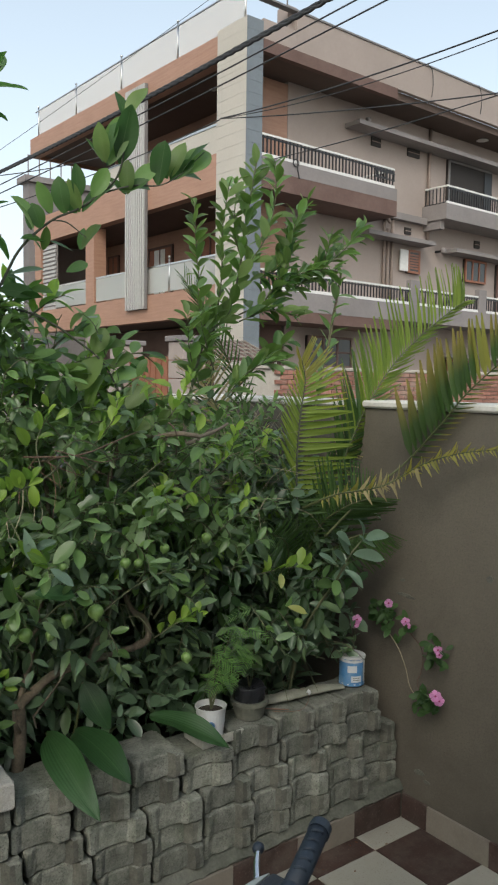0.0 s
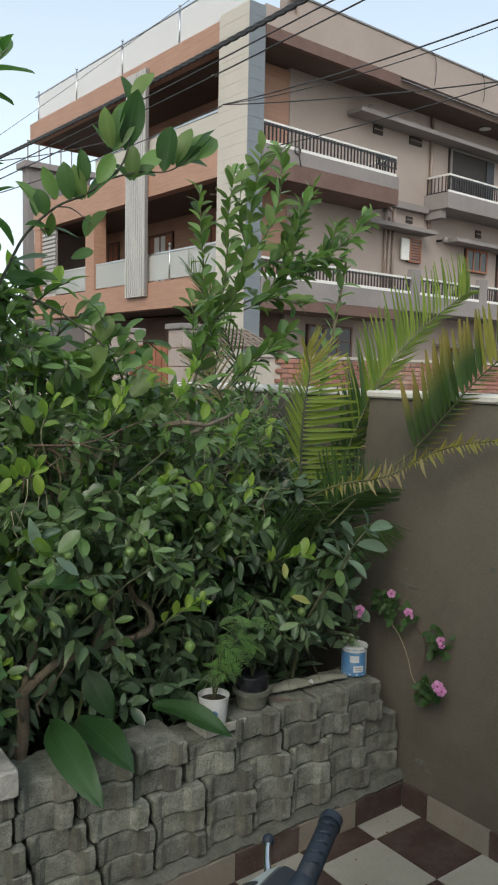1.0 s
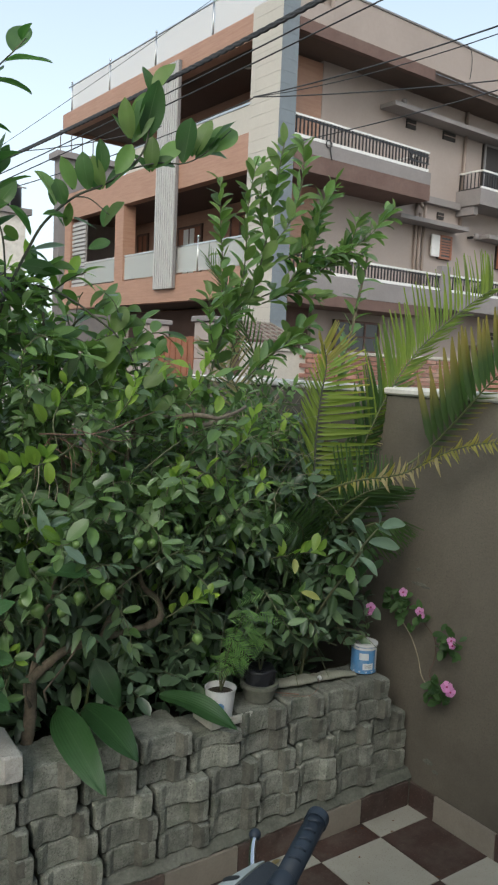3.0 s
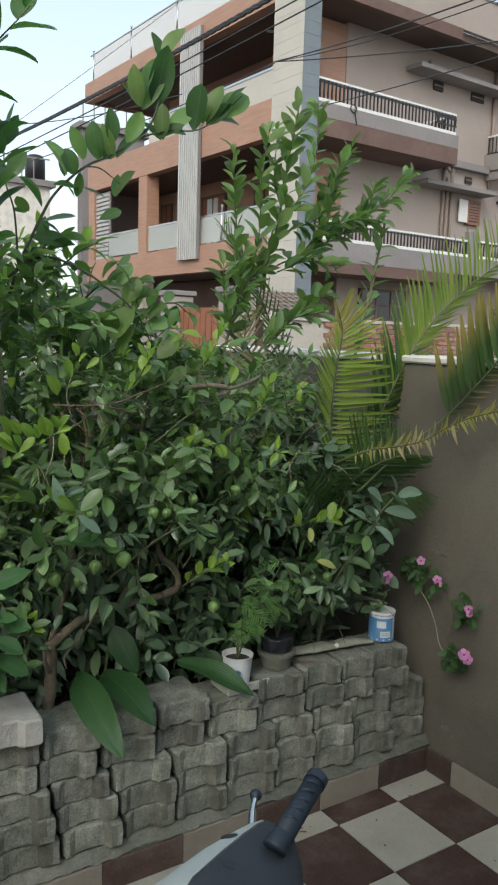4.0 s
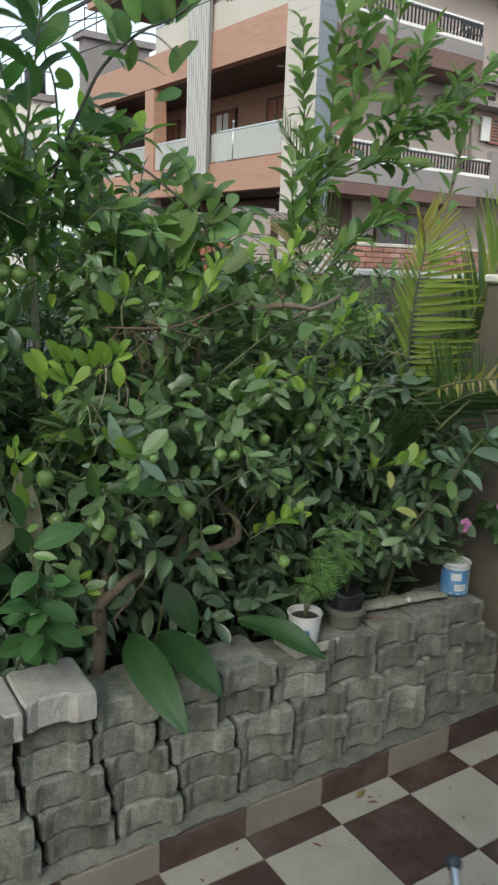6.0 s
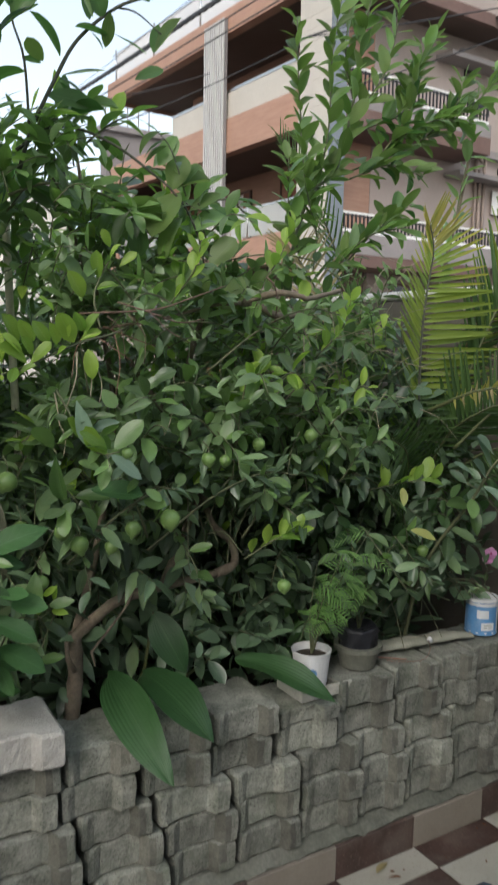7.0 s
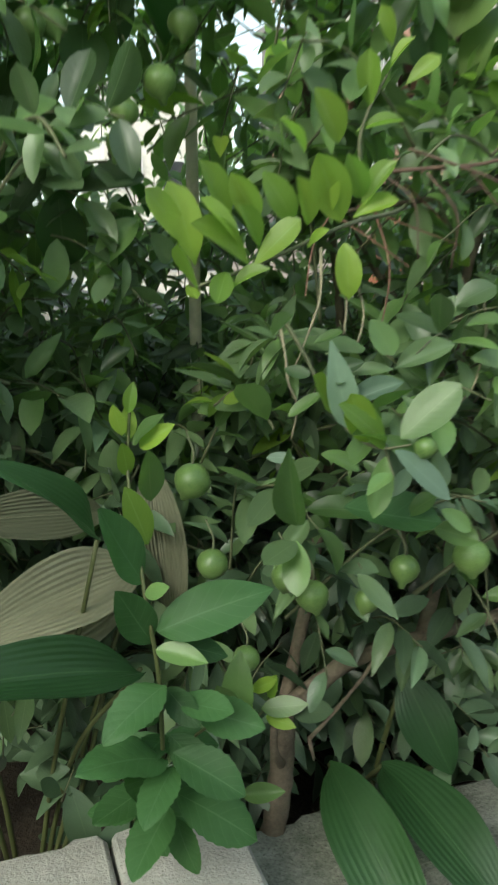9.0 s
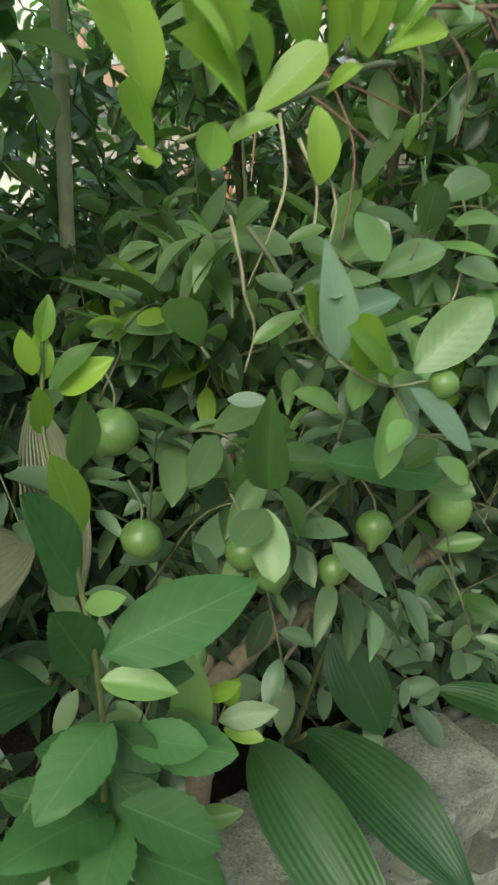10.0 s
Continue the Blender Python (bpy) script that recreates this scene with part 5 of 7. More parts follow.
for i in range(95):
    a = Vector((Q.uniform(0.75, 1.80), Q.uniform(2.85, 3.6), Q.uniform(0.95, 1.76)))
    d = (UP * Q.uniform(-0.6, 0.4) + TOWARD * 0.4 + rvec(Q) * 0.8).normalized() * Q.uniform(0.12, 0.2)
    twig([a, a + d * 0.5, a + d], crown, stems, Q, Q.randint(8, 11), Q.uniform(0.07, 0.10), ["round", "oval"], [M_LEAF_M, M_LEAF_M, M_LEAF], start=0.0, face=0.9, lift=-0.2)


def above_arch(q):
    """True over the arching branch, where the crown opens to the sky."""
    x, z = q.x - 0.55 * (q.y - 2.4), q.z - 0.36 * (q.y - 2.4)
    line = 2.0 - 0.35 * max(0, x - 1.43) - 0.55 * max(0, x - 1.55)
    return q.y > 2.37 and 1.42 < x < 1.95 and z > max(line, 1.78)


crown.items = [f for f in crown.items if not above_arch(f[0] + f[1].col[0] * f[2] * 0.5)]
# bare reddish twigs and a pale forked branch lying over the crown
for pts, r in (
        ([(1.36, 2.26, 1.575), (1.44, 2.17, 1.58), (1.511, 2.15, 1.589), (1.585, 2.15, 1.614), (1.68, 2.15, 1.648)], 0.0045),
        ([(1.42, 2.17, 1.60), (1.50, 2.14, 1.575), (1.56, 2.15, 1.56), (1.63, 2.16, 1.57)], 0.003),
        ([(1.44, 2.16, 1.575), (1.47, 2.14, 1.53), (1.475, 2.15, 1.47)], 0.0025),
        ([(1.49, 2.15, 1.58), (1.53, 2.14, 1.54), (1.60, 2.15, 1.51)], 0.0025),
        ([(1.40, 2.18, 1.57), (1.42, 2.15, 1.54), (1.43, 2.15, 1.48)], 0.0022),
        ([(1.789, 2.15, 1.674), (1.805, 2.14, 1.655), (1.822, 2.15, 1.62), (1.83, 2.17, 1.57)], 0.004)):
    part("dry_twig", tube(smooth_path(pts, 6), r * 0.62, r * 0.35, sides=7, wobble=0.35), M_RED_TWIG, tree, "reddish brown bare twig", smooth=True)
limb("limb", 0.009, 0.005, (1.79, 2.24, 1.62), (1.821, 2.15, 1.638), (1.874, 2.13, 1.632), (1.906, 2.14, 1.628), (1.993, 2.17, 1.646), (2.08, 2.24, 1.66))
limb("limb", 0.007, 0.004, (2.80, 2.66, 1.45), (2.874, 2.65, 1.821), (2.93, 2.65, 2.02), (2.967, 2.65, 2.20), (2.985, 2.65, 2.30))
# dry pale strands caught between the crown and the palm
strands = bmesh.new()
W = random.Random(5)
for i in range(150):
    a = Vector((W.uniform(1.85, 2.48), W.uniform(2.26, 2.62), W.uniform(1.30, 1.74)))
    d = Vector((W.uniform(-1, 1), W.uniform(-0.5, 0.3), W.uniform(-0.5, 0.6))).normalized() * W.uniform(0.08, 0.22)
    tube(smooth_path([a, a + d * 0.5 + Vector((0, 0, W.uniform(0, 0.03))), a + d], 4), W.uniform(0.0009, 0.0019), 0.0006, sides=4, bm=strands)
tagged(part("dry_grass", strands, M_STRAND, tree, "pale dry strands and bare twigs"), kind="stuff")
# bright young shoots
BRIGHT = [M_LEAF_N]
for pts, n, s in (
        ([(1.75, 2.3, 1.33), (1.80, 2.24, 1.40), (1.83, 2.22, 1.47)], 8, 0.055),
        ([(2.05, 2.3, 1.48), (2.10, 2.25, 1.56), (2.12, 2.24, 1.64)], 9, 0.055),
        ([(2.24, 2.28, 1.10), (2.31, 2.2, 1.13), (2.38, 2.16, 1.14)], 7, 0.065),
        ([(1.76, 2.18, 0.98), (1.82, 2.12, 1.04), (1.88, 2.10, 1.05)], 7, 0.065),
        ([(1.88, 2.3, 1.68), (1.90, 2.26, 1.74), (1.93, 2.24, 1.83)], 8, 0.05),
        ([(1.58, 2.25, 1.6), (1.62, 2.2, 1.68), (1.63, 2.18, 1.75)], 8, 0.05)):
    shoot(pts, n, s, BRIGHT, kinds=("oval", "round"), r=0.0025, many=1.3, along=0.1, lift=0.75, face=0.8)
# the long bright sprig
for pts in ([(1.50, 2.30, 1.55), (1.40, 2.16, 1.53), (1.30, 2.08, 1.51), (1.20, 2.06, 1.47), (1.14, 2.05, 1.45)], [(1.40, 2.22, 1.54), (1.39, 2.23, 1.62), (1.44, 2.25, 1.71)]):
    tube(smooth_path(pts, 6), 0.0028, 0.0016, sides=6, bm=stems)
for a, b in (((1.157, 2.12, 1.467), (1.134, 2.075, 1.535)), ((1.188, 2.12, 1.501), (1.16, 2.075, 1.559)), ((1.189, 2.055, 1.469), (1.134, 2.01, 1.499)),
             ((1.221, 2.12, 1.513), (1.187, 2.075, 1.546)), ((1.183, 2.055, 1.484), (1.147, 2.01, 1.524)), ((1.194, 2.055, 1.469), (1.23, 2.01, 1.507)),
             ((1.247, 2.055, 1.507), (1.23, 2.01, 1.543)), ((1.282, 2.055, 1.512), (1.241, 2.01, 1.564)), ((1.303, 2.055, 1.524), (1.323, 2.01, 1.566)),
             ((1.302, 2.055, 1.535), (1.277, 2.01, 1.564)), ((1.294, 2.055, 1.516), (1.329, 2.01, 1.531)), ((1.367, 2.24, 1.61), (1.329, 2.195, 1.658))):
    aimed(shoots, a, (b[0], a[1] - 0.02, b[2]), "fineround" if P.random() < 0.4 else "fineblunt", M_LEAF_N, 1.06, 0.3)
for a, b in (((1.389, 2.24, 1.624), (1.438, 2.195, 1.638)), ((1.406, 2.24, 1.653), (1.389, 2.195, 1.706)), ((1.43, 2.24, 1.698), (1.445, 2.195, 1.728)),
             ((1.16, 2.12, 1.445), (1.137, 2.075, 1.485)), ((1.167, 2.055, 1.463), (1.153, 2.01, 1.432)), ((1.174, 2.055, 1.448), (1.199, 2.01, 1.465)),
             ((1.431, 2.24, 1.723), (1.407, 2.195, 1.752)), ((1.153, 2.12, 1.483), (1.104, 2.075, 1.529)), ((1.296, 2.24, 1.601), (1.282, 2.195, 1.63)),
             ((1.241, 2.055, 1.571), (1.212, 2.01, 1.594)), ((1.148, 2.12, 1.448), (1.152, 2.075, 1.432)), ((1.453, 2.24, 1.683), (1.483, 2.195, 1.713))):
    aimed(shoots, a, (b[0], a[1] - 0.02, b[2]), "fineround" if P.random() < 0.4 else "fineblunt", M_LEAF_N, 1.06, 0.3)
for a, b in (((1.371, 2.22, 1.497), (1.373, 2.175, 1.44)), ((1.248, 2.055, 1.486), (1.257, 2.01, 1.501)), ((1.232, 2.055, 1.509), (1.201, 2.01, 1.541)),
             ((1.267, 2.055, 1.515), (1.254, 2.01, 1.553)), ((1.199, 2.055, 1.485), (1.176, 2.01, 1.516))):
    aimed(shoots, a, (b[0], a[1] - 0.02, b[2]), "fineround" if P.random() < 0.4 else "fineblunt", M_LEAF_N, 1.06, 0.3)
# hanging sprays at the open side
for pts, n, s, m in (
        ([(1.36, 2.2, 1.36), (1.36, 2.10, 1.30), (1.35, 2.04, 1.26)], 8, 0.072, MID),
        ([(1.70, 2.22, 1.30), (1.70, 2.13, 1.26), (1.69, 2.09, 1.22)], 8, 0.075, MID),
        ):
    shoot(pts, n, s, m, kinds=("oval", "point"), r=0.0017, many=1.3, spread=0.9, along=0)
for pts, n, s, m in (
        ([(1.86, 2.22, 1.12), (1.87, 2.14, 1.10), (1.89, 2.10, 1.06)], 9, 0.075, MID),
        ([(1.62, 2.3, 1.05), (1.63, 2.2, 0.98), (1.62, 2.14, 0.92)], 8, 0.070, OLD),
        ([(2.2, 2.25, 1.0), (2.22, 2.17, 0.92), (2.26, 2.12, 0.84)], 9, 0.070, OLD),
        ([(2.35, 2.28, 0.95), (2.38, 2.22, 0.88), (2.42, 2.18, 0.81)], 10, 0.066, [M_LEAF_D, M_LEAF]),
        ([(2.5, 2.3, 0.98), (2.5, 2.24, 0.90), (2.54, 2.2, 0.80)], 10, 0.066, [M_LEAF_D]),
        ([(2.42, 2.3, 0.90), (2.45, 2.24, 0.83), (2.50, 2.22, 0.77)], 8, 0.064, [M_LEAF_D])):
    shoot(pts, n, s, m, kinds=("oval", "point"), r=0.0025, many=1.2, spread=0.9, along=0)
LIMES = ((1.335, 2.185, 1.065, 0.022), (1.292, 2.17, 1.102, 0.020), (1.458, 2.172, 1.092, 0.020), (1.197, 2.255, 1.206, 0.024), (1.535, 2.14, 1.112, 0.025), (1.69, 2.16, 1.236, 0.016), (1.97, 2.2, 1.28, 0.019),
                   (1.393, 2.05, 1.285, 0.013), (1.25, 2.19, 0.99, 0.018), (1.22, 2.24, 1.10, 0.021), (1.405, 2.17, 1.056, 0.017),
                   (1.155, 2.42, 1.70, 0.021), (1.153, 2.43, 1.655, 0.020), (1.197, 2.42, 1.694, 0.023), (1.15, 2.44, 1.617, 0.021), (1.23, 2.43, 1.768, 0.021), (1.036, 2.42, 1.742, 0.021), (1.065, 2.44, 1.751, 0.021),
                   (1.65, 2.17, 1.24, 0.018), (1.87, 2.16, 0.90, 0.019), (2.36, 2.17, 0.93, 0.018), (1.79, 2.17, 1.27, 0.017))


def hides_fruit(f):
    m = f[0] + f[1].col[0] * f[2] * 0.5
    if m.y < 2.3 and m.z < 0.72 and 1.25 < m.x < 1.95:
        return True
    if m.x > 2.18 and m.z < (0.82 if m.x > 2.45 else 0.74) and m.y < 2.4:
        return True
    for x, y, z, r in LIMES:
        to = m - Vector((x, y, z))
        ahead = to.dot(TOWARD)
        if -0.005 < ahead < (0.30 if z > 1.5 else 0.16) and (to - TOWARD * ahead).length < (0.050 if z > 1.5 else 0.036):
            return True
    return False


for fol in (near, shoots, crown):
    fol.items = [f for f in fol.items if not hides_fruit(f)]
# the hanging leaves round the fruit
for a, b, kind, m in (((1.284, 2.13, 1.182), (1.248, 2.09, 1.262), "point", M_LEAF_M), ((1.328, 2.13, 1.207), (1.304, 2.09, 1.159), "oval", M_LEAF),
                      ((1.343, 2.13, 1.199), (1.431, 2.09, 1.169), "round", M_LEAF_S), ((1.466, 2.13, 1.163), (1.498, 2.09, 1.149), "round", M_LEAF_M),
                      ((1.284, 2.13, 1.163), (1.273, 2.10, 1.115), "round", M_LEAF_M), ((1.284, 2.13, 1.162), (1.237, 2.10, 1.150), "round", M_LEAF),
                      ((1.431, 2.13, 1.251), (1.476, 2.09, 1.207), "oval", M_LEAF_G), ((1.344, 2.13, 1.222), (1.390, 2.10, 1.215), "oval", M_LEAF_M),
                      ((1.366, 2.13, 1.113), (1.393, 2.09, 1.071), "point", M_LEAF), ((1.247, 2.13, 1.251), (1.190, 2.10, 1.240), "oval", M_LEAF_D),
                      ((1.223, 2.13, 1.216), (1.178, 2.10, 1.205), "oval", M_LEAF_D)):
    aimed(near, a, b, "fine" + kind, m, 1.1, 0.25)
# the spray of large leaves round the smallest fruit
SPRAY = (
    ((1.321, 2.130, 1.309), (1.280, 1.349), "blunt", M_LEAF_N), ((1.331, 2.110, 1.297), (1.301, 1.379), "point", M_LEAF_G), ((1.346, 2.140, 1.319), (1.400, 1.340), "oval", M_LEAF_G),
    ((1.340, 2.080, 1.287), (1.307, 1.336), "round", M_LEAF_N), ((1.357, 2.070, 1.282), (1.305, 1.330), "round", M_LEAF_N), ((1.368, 2.060, 1.294), (1.423, 1.346), "round", M_LEAF_M),
    ((1.356, 2.050, 1.284), (1.408, 1.232), "oval", M_LEAF_G), ((1.395, 2.080, 1.254), (1.369, 1.234), "oval", M_LEAF_G), ((1.385, 2.170, 1.411), (1.402, 1.373), "plump", M_LEAF_M),
    ((1.429, 2.180, 1.352), (1.494, 1.377), "oval", M_LEAF), ((1.323, 2.170, 1.341), (1.366, 1.360), "oval", M_LEAF), ((1.534, 2.190, 1.401), (1.583, 1.404), "oval", M_LEAF_M),
    ((1.520, 2.200, 1.424), (1.561, 1.451), "plump", M_LEAF), ((1.544, 2.190, 1.360), (1.596, 1.354), "round", M_LEAF))
SPRAY_BACK = (
    ((1.286, 2.170, 1.300), (1.322, 1.323), "point", M_LEAF_M), ((1.319, 2.180, 1.383), (1.345, 1.391), "oval", M_LEAF_M), ((1.263, 2.170, 1.392), (1.274, 1.414), "plump", M_LEAF_M),
    ((1.325, 2.160, 1.256), (1.365, 1.241), "oval", M_LEAF_M), ((1.423, 2.150, 1.322), (1.432, 1.304), "oval", M_LEAF_M), ((1.411, 2.100, 1.192), (1.426, 1.218), "plump", M_LEAF_M),
    ((1.455, 2.100, 1.195), (1.482, 1.173), "round", M_LEAF_M), ((1.269, 2.150, 1.358), (1.289, 1.351), "round", M_LEAF_M), ((1.256, 2.160, 1.256), (1.279, 1.255), "oval", M_LEAF_G),
    ((1.508, 2.220, 1.402), (1.535, 1.433), "plump", M_LEAF), ((1.396, 2.200, 1.375), (1.343, 1.374), "round", M_LEAF))


def before_spray(q):
    return 1.22 < q.x < 1.62 and q.y < 2.19 and 1.20 < q.z < 1.46


near.items = [f for f in near.items if not before_spray(f[0])]
crown.items = [f for f in crown.items if not before_spray(f[0] + f[1].col[0] * f[2] * 0.7)]
for a, (x, z), kind, m in SPRAY + SPRAY_BACK:
    aimed(near, a, (x, a[1] - 0.02, z), "fine" + kind, m, 1.08, 0.25)
tube(smooth_path([(1.305, 2.25, 1.41), (1.312, 2.19, 1.368), (1.323, 2.15, 1.322), (1.331, 2.11, 1.295), (1.346, 2.07, 1.283), (1.375, 2.05, 1.289)], 6), 0.0028, 0.0014, sides=6, bm=stems)
for pts in ([(1.36, 2.26, 1.49), (1.343, 2.22, 1.436), (1.327, 2.21, 1.397), (1.31, 2.22, 1.34)], [(1.385, 2.26, 1.47), (1.378, 2.22, 1.432), (1.372, 2.21, 1.39)], [(1.40, 2.27, 1.48), (1.402, 2.22, 1.42), (1.39, 2.21, 1.37)],
            [(1.59, 2.24, 1.44), (1.578, 2.21, 1.393), (1.562, 2.20, 1.33), (1.557, 2.22, 1.298)], [(1.30, 2.24, 1.40), (1.301, 2.22, 1.361), (1.301, 2.21, 1.334), (1.314, 2.21, 1.303), (1.313, 2.22, 1.261)]):
    part("dry_twig", tube(smooth_path(pts, 5), 0.0019, 0.0012, sides=6, wobble=0.4), M_STRAND, tree, "pale tan bare twig", smooth=True)
near.items += shoots.items[:]
near.pieces("leaf", tree)
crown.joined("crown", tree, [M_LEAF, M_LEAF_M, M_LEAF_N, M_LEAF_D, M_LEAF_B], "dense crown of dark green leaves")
tagged(part("twig", stems, M_TWIG, tree, smooth=True), kind="stuff")
for pts in ([(1.42, 2.36, 1.54), (1.46, 2.30, 1.50), (1.50, 2.28, 1.47)], [(1.46, 2.36, 1.55), (1.52, 2.3, 1.52), (1.58, 2.28, 1.50)], [(1.48, 2.36, 1.56), (1.47, 2.28, 1.47), (1.45, 2.26, 1.38)], [(1.44, 2.35, 1.57), (1.38, 2.32, 1.50), (1.36, 2.3, 1.43)], [(1.52, 2.34, 1.58), (1.58, 2.32, 1.53), (1.62, 2.32, 1.50)]):
    part("dead_twig", tube(smooth_path(pts, 5), 0.0017, 0.0009, sides=5), M_DEADTWIG, tree)


def lime(at, r, long=1.12):
    """A lime with nipple end and a little calyx on its stalk."""
    prof = [(0.003, -long), (0.16, -long * 0.98), (0.30, -0.93), (0.62, -0.72), (0.90, -0.32), (1.0, 0.05), (0.90, 0.42), (0.66, 0.72), (0.34, 0.91), (0.10, 0.97)]
    f = part("lime", lathe([(a * r, h * r) for a, h in prof], (0, 0, 0), 14), M_LIME, tree, smooth=True)
    tilt = Matrix.Rotation(P.uniform(-0.4, 0.4), 4, 'X') @ Matrix.Rotation(P.uniform(-0.4, 0.4), 4, 'Y')
    f.matrix_basis = Matrix.Translation(at) @ tilt
    part("stalk", tube(smooth_path([Vector(at) + Vector((0, 0, r * 0.9)), Vector(at) + Vector((0.004, 0.01, r * 1.5)), Vector(at) + Vector((0.0, 0.03, r * 2.4))], 4), 0.0014, sides=5), M_TWIG, f)


for x, y, z, r in LIMES:
    lime((x, y, z), r * 0.98, 1.32 if 1.455 < x < 1.46 or y > 2.4 else 1.18)

# bamboo pole in the bed
pole = tagged(empty("bamboo_pole", (1.38, 2.76, 0.36)), "dry bamboo pole standing upright among the leaves", "pole")
part("cane", tube(smooth_path([(1.385, 2.76, 0.30), (1.37, 2.76, 0.9), (1.35, 2.76, 1.4), (1.335, 2.76, 1.85)], 8), 0.0125, 0.0105, sides=12, wobble=0.06), M_POLE, pole, smooth=True)
for z in (0.62, 0.95, 1.26, 1.55):
    part("node", lathe([(0.012, -0.006), (0.0148, 0), (0.012, 0.006)], (1.378 - 0.036 * (z - 0.6), 2.76, z), 12), M_POLE, pole)

# a young citrus sapling in front, at the edge of the bed
sap = tagged(empty("citrus_sapling", (1.14, 2.19, 0.60)), "young citrus sapling with large veined green leaves", "sapling")
part("stem", tube(smooth_path([(1.17, 2.42, 0.36), (1.15, 2.39, 0.62), (1.135, 2.24, 0.76), (1.127, 2.12, 0.876), (1.121, 2.10, 0.933), (1.112, 2.085, 1.045), (1.10, 2.075, 1.115), (1.096, 2.085, 1.151), (1.094, 2.11, 1.203), (1.096, 2.155, 1.245), (1.099, 2.165, 1.293), (1.102, 2.17, 1.332)], 7), 0.0034, 0.0014, sides=8), M_RACHIS, sap, smooth=True)
part("stem", tube(smooth_path([(1.14, 2.30, 0.70), (1.177, 2.16, 0.918), (1.223, 2.14, 0.928), (1.252, 2.14, 0.944), (1.266, 2.14, 0.975)], 6), 0.0022, 0.0012, sides=7), M_RACHIS, sap, smooth=True)
S = Foliage()
SAP_KINDS = {"N": ("broad", M_LEAF_N), "M": ("broad", M_LEAF_M), "B": ("broad", M_LEAF_S), "W": ("wide", M_LEAF_S)}


def sap_leaf(a, b, k):
    aimed(S, a, b, SAP_KINDS[k][0], SAP_KINDS[k][1], 1.0, 0.35)


for a, b, k in (((1.099, 2.165, 1.313), (1.103, 2.16, 1.346), "N"), ((1.092, 2.165, 1.289), (1.078, 2.15, 1.323), "N"),
                ((1.103, 2.16, 1.279), (1.121, 2.14, 1.318), "M"), ((1.101, 2.165, 1.285), (1.098, 2.17, 1.322), "N"),
                ((1.11, 2.16, 1.276), (1.138, 2.13, 1.302), "N"), ((1.097, 2.16, 1.246), (1.087, 2.14, 1.284), "N"),
                ((1.118, 2.14, 1.222), (1.106, 2.12, 1.284), "M"), ((1.107, 2.11, 1.185), (1.08, 2.1, 1.249), "N"),
                ((1.097, 2.09, 1.152), (1.037, 2.07, 1.237), "B"), ((1.103, 2.08, 1.09), (1.056, 2.06, 1.161), "B"),
                ((1.096, 2.08, 1.143), (1.113, 2.05, 1.158), "M"), ((1.108, 2.075, 1.103), (1.209, 2.03, 1.15), "B")):
    sap_leaf(a, b, k)
for a, b, k in (((1.117, 2.085, 1.087), (1.178, 2.06, 1.066), "B"), ((1.106, 2.075, 1.083), (1.149, 2.04, 1.077), "M"),
                ((1.117, 2.08, 1.039), (1.049, 2.04, 1.019), "W"), ((1.124, 2.1, 1.023), (1.146, 2.06, 0.993), "W"),
                ((1.121, 2.09, 0.943), (1.035, 2.05, 0.991), "W"), ((1.129, 2.085, 0.937), (1.081, 2.03, 0.919), "W"),
                ((1.128, 2.085, 0.953), (1.189, 2.03, 0.921), "W"), ((1.133, 2.09, 0.899), (1.211, 2.04, 0.854), "W"),
                ((1.128, 2.1, 0.875), (1.072, 2.04, 0.846), "W"), ((1.139, 2.11, 0.85), (1.144, 2.07, 0.804), "W"),
                ((1.134, 2.09, 1.013), (1.184, 2.05, 1.001), "W"), ((1.161, 2.11, 0.985), (1.221, 2.06, 0.972), "W")):
    sap_leaf(a, b, k)
for a, b, k in (((1.126, 2.12, 0.977), (1.073, 2.1, 1.008), "W"), ((1.131, 2.11, 0.959), (1.162, 2.06, 0.925), "W"),
                ((1.129, 2.12, 0.953), (1.085, 2.08, 0.943), "W"), ((1.219, 2.13, 0.944), (1.21, 2.12, 1.027), "M"),
                ((1.213, 2.13, 0.951), (1.183, 2.11, 1.013), "M"), ((1.239, 2.14, 0.977), (1.267, 2.12, 0.994), "N"),
                ((1.248, 2.13, 0.957), (1.295, 2.1, 0.965), "M"), ((1.254, 2.13, 0.946), (1.279, 2.1, 0.94), "N"),
                ((1.261, 2.14, 0.963), (1.261, 2.12, 1.001), "N"), ((1.225, 2.13, 0.94), (1.226, 2.13, 0.988), "N"),
                ((1.234, 2.15, 0.829), (1.278, 2.12, 0.839), "M")):
    sap_leaf(a, b, k)
for k in range(10):
    h = 0.74 + 0.022 * k
    g = k * 2.4
    out = Vector((math.cos(g), math.sin(g) * 0.6 - 0.3, P.uniform(-0.6, 0.15)))
    S.add(Vector((1.13, 2.26 - 0.6 * (h - 0.74), h)), out, UP * 0.8 + TOWARD * 0.6 + rvec(P) * 0.3, P.uniform(0.07, 0.09), "wide", M_LEAF_S)
S.pieces("leaf", sap)


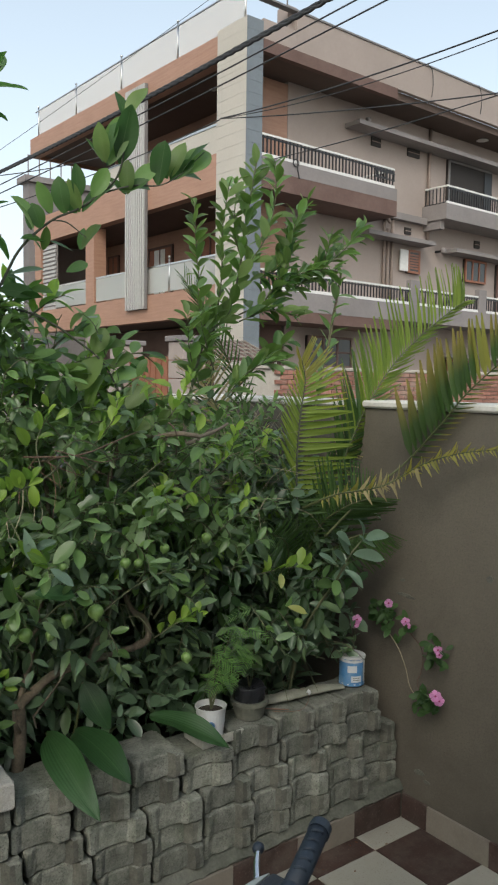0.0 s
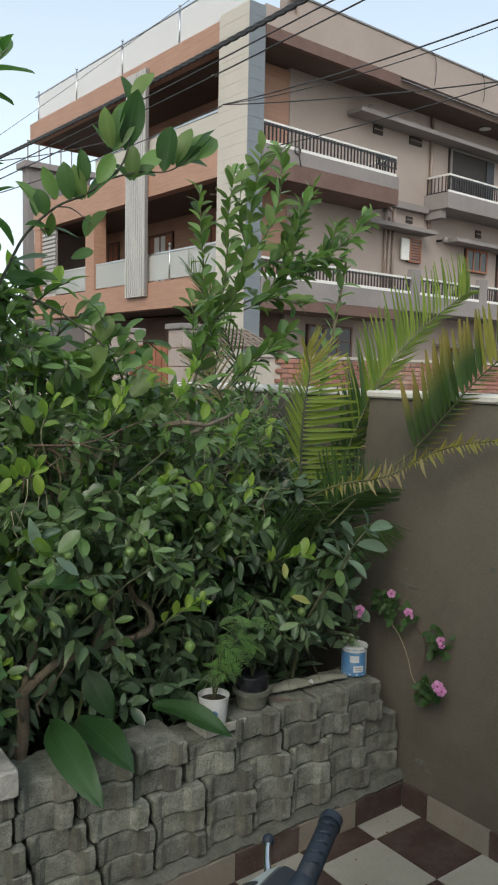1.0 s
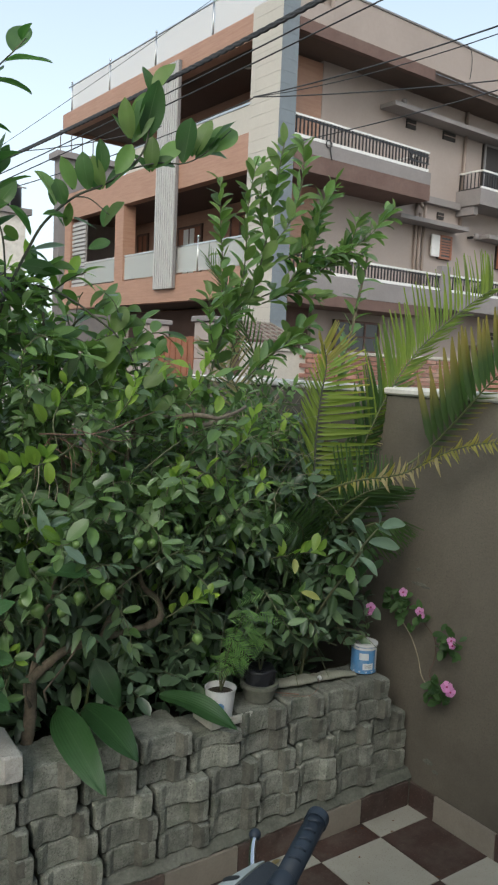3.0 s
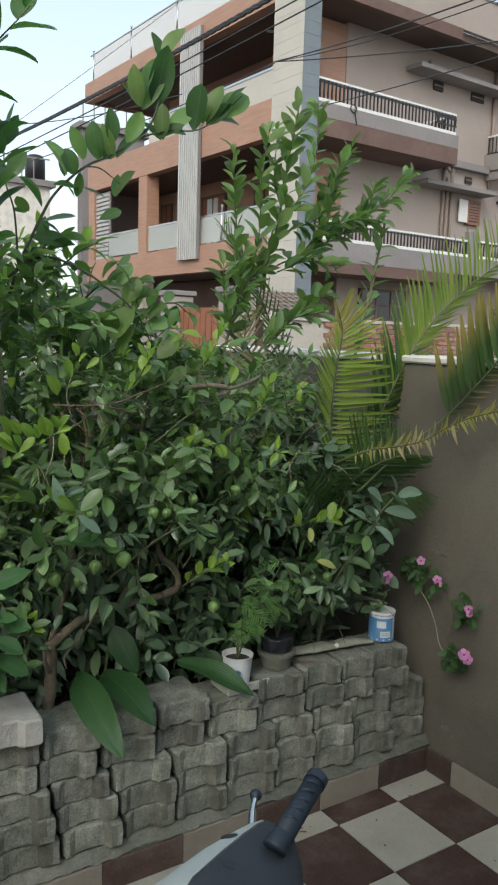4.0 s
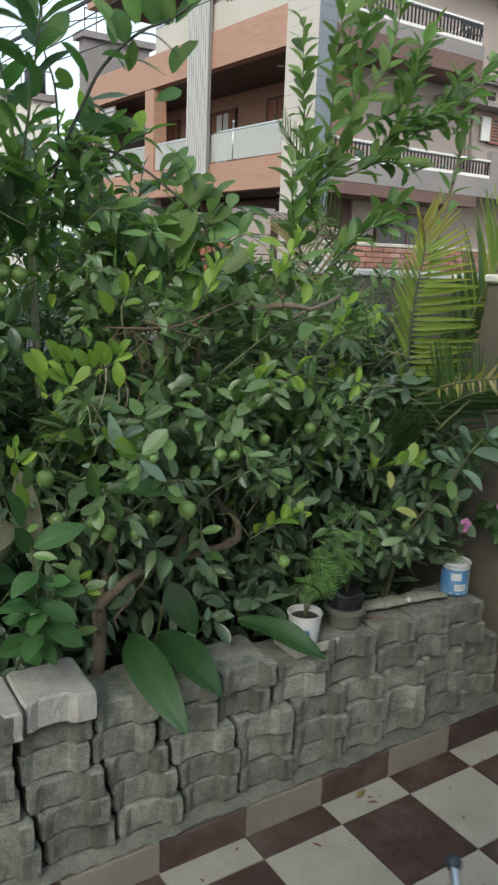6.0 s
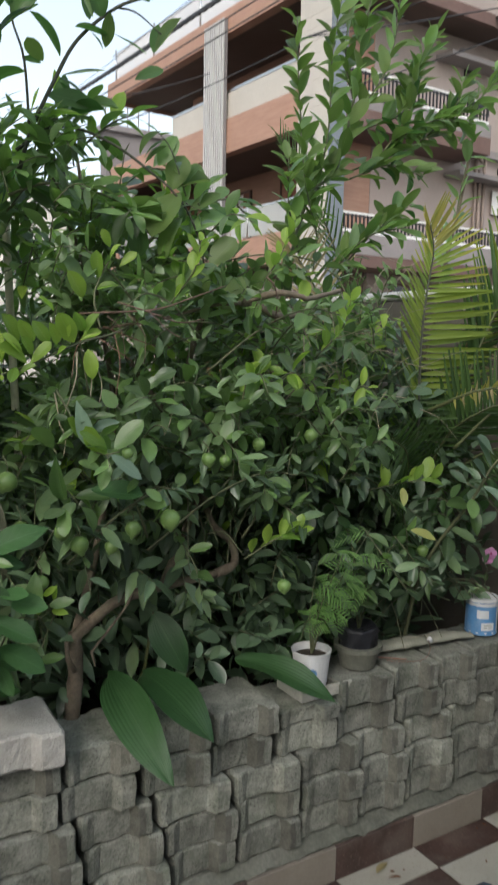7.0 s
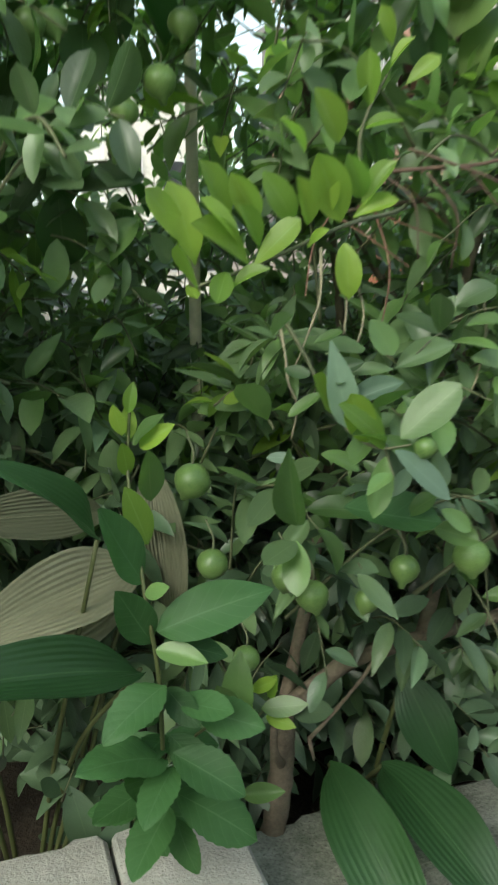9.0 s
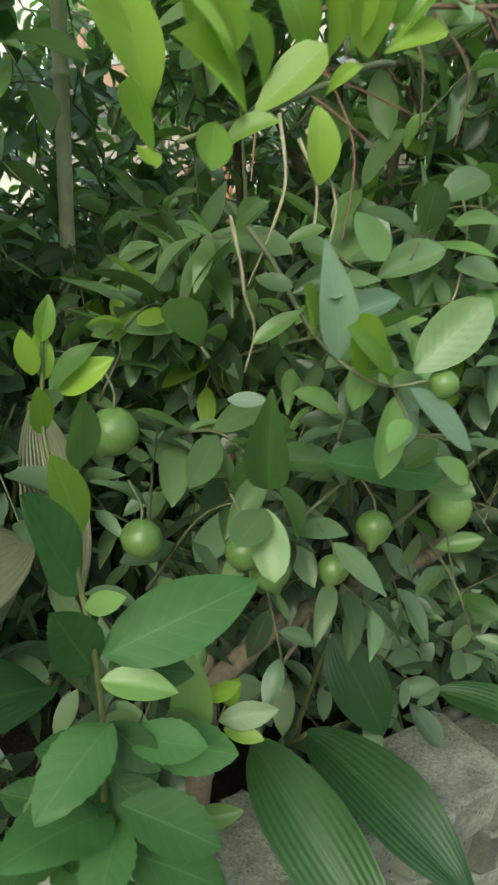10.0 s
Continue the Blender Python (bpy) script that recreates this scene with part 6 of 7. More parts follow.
# broad pleated leaves
def paddle(name_of, p0, p1, length, up, mat_, parent, wide=1.0):
    """A broad leaf arching from its foot to its tip."""
    a, c = Vector(p0), Vector(p1) - Vector(p0)
    length = length or c.length / 1.044
    c.normalize()
    z = (Vector(up) - c * Vector(up).dot(c)).normalized()
    x = c * 0.958 + z * 0.287
    ob = new("leaf", leaf_data("paddle", mat_))
    ob.matrix_basis = Matrix.Translation(a) @ leaf_turn(x, z).to_4x4() @ Matrix.Diagonal((length, length * wide, length, 1))
    hang(ob, parent)
    return ob


ging = tagged(empty("ginger_plant", (1.56, 2.42, 0.36)), "low plant with broad pleated leaves hanging over the blocks", "plant")
paddle("leaf", (1.478, 2.381, 0.662), (1.496, 2.05, 0.527), 0, (-0.45, -0.55, 0.75), M_CANNA, ging, 0.80)
paddle("leaf", (1.565, 2.36, 0.655), (1.607, 2.06, 0.600), 0, (-0.15, -0.5, 0.85), M_CANNA, ging, 0.95)
paddle("leaf", (1.60, 2.37, 0.81), (1.655, 2.29, 0.665), 0, (-0.25, -1, -0.1), M_CANNA, ging, 1.3)
paddle("leaf", (1.84, 2.35, 0.640), (2.005, 2.10, 0.585), 0, (0.0, -0.5, 0.85), M_CANNA, ging, 0.80)
for p in ((1.478, 2.381, 0.662), (1.565, 2.36, 0.655), (1.60, 2.37, 0.81), (1.79, 2.37, 0.655)):
    part("stalk", tube(smooth_path([(1.58, 2.44, 0.34), ((p[0] + 1.58) / 2, 2.43, 0.55), p], 5), 0.006, 0.004, sides=7), M_RACHIS, ging, smooth=True)
ging2 = tagged(empty("ginger_plant", (0.98, 2.5, 0.36)), "broad pleated leaves, some drying, among the shade", "plant")
paddle("leaf", (1.13, 2.24, 0.965), (0.90, 2.17, 1.02), 0.30, (0.1, -0.6, 0.8), M_CANNA, ging2, 0.62)
paddle("leaf", (1.08, 2.26, 1.14), (0.955, 2.17, 1.27), 0, (0.75, -0.5, 0.6), M_CANNA, ging2, 0.7)
paddle("leaf", (1.16, 2.38, 1.05), (0.97, 2.33, 1.01), 0.24, (0.0, -0.8, 0.8), M_CANNA_D, ging2, 1.1)
paddle("leaf", (1.15, 2.40, 1.01), (0.98, 2.36, 0.95), 0.22, (0.1, -0.8, 0.5), M_CANNA_D, ging2, 1.0)
paddle("leaf", (1.12, 2.42, 1.12), (0.96, 2.40, 1.13), 0.20, (0.2, -0.9, 0.5), M_CANNA_D, ging2, 0.9)
paddle("leaf", (1.19, 2.45, 1.18), (1.21, 2.42, 0.98), 0.26, (-0.2, -1, 0.2), M_CANNA_D, ging2, 0.7)
paddle("leaf", (0.92, 2.30, 0.9), (0.78, 2.15, 0.98), 0.30, (0.2, -0.6, 0.8), M_CANNA, ging2, 0.8)
paddle("leaf", (0.88, 2.35, 1.1), (0.72, 2.25, 1.22), 0.30, (0.2, -0.7, 0.7), M_CANNA, ging2, 0.8)
for p in ((1.13, 2.25, 0.965), (1.08, 2.26, 1.14), (1.16, 2.39, 1.05), (1.19, 2.46, 1.18), (0.92, 2.31, 0.9), (0.88, 2.36, 1.1)):
    part("stalk", tube(smooth_path([(1.0, 2.5, 0.34), ((p[0] + 1.0) / 2, 2.46, 0.7), p], 5), 0.005, 0.003, sides=7), M_RACHIS, ging2, smooth=True)

# dark filler shrubs low in the shade and along the front wall
shrub = tagged(empty("shade_shrub", (1.5, 3.2, 0.36)), "dark leafy shrubs filling the back of the bed", "shrub")
F2, st2 = Foliage(), bmesh.new()
for i in range(640):
    x, y, z = P.uniform(-0.6, 2.75), P.uniform(2.55, 3.8), P.uniform(0.42, 1.25)
    if i >= 330:
        x, y, z = P.uniform(2.0, 2.78), P.uniform(2.62, 3.0), P.uniform(0.9, 1.5)
    if i >= 480:
        x, y, z = P.uniform(1.05, 2.6), P.uniform(2.46, 2.65), P.uniform(0.42, 0.80)
    if i >= 570:
        x, y, z = P.uniform(2.42, 2.86), P.uniform(2.36, 2.62), P.uniform(0.76, 1.34)
    p = Vector((x, y, z))
    d = (TOWARD * 0.5 + rvec(P)).normalized()
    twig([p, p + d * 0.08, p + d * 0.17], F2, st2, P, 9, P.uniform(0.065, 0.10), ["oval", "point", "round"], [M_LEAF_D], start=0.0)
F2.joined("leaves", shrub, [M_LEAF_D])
tagged(part("twig", st2, M_TWIG, shrub), kind="stuff")


# ---- palm ----
palm = tagged(empty("areca_palm", (2.62, 2.52, 0.36)), "slender palm with yellowing feathered fronds leaning over the wall", "palm")
for x, y, r in ((2.62, 2.52, 0.022), (2.68, 2.58, 0.018), (2.56, 2.6, 0.016)):
    part("trunk", tube(smooth_path([(x, y, 0.30), (x, y - 0.01, 0.7), (x - 0.01, y - 0.03, 1.15)], 6), r, r * 0.7, sides=10, wobble=0.15), M_RACHIS, palm, smooth=True)


def frond(pts, n, length, mats, ways, start=0.12, follow=0.45, tip=0.5, kind="strap", wild=0.07, rise=0.0, stalk=M_RACHIS, full=0.55):
    """A feather leaf: stalk and two rows of straps, each row with its own way."""
    q = smooth_path(pts, 10)
    fr = part("frond", tube(q, 0.006, 0.0018, sides=6), stalk, palm, smooth=True)
    fol, m = Foliage(), len(q) - 1
    for i in range(n):
        t = start + (1 - start) * i / (n - 1)
        k = min(int(t * m), m - 1)
        p = q[k].lerp(q[k + 1], t * m - k)
        d = (q[k + 1] - q[k]).normalized()
        prof = min(1, full + 2.2 * (t - start)) * (1 - (1 - tip) * max(0, (t - 0.55) / 0.45))
        for w in ways:
            reach = w[3] if len(w) > 3 else 1.0
            w = Vector(w[:3]).normalized()
            ax = (w + d * (follow * (0.4 + t) + 4 * rise * max(0, t - 0.7)) + rvec(P) * wild).normalized()
            up = (d.cross(w) + rvec(P) * 0.3).normalized()
            mat_ = mats[max(0, min(len(mats) - 1, int(t * len(mats) + P.uniform(-0.5, 0.5))))]
            fol.add(p, ax, up if up.dot(TOWARD) > 0 else -up, length * reach * prof * P.uniform(1 - 1.7 * wild, 1 + wild), kind, mat_)
    fol.pieces("leaflet", fr)
    return fr


frond([(2.58, 2.5, 0.95), (2.528, 2.39, 1.231), (2.526, 2.39, 1.39), (2.527, 2.39, 1.55), (2.541, 2.39, 1.688), (2.561, 2.39, 1.814), (2.541, 2.39, 1.896)], 44, 0.23, [M_PALM, M_PALM, M_PALM_L, M_PALM_L, M_PALM_L, M_PALM_G, M_PALM_Y], ((0.80, -0.55, -0.12), (-0.42, 0.32, 0.80, 0.62)), follow=0.22, tip=0.5, start=0.16, rise=1.2, kind="blade", stalk=M_BRANCH)
frond([(2.66, 2.5, 1.2), (2.80, 2.45, 1.42), (2.867, 2.45, 1.54), (2.969, 2.45, 1.709), (3.105, 2.45, 1.87), (3.284, 2.45, 2.015), (3.515, 2.45, 2.158), (3.60, 2.45, 2.20)], 66, 0.30, [M_PALM, M_PALM_L, M_PALM_L], ((-0.20, 0.10, 1), (0.85, 0.1, 0.10, 0.75)), follow=0.22, tip=0.6)
frond([(2.60, 2.30, 1.20), (2.74, 2.20, 1.38), (2.86, 2.12, 1.50), (2.89, 1.986, 1.648), (2.895, 1.87, 1.771), (2.90, 1.74, 1.877), (2.90, 1.64, 1.94)], 26, 0.285, [M_PALM_T, M_PALM_T, M_PALM_T, M_PALM_T, M_PALM_Y], ((-0.24, 0.24, 1), (0.2, -0.75, -0.05, 0.28)), follow=0.16, start=0.36, wild=0.05, tip=0.5, kind="ribbon", full=0.95)
frond([(2.50, 2.32, 1.32), (2.55, 2.18, 1.387), (2.68, 2.07, 1.424), (2.80, 1.987, 1.505), (2.87, 1.87, 1.553), (2.91, 1.74, 1.575)], 46, 0.052, [M_PALM_Y, M_PALM_DRY, M_PALM_Y, M_PALM_Y], ((-0.45, -0.35, -0.55), (-0.1, -0.5, 0.55), (0.5, -0.4, 0.1, 0.8)), follow=0.4, kind="curl", wild=0.35)
frond([(2.62, 2.5, 0.95), (2.62, 2.36, 1.22), (2.66, 2.25, 1.32), (2.74, 2.18, 1.36)], 30, 0.22, [M_PALM, M_PALM], ((0.8, -0.5, -0.25), (-0.4, 0.3, 0.7)))
frond([(2.6, 2.6, 1.1), (2.5, 2.75, 1.5), (2.42, 2.85, 1.75), (2.36, 2.9, 1.86)], 28, 0.20, [M_PALM, M_PALM_DRY], ((0.7, -0.4, 0.5), (-0.7, 0.3, 0.4)))
frond([(2.62, 2.6, 1.1), (2.60, 2.85, 1.7), (2.50, 2.95, 2.05), (2.38, 3.0, 2.25)], 30, 0.15, [M_PALM, M_PALM], ((0.4, -0.2, 0.8), (-0.6, 0.3, 0.5)), follow=0.8)
frond([(2.68, 2.5, 1.15), (2.74, 2.5, 1.40), (2.84, 2.5, 1.52), (2.93, 2.5, 1.58)], 24, 0.17, [M_PALM, M_PALM_DRY], ((0.3, -0.3, 0.9), (0.7, -0.4, -0.5)))
frond([(2.58, 2.5, 0.9), (2.48, 2.38, 1.1), (2.40, 2.3, 1.2), (2.30, 2.26, 1.25)], 28, 0.18, [M_PALM, M_PALM], ((0.6, -0.5, 0.5), (-0.3, -0.2, -0.8)))
frond([(2.60, 2.5, 0.9), (2.66, 2.34, 1.12), (2.72, 2.24, 1.20), (2.80, 2.16, 1.22)], 26, 0.18, [M_PALM, M_PALM], ((0.6, -0.4, -0.8), (0.1, -0.2, -1)))

# pale-leaved shrub near the corner
pale = tagged(empty("pale_leaved_shrub", (2.5, 2.4, 0.36)), "shrub with pale grey-green long leaves near the wall", "shrub")
part("stem", tube(smooth_path([(2.50, 2.42, 0.34), (2.48, 2.3, 0.8), (2.50, 2.12, 1.08), (2.52, 2.08, 1.17), (2.58, 2.065, 1.235)], 8), 0.007, 0.0025, sides=8), M_TWIG, pale, smooth=True)
S = Foliage()
for p, tip, size, m in (
        ((2.518, 2.07, 1.219), (2.401, 2.05, 1.275), 0.115, M_LEAF_G), ((2.515, 2.07, 1.182), (2.437, 2.05, 1.267), 0.11, M_LEAF_G), ((2.59, 2.07, 1.224), (2.696, 2.05, 1.244), 0.115, M_LEAF_G),
        ((2.572, 2.07, 1.228), (2.626, 2.05, 1.211), 0.07, M_LEAF_G), ((2.532, 2.07, 1.18), (2.684, 2.05, 1.136), 0.14, M_LEAF_G), ((2.449, 2.07, 1.159), (2.337, 2.05, 1.215), 0.11, M_LEAF_G),
        ((2.494, 2.07, 1.154), (2.396, 2.05, 1.21), 0.105, M_LEAF_G), ((2.58, 2.07, 1.237), (2.567, 2.05, 1.30), 0.075, M_LEAF_G), ((2.608, 2.07, 1.215), (2.534, 2.05, 1.244), 0.08, M_LEAF_G),
        ((2.51, 2.09, 1.12), (2.55, 2.02, 1.08), 0.09, M_LEAF_G), ((2.50, 2.12, 1.08), (2.44, 2.06, 1.04), 0.09, M_LEAF_M),
        ((2.50, 2.14, 1.06), (2.38, 2.10, 1.09), 0.10, M_LEAF_M), ((2.50, 2.13, 1.06), (2.48, 2.05, 0.98), 0.09, M_LEAF_M), ((2.49, 2.2, 0.98), (2.56, 2.12, 0.92), 0.09, M_LEAF),
        ((2.49, 2.2, 0.95), (2.42, 2.13, 0.88), 0.09, M_LEAF), ((2.49, 2.22, 0.9), (2.54, 2.16, 0.82), 0.09, M_LEAF), ((2.32, 2.2, 0.99), (2.30, 2.14, 1.05), 0.07, M_LEAF_M),
        ((2.30, 2.16, 1.0), (2.36, 2.11, 0.985), 0.075, M_LEAF_Y), ((2.28, 2.18, 1.12), (2.25, 2.13, 1.08), 0.06, M_LEAF_Y)):
    a, b = Vector(p), Vector(tip)
    S.add(a, b - a, UP * 0.6 + TOWARD * 0.7 + rvec(P) * 0.3, size, "fineoval", m)
S.pieces("leaf", pale)


# ---- pots on the block wall ----
TOP5 = 0.149 + 5 * 0.0855 + 0.004
TOPP = 0.542
PY = 2.250      # middle of the white pot
wp = tagged(empty("white_pot", (2.03, PY, TOPP + 0.01)), "small white plastic pot with a feathery green plant", "plant pot")
part("pot", lathe([(0.043, 0), (0.0545, 0.112), (0.0565, 0.1125), (0.057, 0.118), (0.053, 0.118), (0.0515, 0.098), (0.01, 0.096)], (2.03, PY, TOPP + 0.010), 28), M_POT_W, wp, smooth=False)
bm = lathe([(0.009, 0.0), (0.013, 0.0), (0.013, 0.0008), (0.009, 0.0008), (0.009, 0.0)], (0, 0, 0), 20)
badge = part("printed_ring", bm, M_CAN_B, wp)
badge.matrix_basis = Matrix.Translation((2.03 - 0.0265, PY - 0.0435, TOPP + 0.075)) @ Vector((-0.52, -0.85, -0.1)).to_track_quat('Z', 'Y').to_matrix().to_4x4()
part("soil", lathe([(0.046, 0), (0.048, 0.006), (0.01, 0.012)], (2.03, PY, TOPP + 0.102), 20), M_SOIL, wp)
S = Foliage()
for i in range(5):
    a = i * 1.3 + 0.4
    tip = Vector((2.085 + 0.085 * math.cos(a), 2.19 + 0.05 * math.sin(a), 0.84 + 0.045 * i))
    b = Vector((2.03, PY, TOPP + 0.105))
    q = smooth_path([b, b.lerp(tip, 0.35) + Vector((-0.012, 0, 0.03)), tip], 6)
    part("stem", tube(q, 0.0026, 0.001, sides=5), M_TWIG, wp, smooth=True)
    for t in (0.5, 0.68, 0.84, 1.0):
        c = q[min(len(q) - 1, int(t * (len(q) - 1)))]
        g = P.uniform(0, 6.28)
        ax = (Vector((math.cos(g), math.sin(g) * 0.7 - 0.25, 0.1)) + rvec(P) * 0.25).normalized()
        nrm = (UP * 0.7 + TOWARD * 0.8 + rvec(P) * 0.3).normalized()
        sd = ax.cross(nrm).normalized()
        long = P.uniform(0.075, 0.11)
        for k in range(8):
            f = 0.15 + 0.85 * k / 7
            for side in (1, -1):
                S.add(c + ax * long * f - UP * 0.03 * f * f, sd * side + ax * 0.8 - UP * 0.2, nrm, 0.042 * (1.15 - 0.6 * f), "sawblade", M_FEATHER)
S.joined("feathery_leaves", wp, [M_FEATHER])
tray = tagged(empty("white_tray", (2.02, 2.22, TOPP)), "dirty white plastic tray under the pot", "tray")
bm = bmesh.new()
for d in ((1.965, 2.14, PY - 0.05, PY - 0.042, TOPP, TOPP + 0.032), (1.965, 2.14, PY + 0.067, PY + 0.075, TOPP, TOPP + 0.032), (1.965, 1.973, PY - 0.041, PY + 0.066, TOPP, TOPP + 0.032), (2.132, 2.14, PY - 0.041, PY + 0.066, TOPP, TOPP + 0.032), (1.974, 2.131, PY - 0.041, PY + 0.066, TOPP, TOPP + 0.008)):
    box(*d, bm=bm, bevel=0.002)
part("tray_body", bm, M_TRAY, tray)
dp = tagged(empty("dark_pot", (2.215, 2.27, TOP5)), "dark plastic grow bag in a grey clay pot base", "plant pot")
part("pot_base", lathe([(0.052, 0), (0.064, 0.05), (0.072, 0.052), (0.072, 0.066), (0.058, 0.066), (0.05, 0.03), (0.01, 0.028)], (2.215, 2.27, TOP5), 26), M_POT_G, dp)
bm = lathe([(0.048, 0.03), (0.054, 0.062), (0.051, 0.075), (0.057, 0.088), (0.053, 0.101), (0.059, 0.113), (0.053, 0.121), (0.046, 0.117), (0.02, 0.108)], (2.215, 2.27, TOP5), 30)
for v in bm.verts:
    v.co += Vector((noise.noise(v.co * 40), noise.noise(v.co * 40 + UP * 5), 0.6 * noise.noise(v.co * 55))) * 0.014
part("grow_bag", bm, M_POT_D, dp, smooth=True)
S = Foliage()
for i in range(7):
    a = i * 0.9
    tip = Vector((2.22 + 0.10 * math.cos(a), 2.25 + 0.06 * math.sin(a), P.uniform(0.86, 1.0)))
    b = Vector((2.215, 2.27, TOP5 + 0.10))
    st = bmesh.new()
    twig([b, b.lerp(tip, 0.5) + UP * 0.05, tip], S, st, P, 8, 0.075, ["fineoval", "finepoint"], [M_LEAF_D, M_LEAF_D, M_LEAF], lift=-0.4)
    part("stem", st, M_TWIG, dp, smooth=True)
S.pieces("leaf", dp)

# rolled cloth on the blocks
roll = tagged(empty("cloth_roll", (2.45, 2.29, TOP5)), "flattened roll of grey-green cloth tied with string", "cloth")
bm = tube(smooth_path([(2.29, 2.33, TOP5 + 0.018), (2.38, 2.31, TOP5 + 0.020), (2.52, 2.29, TOP5 + 0.019), (2.62, 2.275, TOP5 + 0.020), (2.68, 2.258, TOP5 + 0.016)], 8), 0.024, 0.020, sides=12, wobble=0.22)
for v in bm.verts:
    t = min(1, max(0, (v.co.x - 2.29) / 0.39))
    mid = 2.33 - 0.075 * t
    k = 0.6 + 0.5 * math.sin(math.pi * t) - 0.35 * math.exp(-((t - 0.56) / 0.06) ** 2)
    v.co.y = mid + (v.co.y - mid) * k * 1.5
    v.co.z = TOP5 + (v.co.z - TOP5) * k * 0.60 + 0.002
part("roll", bm, M_SACK, roll, smooth=True)
part("tie", tube(smooth_path([(2.50, 2.265, TOP5 + 0.004), (2.505, 2.272, TOP5 + 0.020), (2.51, 2.30, TOP5 + 0.025), (2.51, 2.325, TOP5 + 0.012)], 6), 0.0032, sides=6), M_SACK, roll, smooth=True)
knot = lathe([(0.001, -0.009), (0.007, -0.006), (0.010, 0.0), (0.006, 0.007), (0.001, 0.010)], (2.505, 2.268, TOP5 + 0.020), 10)
for v in knot.verts:
    v.co += Vector((noise.noise(v.co * 90), noise.noise(v.co * 90 + UP * 3), noise.noise(v.co * 90 + UP * 7))) * 0.005
part("knot", knot, M_POT_W, roll, "off-white cloth knot", smooth=True)
part("string", tube(smooth_path([(2.50, 2.27, TOP5 + 0.02), (2.46, 2.22, TOP5 + 0.012), (2.40, 2.19, TOP5 + 0.003), (2.34, 2.21, TOP5 + 0.003), (2.30, 2.24, TOP5 + 0.004)], 6), 0.0009, sides=5), M_DEADTWIG, roll)
part("stick", tube([Vector((2.26, 2.30, TOP5 + 0.005)), Vector((2.36, 2.215, TOP5 + 0.004))], 0.0022, sides=5), M_DEADTWIG, roll)


# blue can with periwinkle
def flower(at, normal, size, parent):
    f = Foliage()
    n = Vector(normal).normalized()
    a, b = n.orthogonal().normalized(), None
    b = n.cross(a)
    for k in range(5):
        g = 2 * math.pi * k / 5
        f.add(Vector(at), a * math.cos(g) + b * math.sin(g) + n * 0.12, n, size, "petal", M_PINK)
    fl = part("flower", lathe([(0.0035, 0), (0.004, 0.002), (0.001, 0.003)], (0, 0, 0), 8), M_PETALEYE, parent)
    fl.matrix_basis = Matrix.Translation(at) @ n.to_track_quat('Z', 'Y').to_matrix().to_4x4()
    f.pieces("petal", fl)


can = tagged(empty("blue_can", (2.752, 2.285, TOP5)), "blue and white paint can used as a pot for a periwinkle", "can")
CX, CY = 2.752, 2.285
part("can_body", lathe([(0.050, 0), (0.053, 0.003), (0.0515, 0.009), (0.0515, 0.107), (0.054, 0.111), (0.054, 0.119), (0.048, 0.119), (0.048, 0.104), (0.01, 0.102)], (CX, CY, TOP5), 32), M_CAN_B, can)


def band(a0, a1, z0, z1, r, mat_, name, parent):
    bm = bmesh.new()
    n = 12
    lo, hi = [], []
    for i in range(n + 1):
        a = a0 + (a1 - a0) * i / n
        lo.append(bm.verts.new((CX + r * math.cos(a), CY + r * math.sin(a), TOP5 + z0)))
        hi.append(bm.verts.new((CX + r * math.cos(a), CY + r * math.sin(a), TOP5 + z1)))
    for i in range(n):
        bm.faces.new((lo[i], lo[i + 1], hi[i + 1], hi[i]))
    part(name, bm, mat_, parent, smooth=True)


band(0, 6.2832, 0.098, 0.1105, 0.0535, M_POT_W, "white_band", can)
part("rim", lathe([(0.0535, 0.1108), (0.0552, 0.112), (0.0552, 0.1195), (0.0535, 0.121), (0.047, 0.121), (0.047, 0.1192)], (CX, CY, TOP5), 32), M_POT_W, can)
band(0, 6.2832, 0.003, 0.011, 0.0524, M_POT_W, "bottom_band", can)
band(3.6, 4.35, 0.058, 0.086, 0.0518, M_POT_W, "label_patch", can)
band(3.9, 4.75, 0.018, 0.044, 0.0518, M_POT_W, "label_patch", can)
for z in (0.026, 0.034):
    band(4.05, 4.6, z, z + 0.003, 0.0521, M_SACK, "label_bar", can)
band(5.0, 5.4, 0.015, 0.098, 0.0518, M_POT_W, "label_strip", can)
part("soil", lathe([(0.046, 0), (0.047, 0.004), (0.01, 0.006)], (CX, CY, TOP5 + 0.103), 20), M_SOIL, can)
S = Foliage()
for path, n, size in (([(CX, CY, TOP5 + 0.12), (CX, CY - 0.01, TOP5 + 0.18), (2.737, 2.255, 0.845)], 8, 0.038),
                      ([(CX, CY, TOP5 + 0.12), (CX - 0.04, CY - 0.02, TOP5 + 0.16), (CX - 0.08, CY - 0.04, TOP5 + 0.155)], 4, 0.042)):
    st = bmesh.new()
    twig(path, S, st, P, n, size, ["fineoval"], [M_LEAF_D, M_LEAF])
    part("stem", st, M_TWIG, can, smooth=True)
S.pieces("leaf", can)
flower((2.735, 2.245, 0.857), (-0.5, -0.8, 0.15), 0.021, can)
flower((2.728, 2.25, 0.838), (-0.7, -0.6, -0.1), 0.019, can)
flower((2.742, 2.255, 0.84), (-0.3, -0.9, -0.1), 0.017, can)

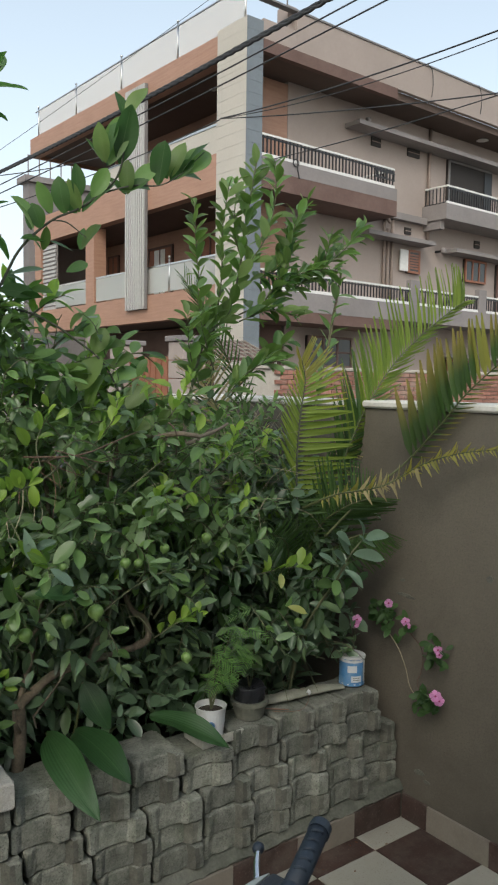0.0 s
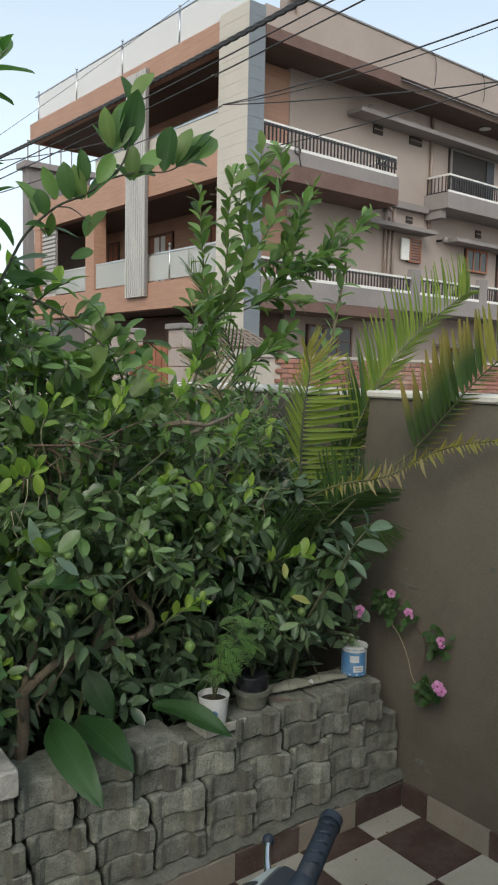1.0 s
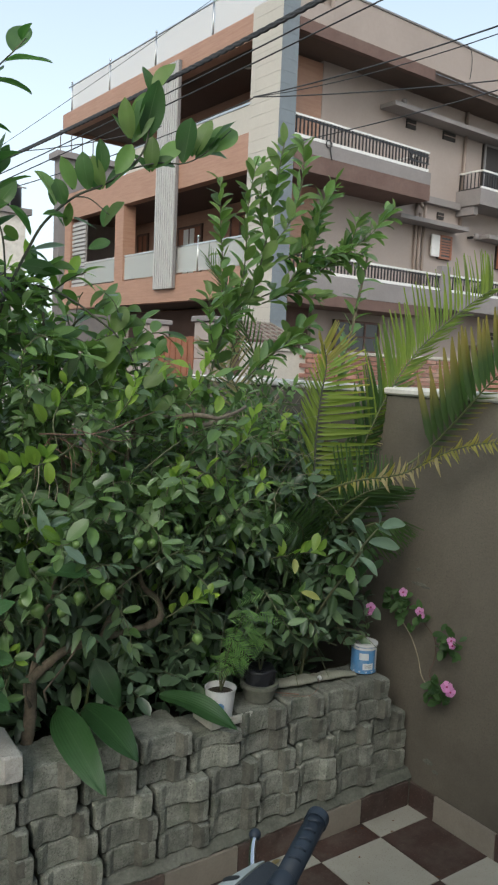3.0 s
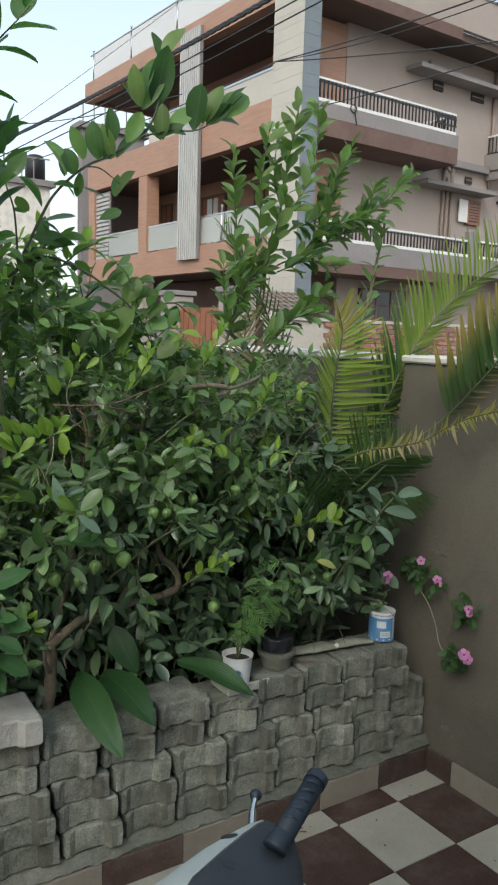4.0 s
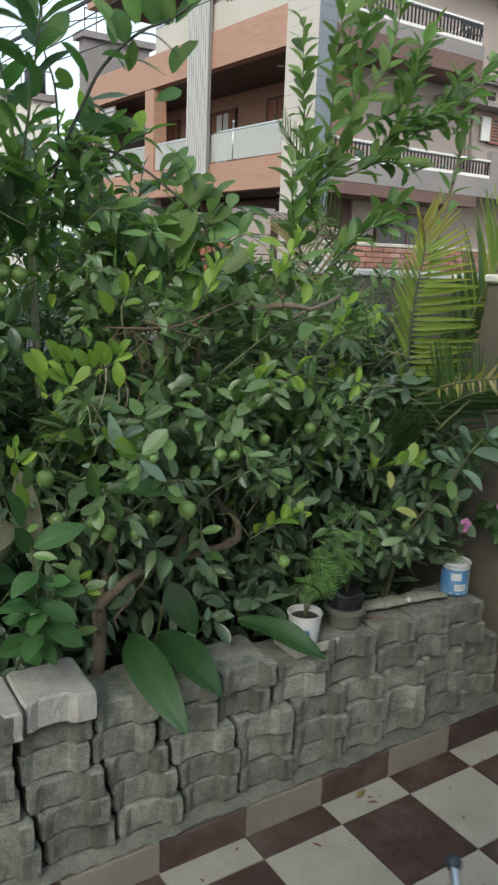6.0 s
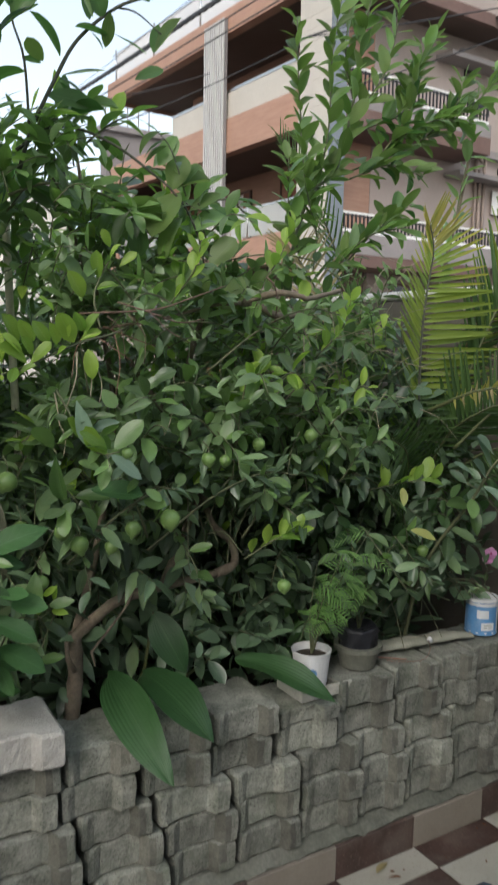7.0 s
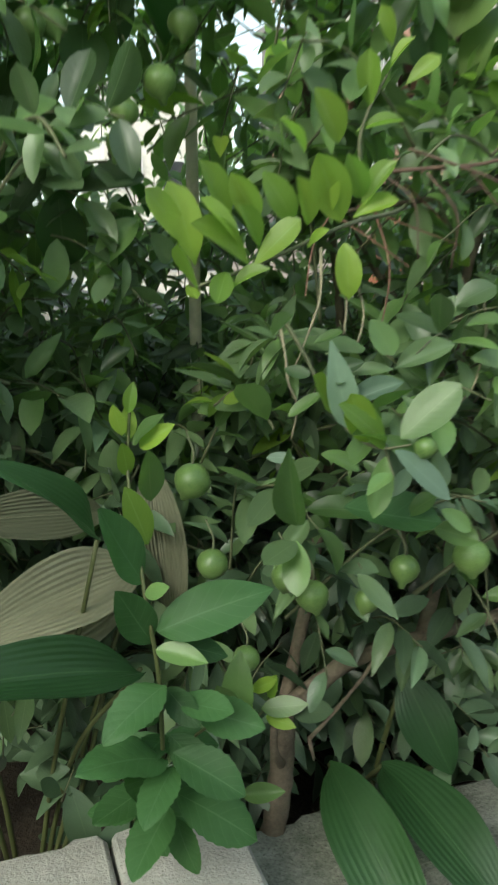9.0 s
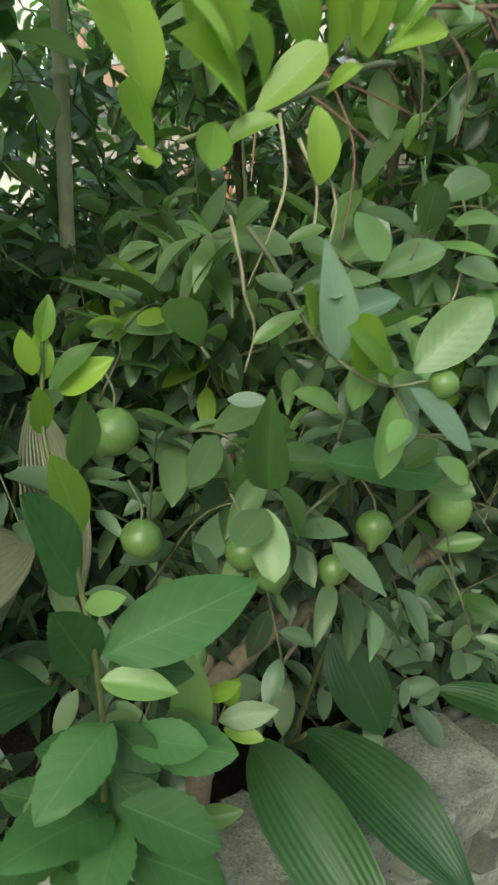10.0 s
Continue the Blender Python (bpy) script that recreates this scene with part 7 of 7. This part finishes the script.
# periwinkle rooted in the wall
vin = tagged(empty("wall_periwinkle", (2.935, 2.1, 0.55)), "trailing periwinkle with pink flowers growing along the wall", "flower")
S = Foliage()
for c, n in (((2.90, 2.275, 0.835), 40), ((2.91, 2.0, 0.745), 26), ((2.89, 2.03, 0.55), 42), ((2.90, 2.18, 0.80), 9)):
    for i in range(n):
        p = Vector(c) + Vector((P.uniform(-0.01, 0.03), P.uniform(-0.065, 0.04), P.uniform(-0.035, 0.05)))
        S.add(p, (rvec(P) + Vector((-0.6, -0.3, 0))), Vector((-0.7, -0.5, 0.5)) + rvec(P) * 0.3, P.uniform(0.034, 0.052), "fineround", M_LEAF_B)
S.pieces("leaf", vin)
for pts, r, m in (([(2.93, 2.28, 0.83), (2.905, 2.239, 0.788), (2.905, 2.176, 0.729), (2.905, 2.132, 0.657), (2.905, 2.105, 0.585), (2.905, 2.056, 0.551), (2.905, 2.025, 0.55)], 0.0024, M_STRAND),
                  ([(2.935, 2.22, 0.85), (2.925, 2.126, 0.795), (2.925, 2.073, 0.755), (2.925, 2.06, 0.705), (2.925, 2.069, 0.647), (2.925, 2.086, 0.602), (2.91, 2.04, 0.56)], 0.0022, M_RED_TWIG),
                  ([(2.94, 2.20, 0.84), (2.92, 2.13, 0.836)], 0.0018, M_TWIG), ([(2.93, 2.065, 0.72), (2.91, 1.98, 0.765)], 0.0018, M_TWIG)):
    part("stem", tube(smooth_path(pts, 6), r, r * 0.7, sides=6), m, vin, smooth=True)
for at, n, s in (((2.885, 2.262, 0.878), (-0.8, -0.5, 0.2), 0.019), ((2.885, 2.168, 0.824), (-0.7, -0.6, 0), 0.019), ((2.88, 2.155, 0.812), (-0.8, -0.4, -0.2), 0.016), ((2.885, 2.0, 0.755), (-0.7, -0.6, 0.3), 0.018), ((2.875, 1.985, 0.742), (-0.6, -0.8, 0), 0.015),
                 ((2.86, 1.985, 0.582), (-0.7, -0.6, 0.2), 0.024), ((2.865, 1.97, 0.566), (-0.5, -0.8, 0), 0.022)):
    flower((at[0] + 0.008, at[1] - 0.040, at[2] + 0.026), n, s, vin)


# ---- scooter ----
FW = Vector((-0.73, 0.683, 0)).normalized()       # its way forward
RT = Vector((0.683, 0.73, 0)).normalized()        # its right
SC = Vector((1.02, 0.585, 0))
scooter = tagged(empty("scooter", (SC.x, SC.y, 0)), "parked scooter with white front cover, charcoal dashboard and rubber grip", "scooter")


def sp(f, r, z):
    return SC + FW * f + RT * r + UP * z


def loft(sections, bm=None):
    bm = bm or bmesh.new()
    rings = [[bm.verts.new(p) for p in s] for s in sections]
    n = len(rings[0])
    for a, b in zip(rings, rings[1:]):
        for k in range(n):
            bm.faces.new((a[k], a[(k + 1) % n], b[(k + 1) % n], b[k]))
    bm.faces.new(rings[0][::-1])
    bm.faces.new(rings[-1])
    bmesh.ops.recalc_face_normals(bm, faces=bm.faces[:])
    return bm


def body(sections, material, name, label="", sub=1):
    bm = loft(sections)
    ob = part(name, bm, material, scooter, label, smooth=True)
    if sub:
        mod = ob.modifiers.new("round", 'SUBSURF')
        mod.levels = mod.render_levels = sub
    return ob


def head_ring(r, f0, f1, top, low):
    """Half of a cross-section of the handlebar cover, at r to the right, from the seam at f0 out to f1."""
    zc, hh, ring = (top + low) / 2, (top - low) / 2, []
    for k in range(17):
        a = math.pi * (0.5 - k / 16)
        c = max(0.0, math.cos(a))
        ring.append(sp(f0 + (f1 - f0) * c ** 0.62, r, zc + hh * math.copysign(abs(math.sin(a)) ** 0.8, math.sin(a)) - 0.015 * c * abs(f1 - f0) / 0.12))
    return ring


HEAD = [(0.286, 0.062, 0.048, 0.072, 1.119, 1.095), (0.270, 0.068, 0.014, 0.090, 1.124, 1.07), (0.240, 0.079, 0.002, 0.115, 1.130, 1.04), (0.19, 0.097, -0.008, 0.15, 1.138, 1.0), (0.11, 0.122, -0.020, 0.19, 1.150, 0.96), (0.04, 0.13, -0.030, 0.21, 1.155, 0.94)]
HEAD = HEAD + [(-r, f0, fb, ff, t, lo) for r, f0, fb, ff, t, lo in reversed(HEAD)]


def shell(which, material, name, label):
    bm = loft([head_ring(r, f0 + (0.002 if which else -0.002), ff if which else fb, t, lo) for r, f0, fb, ff, t, lo in HEAD])
    tree_ = BVHTree.FromBMesh(bm)
    ob = part(name, bm, material, scooter, label, smooth=True)
    ob.data.set_sharp_from_angle(angle=radians(38))
    return ob, tree_


cover, cover_tree = shell(1, M_SC_WHITE, "front_cover", "white handlebar cover")
dash, dash_tree = shell(0, M_SC_DARK, "dashboard", "charcoal plastic dashboard cover")


def hole_disc(tree_, f, r, size, name, parent):
    """A black oval disc set on a cover from above, standing in for a hole's shade."""
    at, nrm, _, _ = tree_.ray_cast(sp(f, r, 1.4), Vector((0, 0, -1)))
    if at:
        bm = lathe([(0.001, -0.004), (size, -0.004), (size, 0.0006), (size * 0.8, 0.0009), (0.001, 0.0009)], (0, 0, 0), 16)
        ob = part(name, bm, M_BLACK, parent)
        ob.matrix_basis = Matrix.Translation(at) @ nrm.to_track_quat('Z', 'Y').to_matrix().to_4x4() @ Matrix.Diagonal((1.0, 0.55, 1, 1))


hole_disc(cover_tree, 0.101, 0.222, 0.012, "cover_slot", cover)
hole_disc(dash_tree, 0.088, 0.150, 0.011, "switch_recess", dash)
for s in (1, -1):
    part("switch", box(-0.012, 0.012, -0.006, 0.006, -0.008, 0.008, bevel=0.003), M_BLACK, dash).matrix_basis = Matrix.Translation(sp(0.006, s * 0.20, 1.085)) @ FW.to_track_quat('Y', 'Z').to_matrix().to_4x4()
for s in (1, -1):
    g = part("grip", tube([sp(0.031, s * 0.215, 1.1415), sp(-0.003, s * 0.335, 1.158)], 0.0150, sides=20), M_RUBBER, scooter, "blue-black rubber grip with raised bars", smooth=True)
    part("collar", tube(smooth_path([sp(0.0375, s * 0.203, 1.135), sp(0.0335, s * 0.211, 1.1405), sp(0.0310, s * 0.218, 1.142)], 5), 0.0168, 0.0158, sides=20), M_RUBBER, g, smooth=True)
    part("end_cap", tube([sp(-0.001, s * 0.328, 1.157), sp(-0.005, s * 0.343, 1.159)], 0.0166, sides=20), M_RUBBER, g)
    for k in range(5):      # raised plain bars along the grip
        t0 = 0.240 + k * 0.0185
        f0, z0 = 0.031 - (t0 - 0.215) * 0.283, 1.1415 + (t0 - 0.215) * 0.1375
        part("rib", tube([sp(f0 - 0.0115, s * t0, z0 + 0.0105), sp(f0 - 0.004, s * t0, z0 + 0.0150), sp(f0 + 0.0050, s * t0, z0 + 0.0146)], 0.0026, sides=8), M_RUBBER, g, smooth=True)
    for k in range(9):
        t0 = 0.232 + k * 0.0118
        f0, z0 = 0.031 - (t0 - 0.215) * 0.283, 1.1415 + (t0 - 0.215) * 0.1375
        part("groove_ring", tube([sp(f0 - 0.0152 * math.cos(a), s * t0, z0 + 0.0152 * math.sin(a)) for a in (3.5, 3.9, 4.3, 4.7, 5.1, 5.5)], 0.0009, sides=5), M_RUBBER, g)
    lv = part("brake_lever", tube(smooth_path([sp(0.070, s * 0.25, 1.105), sp(0.080, s * 0.28, 1.102), sp(0.086, s * 0.32, 1.108), sp(0.087, s * 0.352, 1.110)], 6), 0.0055, 0.0045, sides=10), M_CHROME, scooter, "chrome brake lever", smooth=True)
    bm = bmesh.new()
    bmesh.ops.create_icosphere(bm, subdivisions=2, radius=0.0095, matrix=Matrix.Translation(sp(0.087, s * 0.356, 1.111)))
    part("lever_ball", bm, M_RUBBER, lv, smooth=True)


def slab(f0, f1, w0, w1, z0, z1, lean=0.0):
    a = [sp(f0, -w0, z0), sp(f1, -w0, z0), sp(f1, w0, z0), sp(f0, w0, z0)]
    b = [sp(f0 + lean, -w1, z1), sp(f1 + lean, -w1, z1), sp(f1 + lean, w1, z1), sp(f0 + lean, w1, z1)]
    return [a, [p.lerp(q, 0.08) for p, q in zip(a, b)], [p.lerp(q, 0.5) for p, q in zip(a, b)], [p.lerp(q, 0.92) for p, q in zip(a, b)], b]


body(slab(0.12, 0.22, 0.20, 0.17, 0.34, 0.96, -0.08), M_SC_WHITE, "leg_shield")
body(slab(0.05, 0.11, 0.18, 0.14, 0.36, 0.93, -0.06), M_SC_DARK, "inner_shield")
body(slab(-0.32, 0.14, 0.17, 0.17, 0.25, 0.33), M_SC_DARK, "floorboard")
body(slab(-0.98, -0.30, 0.13, 0.17, 0.30, 0.68, -0.05), M_SC_WHITE, "rear_body")
body(slab(-1.00, -0.28, 0.15, 0.13, 0.685, 0.80, -0.02), M_BLACK, "seat")
part("steering_tube", tube([sp(0.02, 0, 1.0), sp(0.30, 0, 0.42)], 0.03, sides=12), M_SC_DARK, scooter, smooth=True)
for f, w in ((0.36, 0.045), (-0.86, 0.05)):
    c = sp(f, 0, 0.215)
    ring = [c + (FW * math.cos(a) + UP * math.sin(a)) * 0.16 for a in (2 * math.pi * k / 24 for k in range(25))]
    wheel = part("wheel", tube(ring, 0.054, sides=10, cap=False), M_BLACK, scooter, smooth=True)
    part("rim", tube([c - RT * w * 0.6, c + RT * w * 0.6], 0.115, sides=20), M_SLAB, wheel)
    part("hub", tube([c - RT * 0.08, c + RT * 0.08], 0.03, sides=12), M_STEEL, wheel)
body(slab(0.20, 0.56, 0.065, 0.05, 0.36, 0.46), M_SC_WHITE, "front_fender")
part("stand", tube(smooth_path([sp(-0.35, 0.1, 0.28), sp(-0.38, 0.17, 0.12), sp(-0.40, 0.22, 0.012)], 5), 0.011, sides=8), M_STEEL, scooter, smooth=True)
for s in (1, -1):
    part("fork_leg", tube([sp(0.28, s * 0.075, 0.46), sp(0.36, s * 0.075, 0.215)], 0.016, sides=10), M_STEEL, scooter, smooth=True)

# bits of dry litter on the tiles
litter, LT = bmesh.new(), random.Random(9)
for k in range(90):
    x, y = LT.uniform(1.3, 2.9), LT.uniform(1.0, 2.14)
    r = LT.uniform(0.002, 0.005)
    bmesh.ops.create_icosphere(litter, subdivisions=1, radius=r, matrix=Matrix.Translation((x, y, 0.001 + r * 0.3)) @ Matrix.Rotation(LT.uniform(0, 3), 4, 'Z') @ Matrix.Diagonal((1.6, 0.7, 0.35, 1)))
tagged(part("litter", litter, M_DRY), "scattered crumbs of dry leaf litter on the tiles", "litter", kind="stuff")

# fallen leaves on the tiles
for x, y, a in ((2.19, 2.12, 0.4), (1.95, 2.0, 1.9), (2.24, 2.07, 2.5)):
    dl = new("dry_leaf", leaf_data("slim", M_PALM_DRY if a < 1 else M_DRY))
    s = 0.07 if a < 1 else 0.035
    dl.matrix_basis = Matrix.Translation((x, y, 0.012)) @ Matrix.Rotation(a, 4, 'Z') @ Matrix.Rotation(-0.1, 4, 'Y') @ Matrix.Scale(s, 4)
    tagged(dl, "curled dry brown leaf fallen on the tiles", "dry leaf", group="fallen leaves")

# ---- pieces of the setting, last: floor tiles and skirting ----
floor = tagged(part("floor", box(-2.4, WALL_X + 0.008, -2.4, STACK_Y - 0.002, -0.1, -0.006), M_MORTAR), "checkered cream and maroon porch floor tiles", "floor", kind="structure")


def tile_mesh(w, d, mat_):
    bm = box(0, w, 0, d, -0.0055, 0.0, bevel=0.0012)
    me = bpy.data.meshes.new("tile")
    bm.to_mesh(me)
    bm.free()
    me.materials.append(mat_)
    return me


TILES = {}
GX, GY, GAP = 2.68, 2.06, 0.0016
for i in range(-17, 1):
    for j in range(-15, 1):
        x0, x1 = max(-2.4, GX + i * TILE) + GAP, min(WALL_X, GX + (i + 1) * TILE) - GAP
        y0, y1 = max(-2.4, GY + j * TILE) + GAP, min(STACK_Y - 0.002, GY + (j + 1) * TILE) - GAP
        if x1 - x0 < 0.02 or y1 - y0 < 0.02:
            continue
        key = (round(x1 - x0, 3), round(y1 - y0, 3), (i + j) % 2)
        if key not in TILES:
            TILES[key] = tile_mesh(key[0], key[1], M_TILE_D if key[2] else M_TILE_L)
        o = new("tile", TILES[key])
        o.matrix_basis = Matrix.Translation((x0, y0, R.uniform(-0.0004, 0.0004)))
        hang(o, floor)
skirt = tagged(empty("baseboard", (1.5, STACK_Y, 0)), "cream and maroon tile skirting along the walls", "baseboard", kind="structure")
for k in range(18):
    x1 = WALL_X - 0.014 if k == 0 else 2.6685 - (k - 1) * 0.2965
    x0 = 2.6685 - k * 0.2965
    part("tile", box(x0 + 0.001, x1 - 0.001, STACK_Y - 0.012, STACK_Y, 0.001, 0.104, bevel=0.001), M_SKIRT_L if k % 2 else M_TILE_D, skirt)
for k in range(15):
    y1 = STACK_Y - 0.013 if k == 0 else GY - 0.03 - (k - 1) * TILE
    y0 = GY - 0.03 - k * TILE
    part("tile", box(WALL_X - 0.012, WALL_X, max(-2.4, y0) + 0.001, y1 - 0.001, 0.001, 0.104, bevel=0.001), M_SKIRT_L if k % 2 else M_TILE_D, skirt)
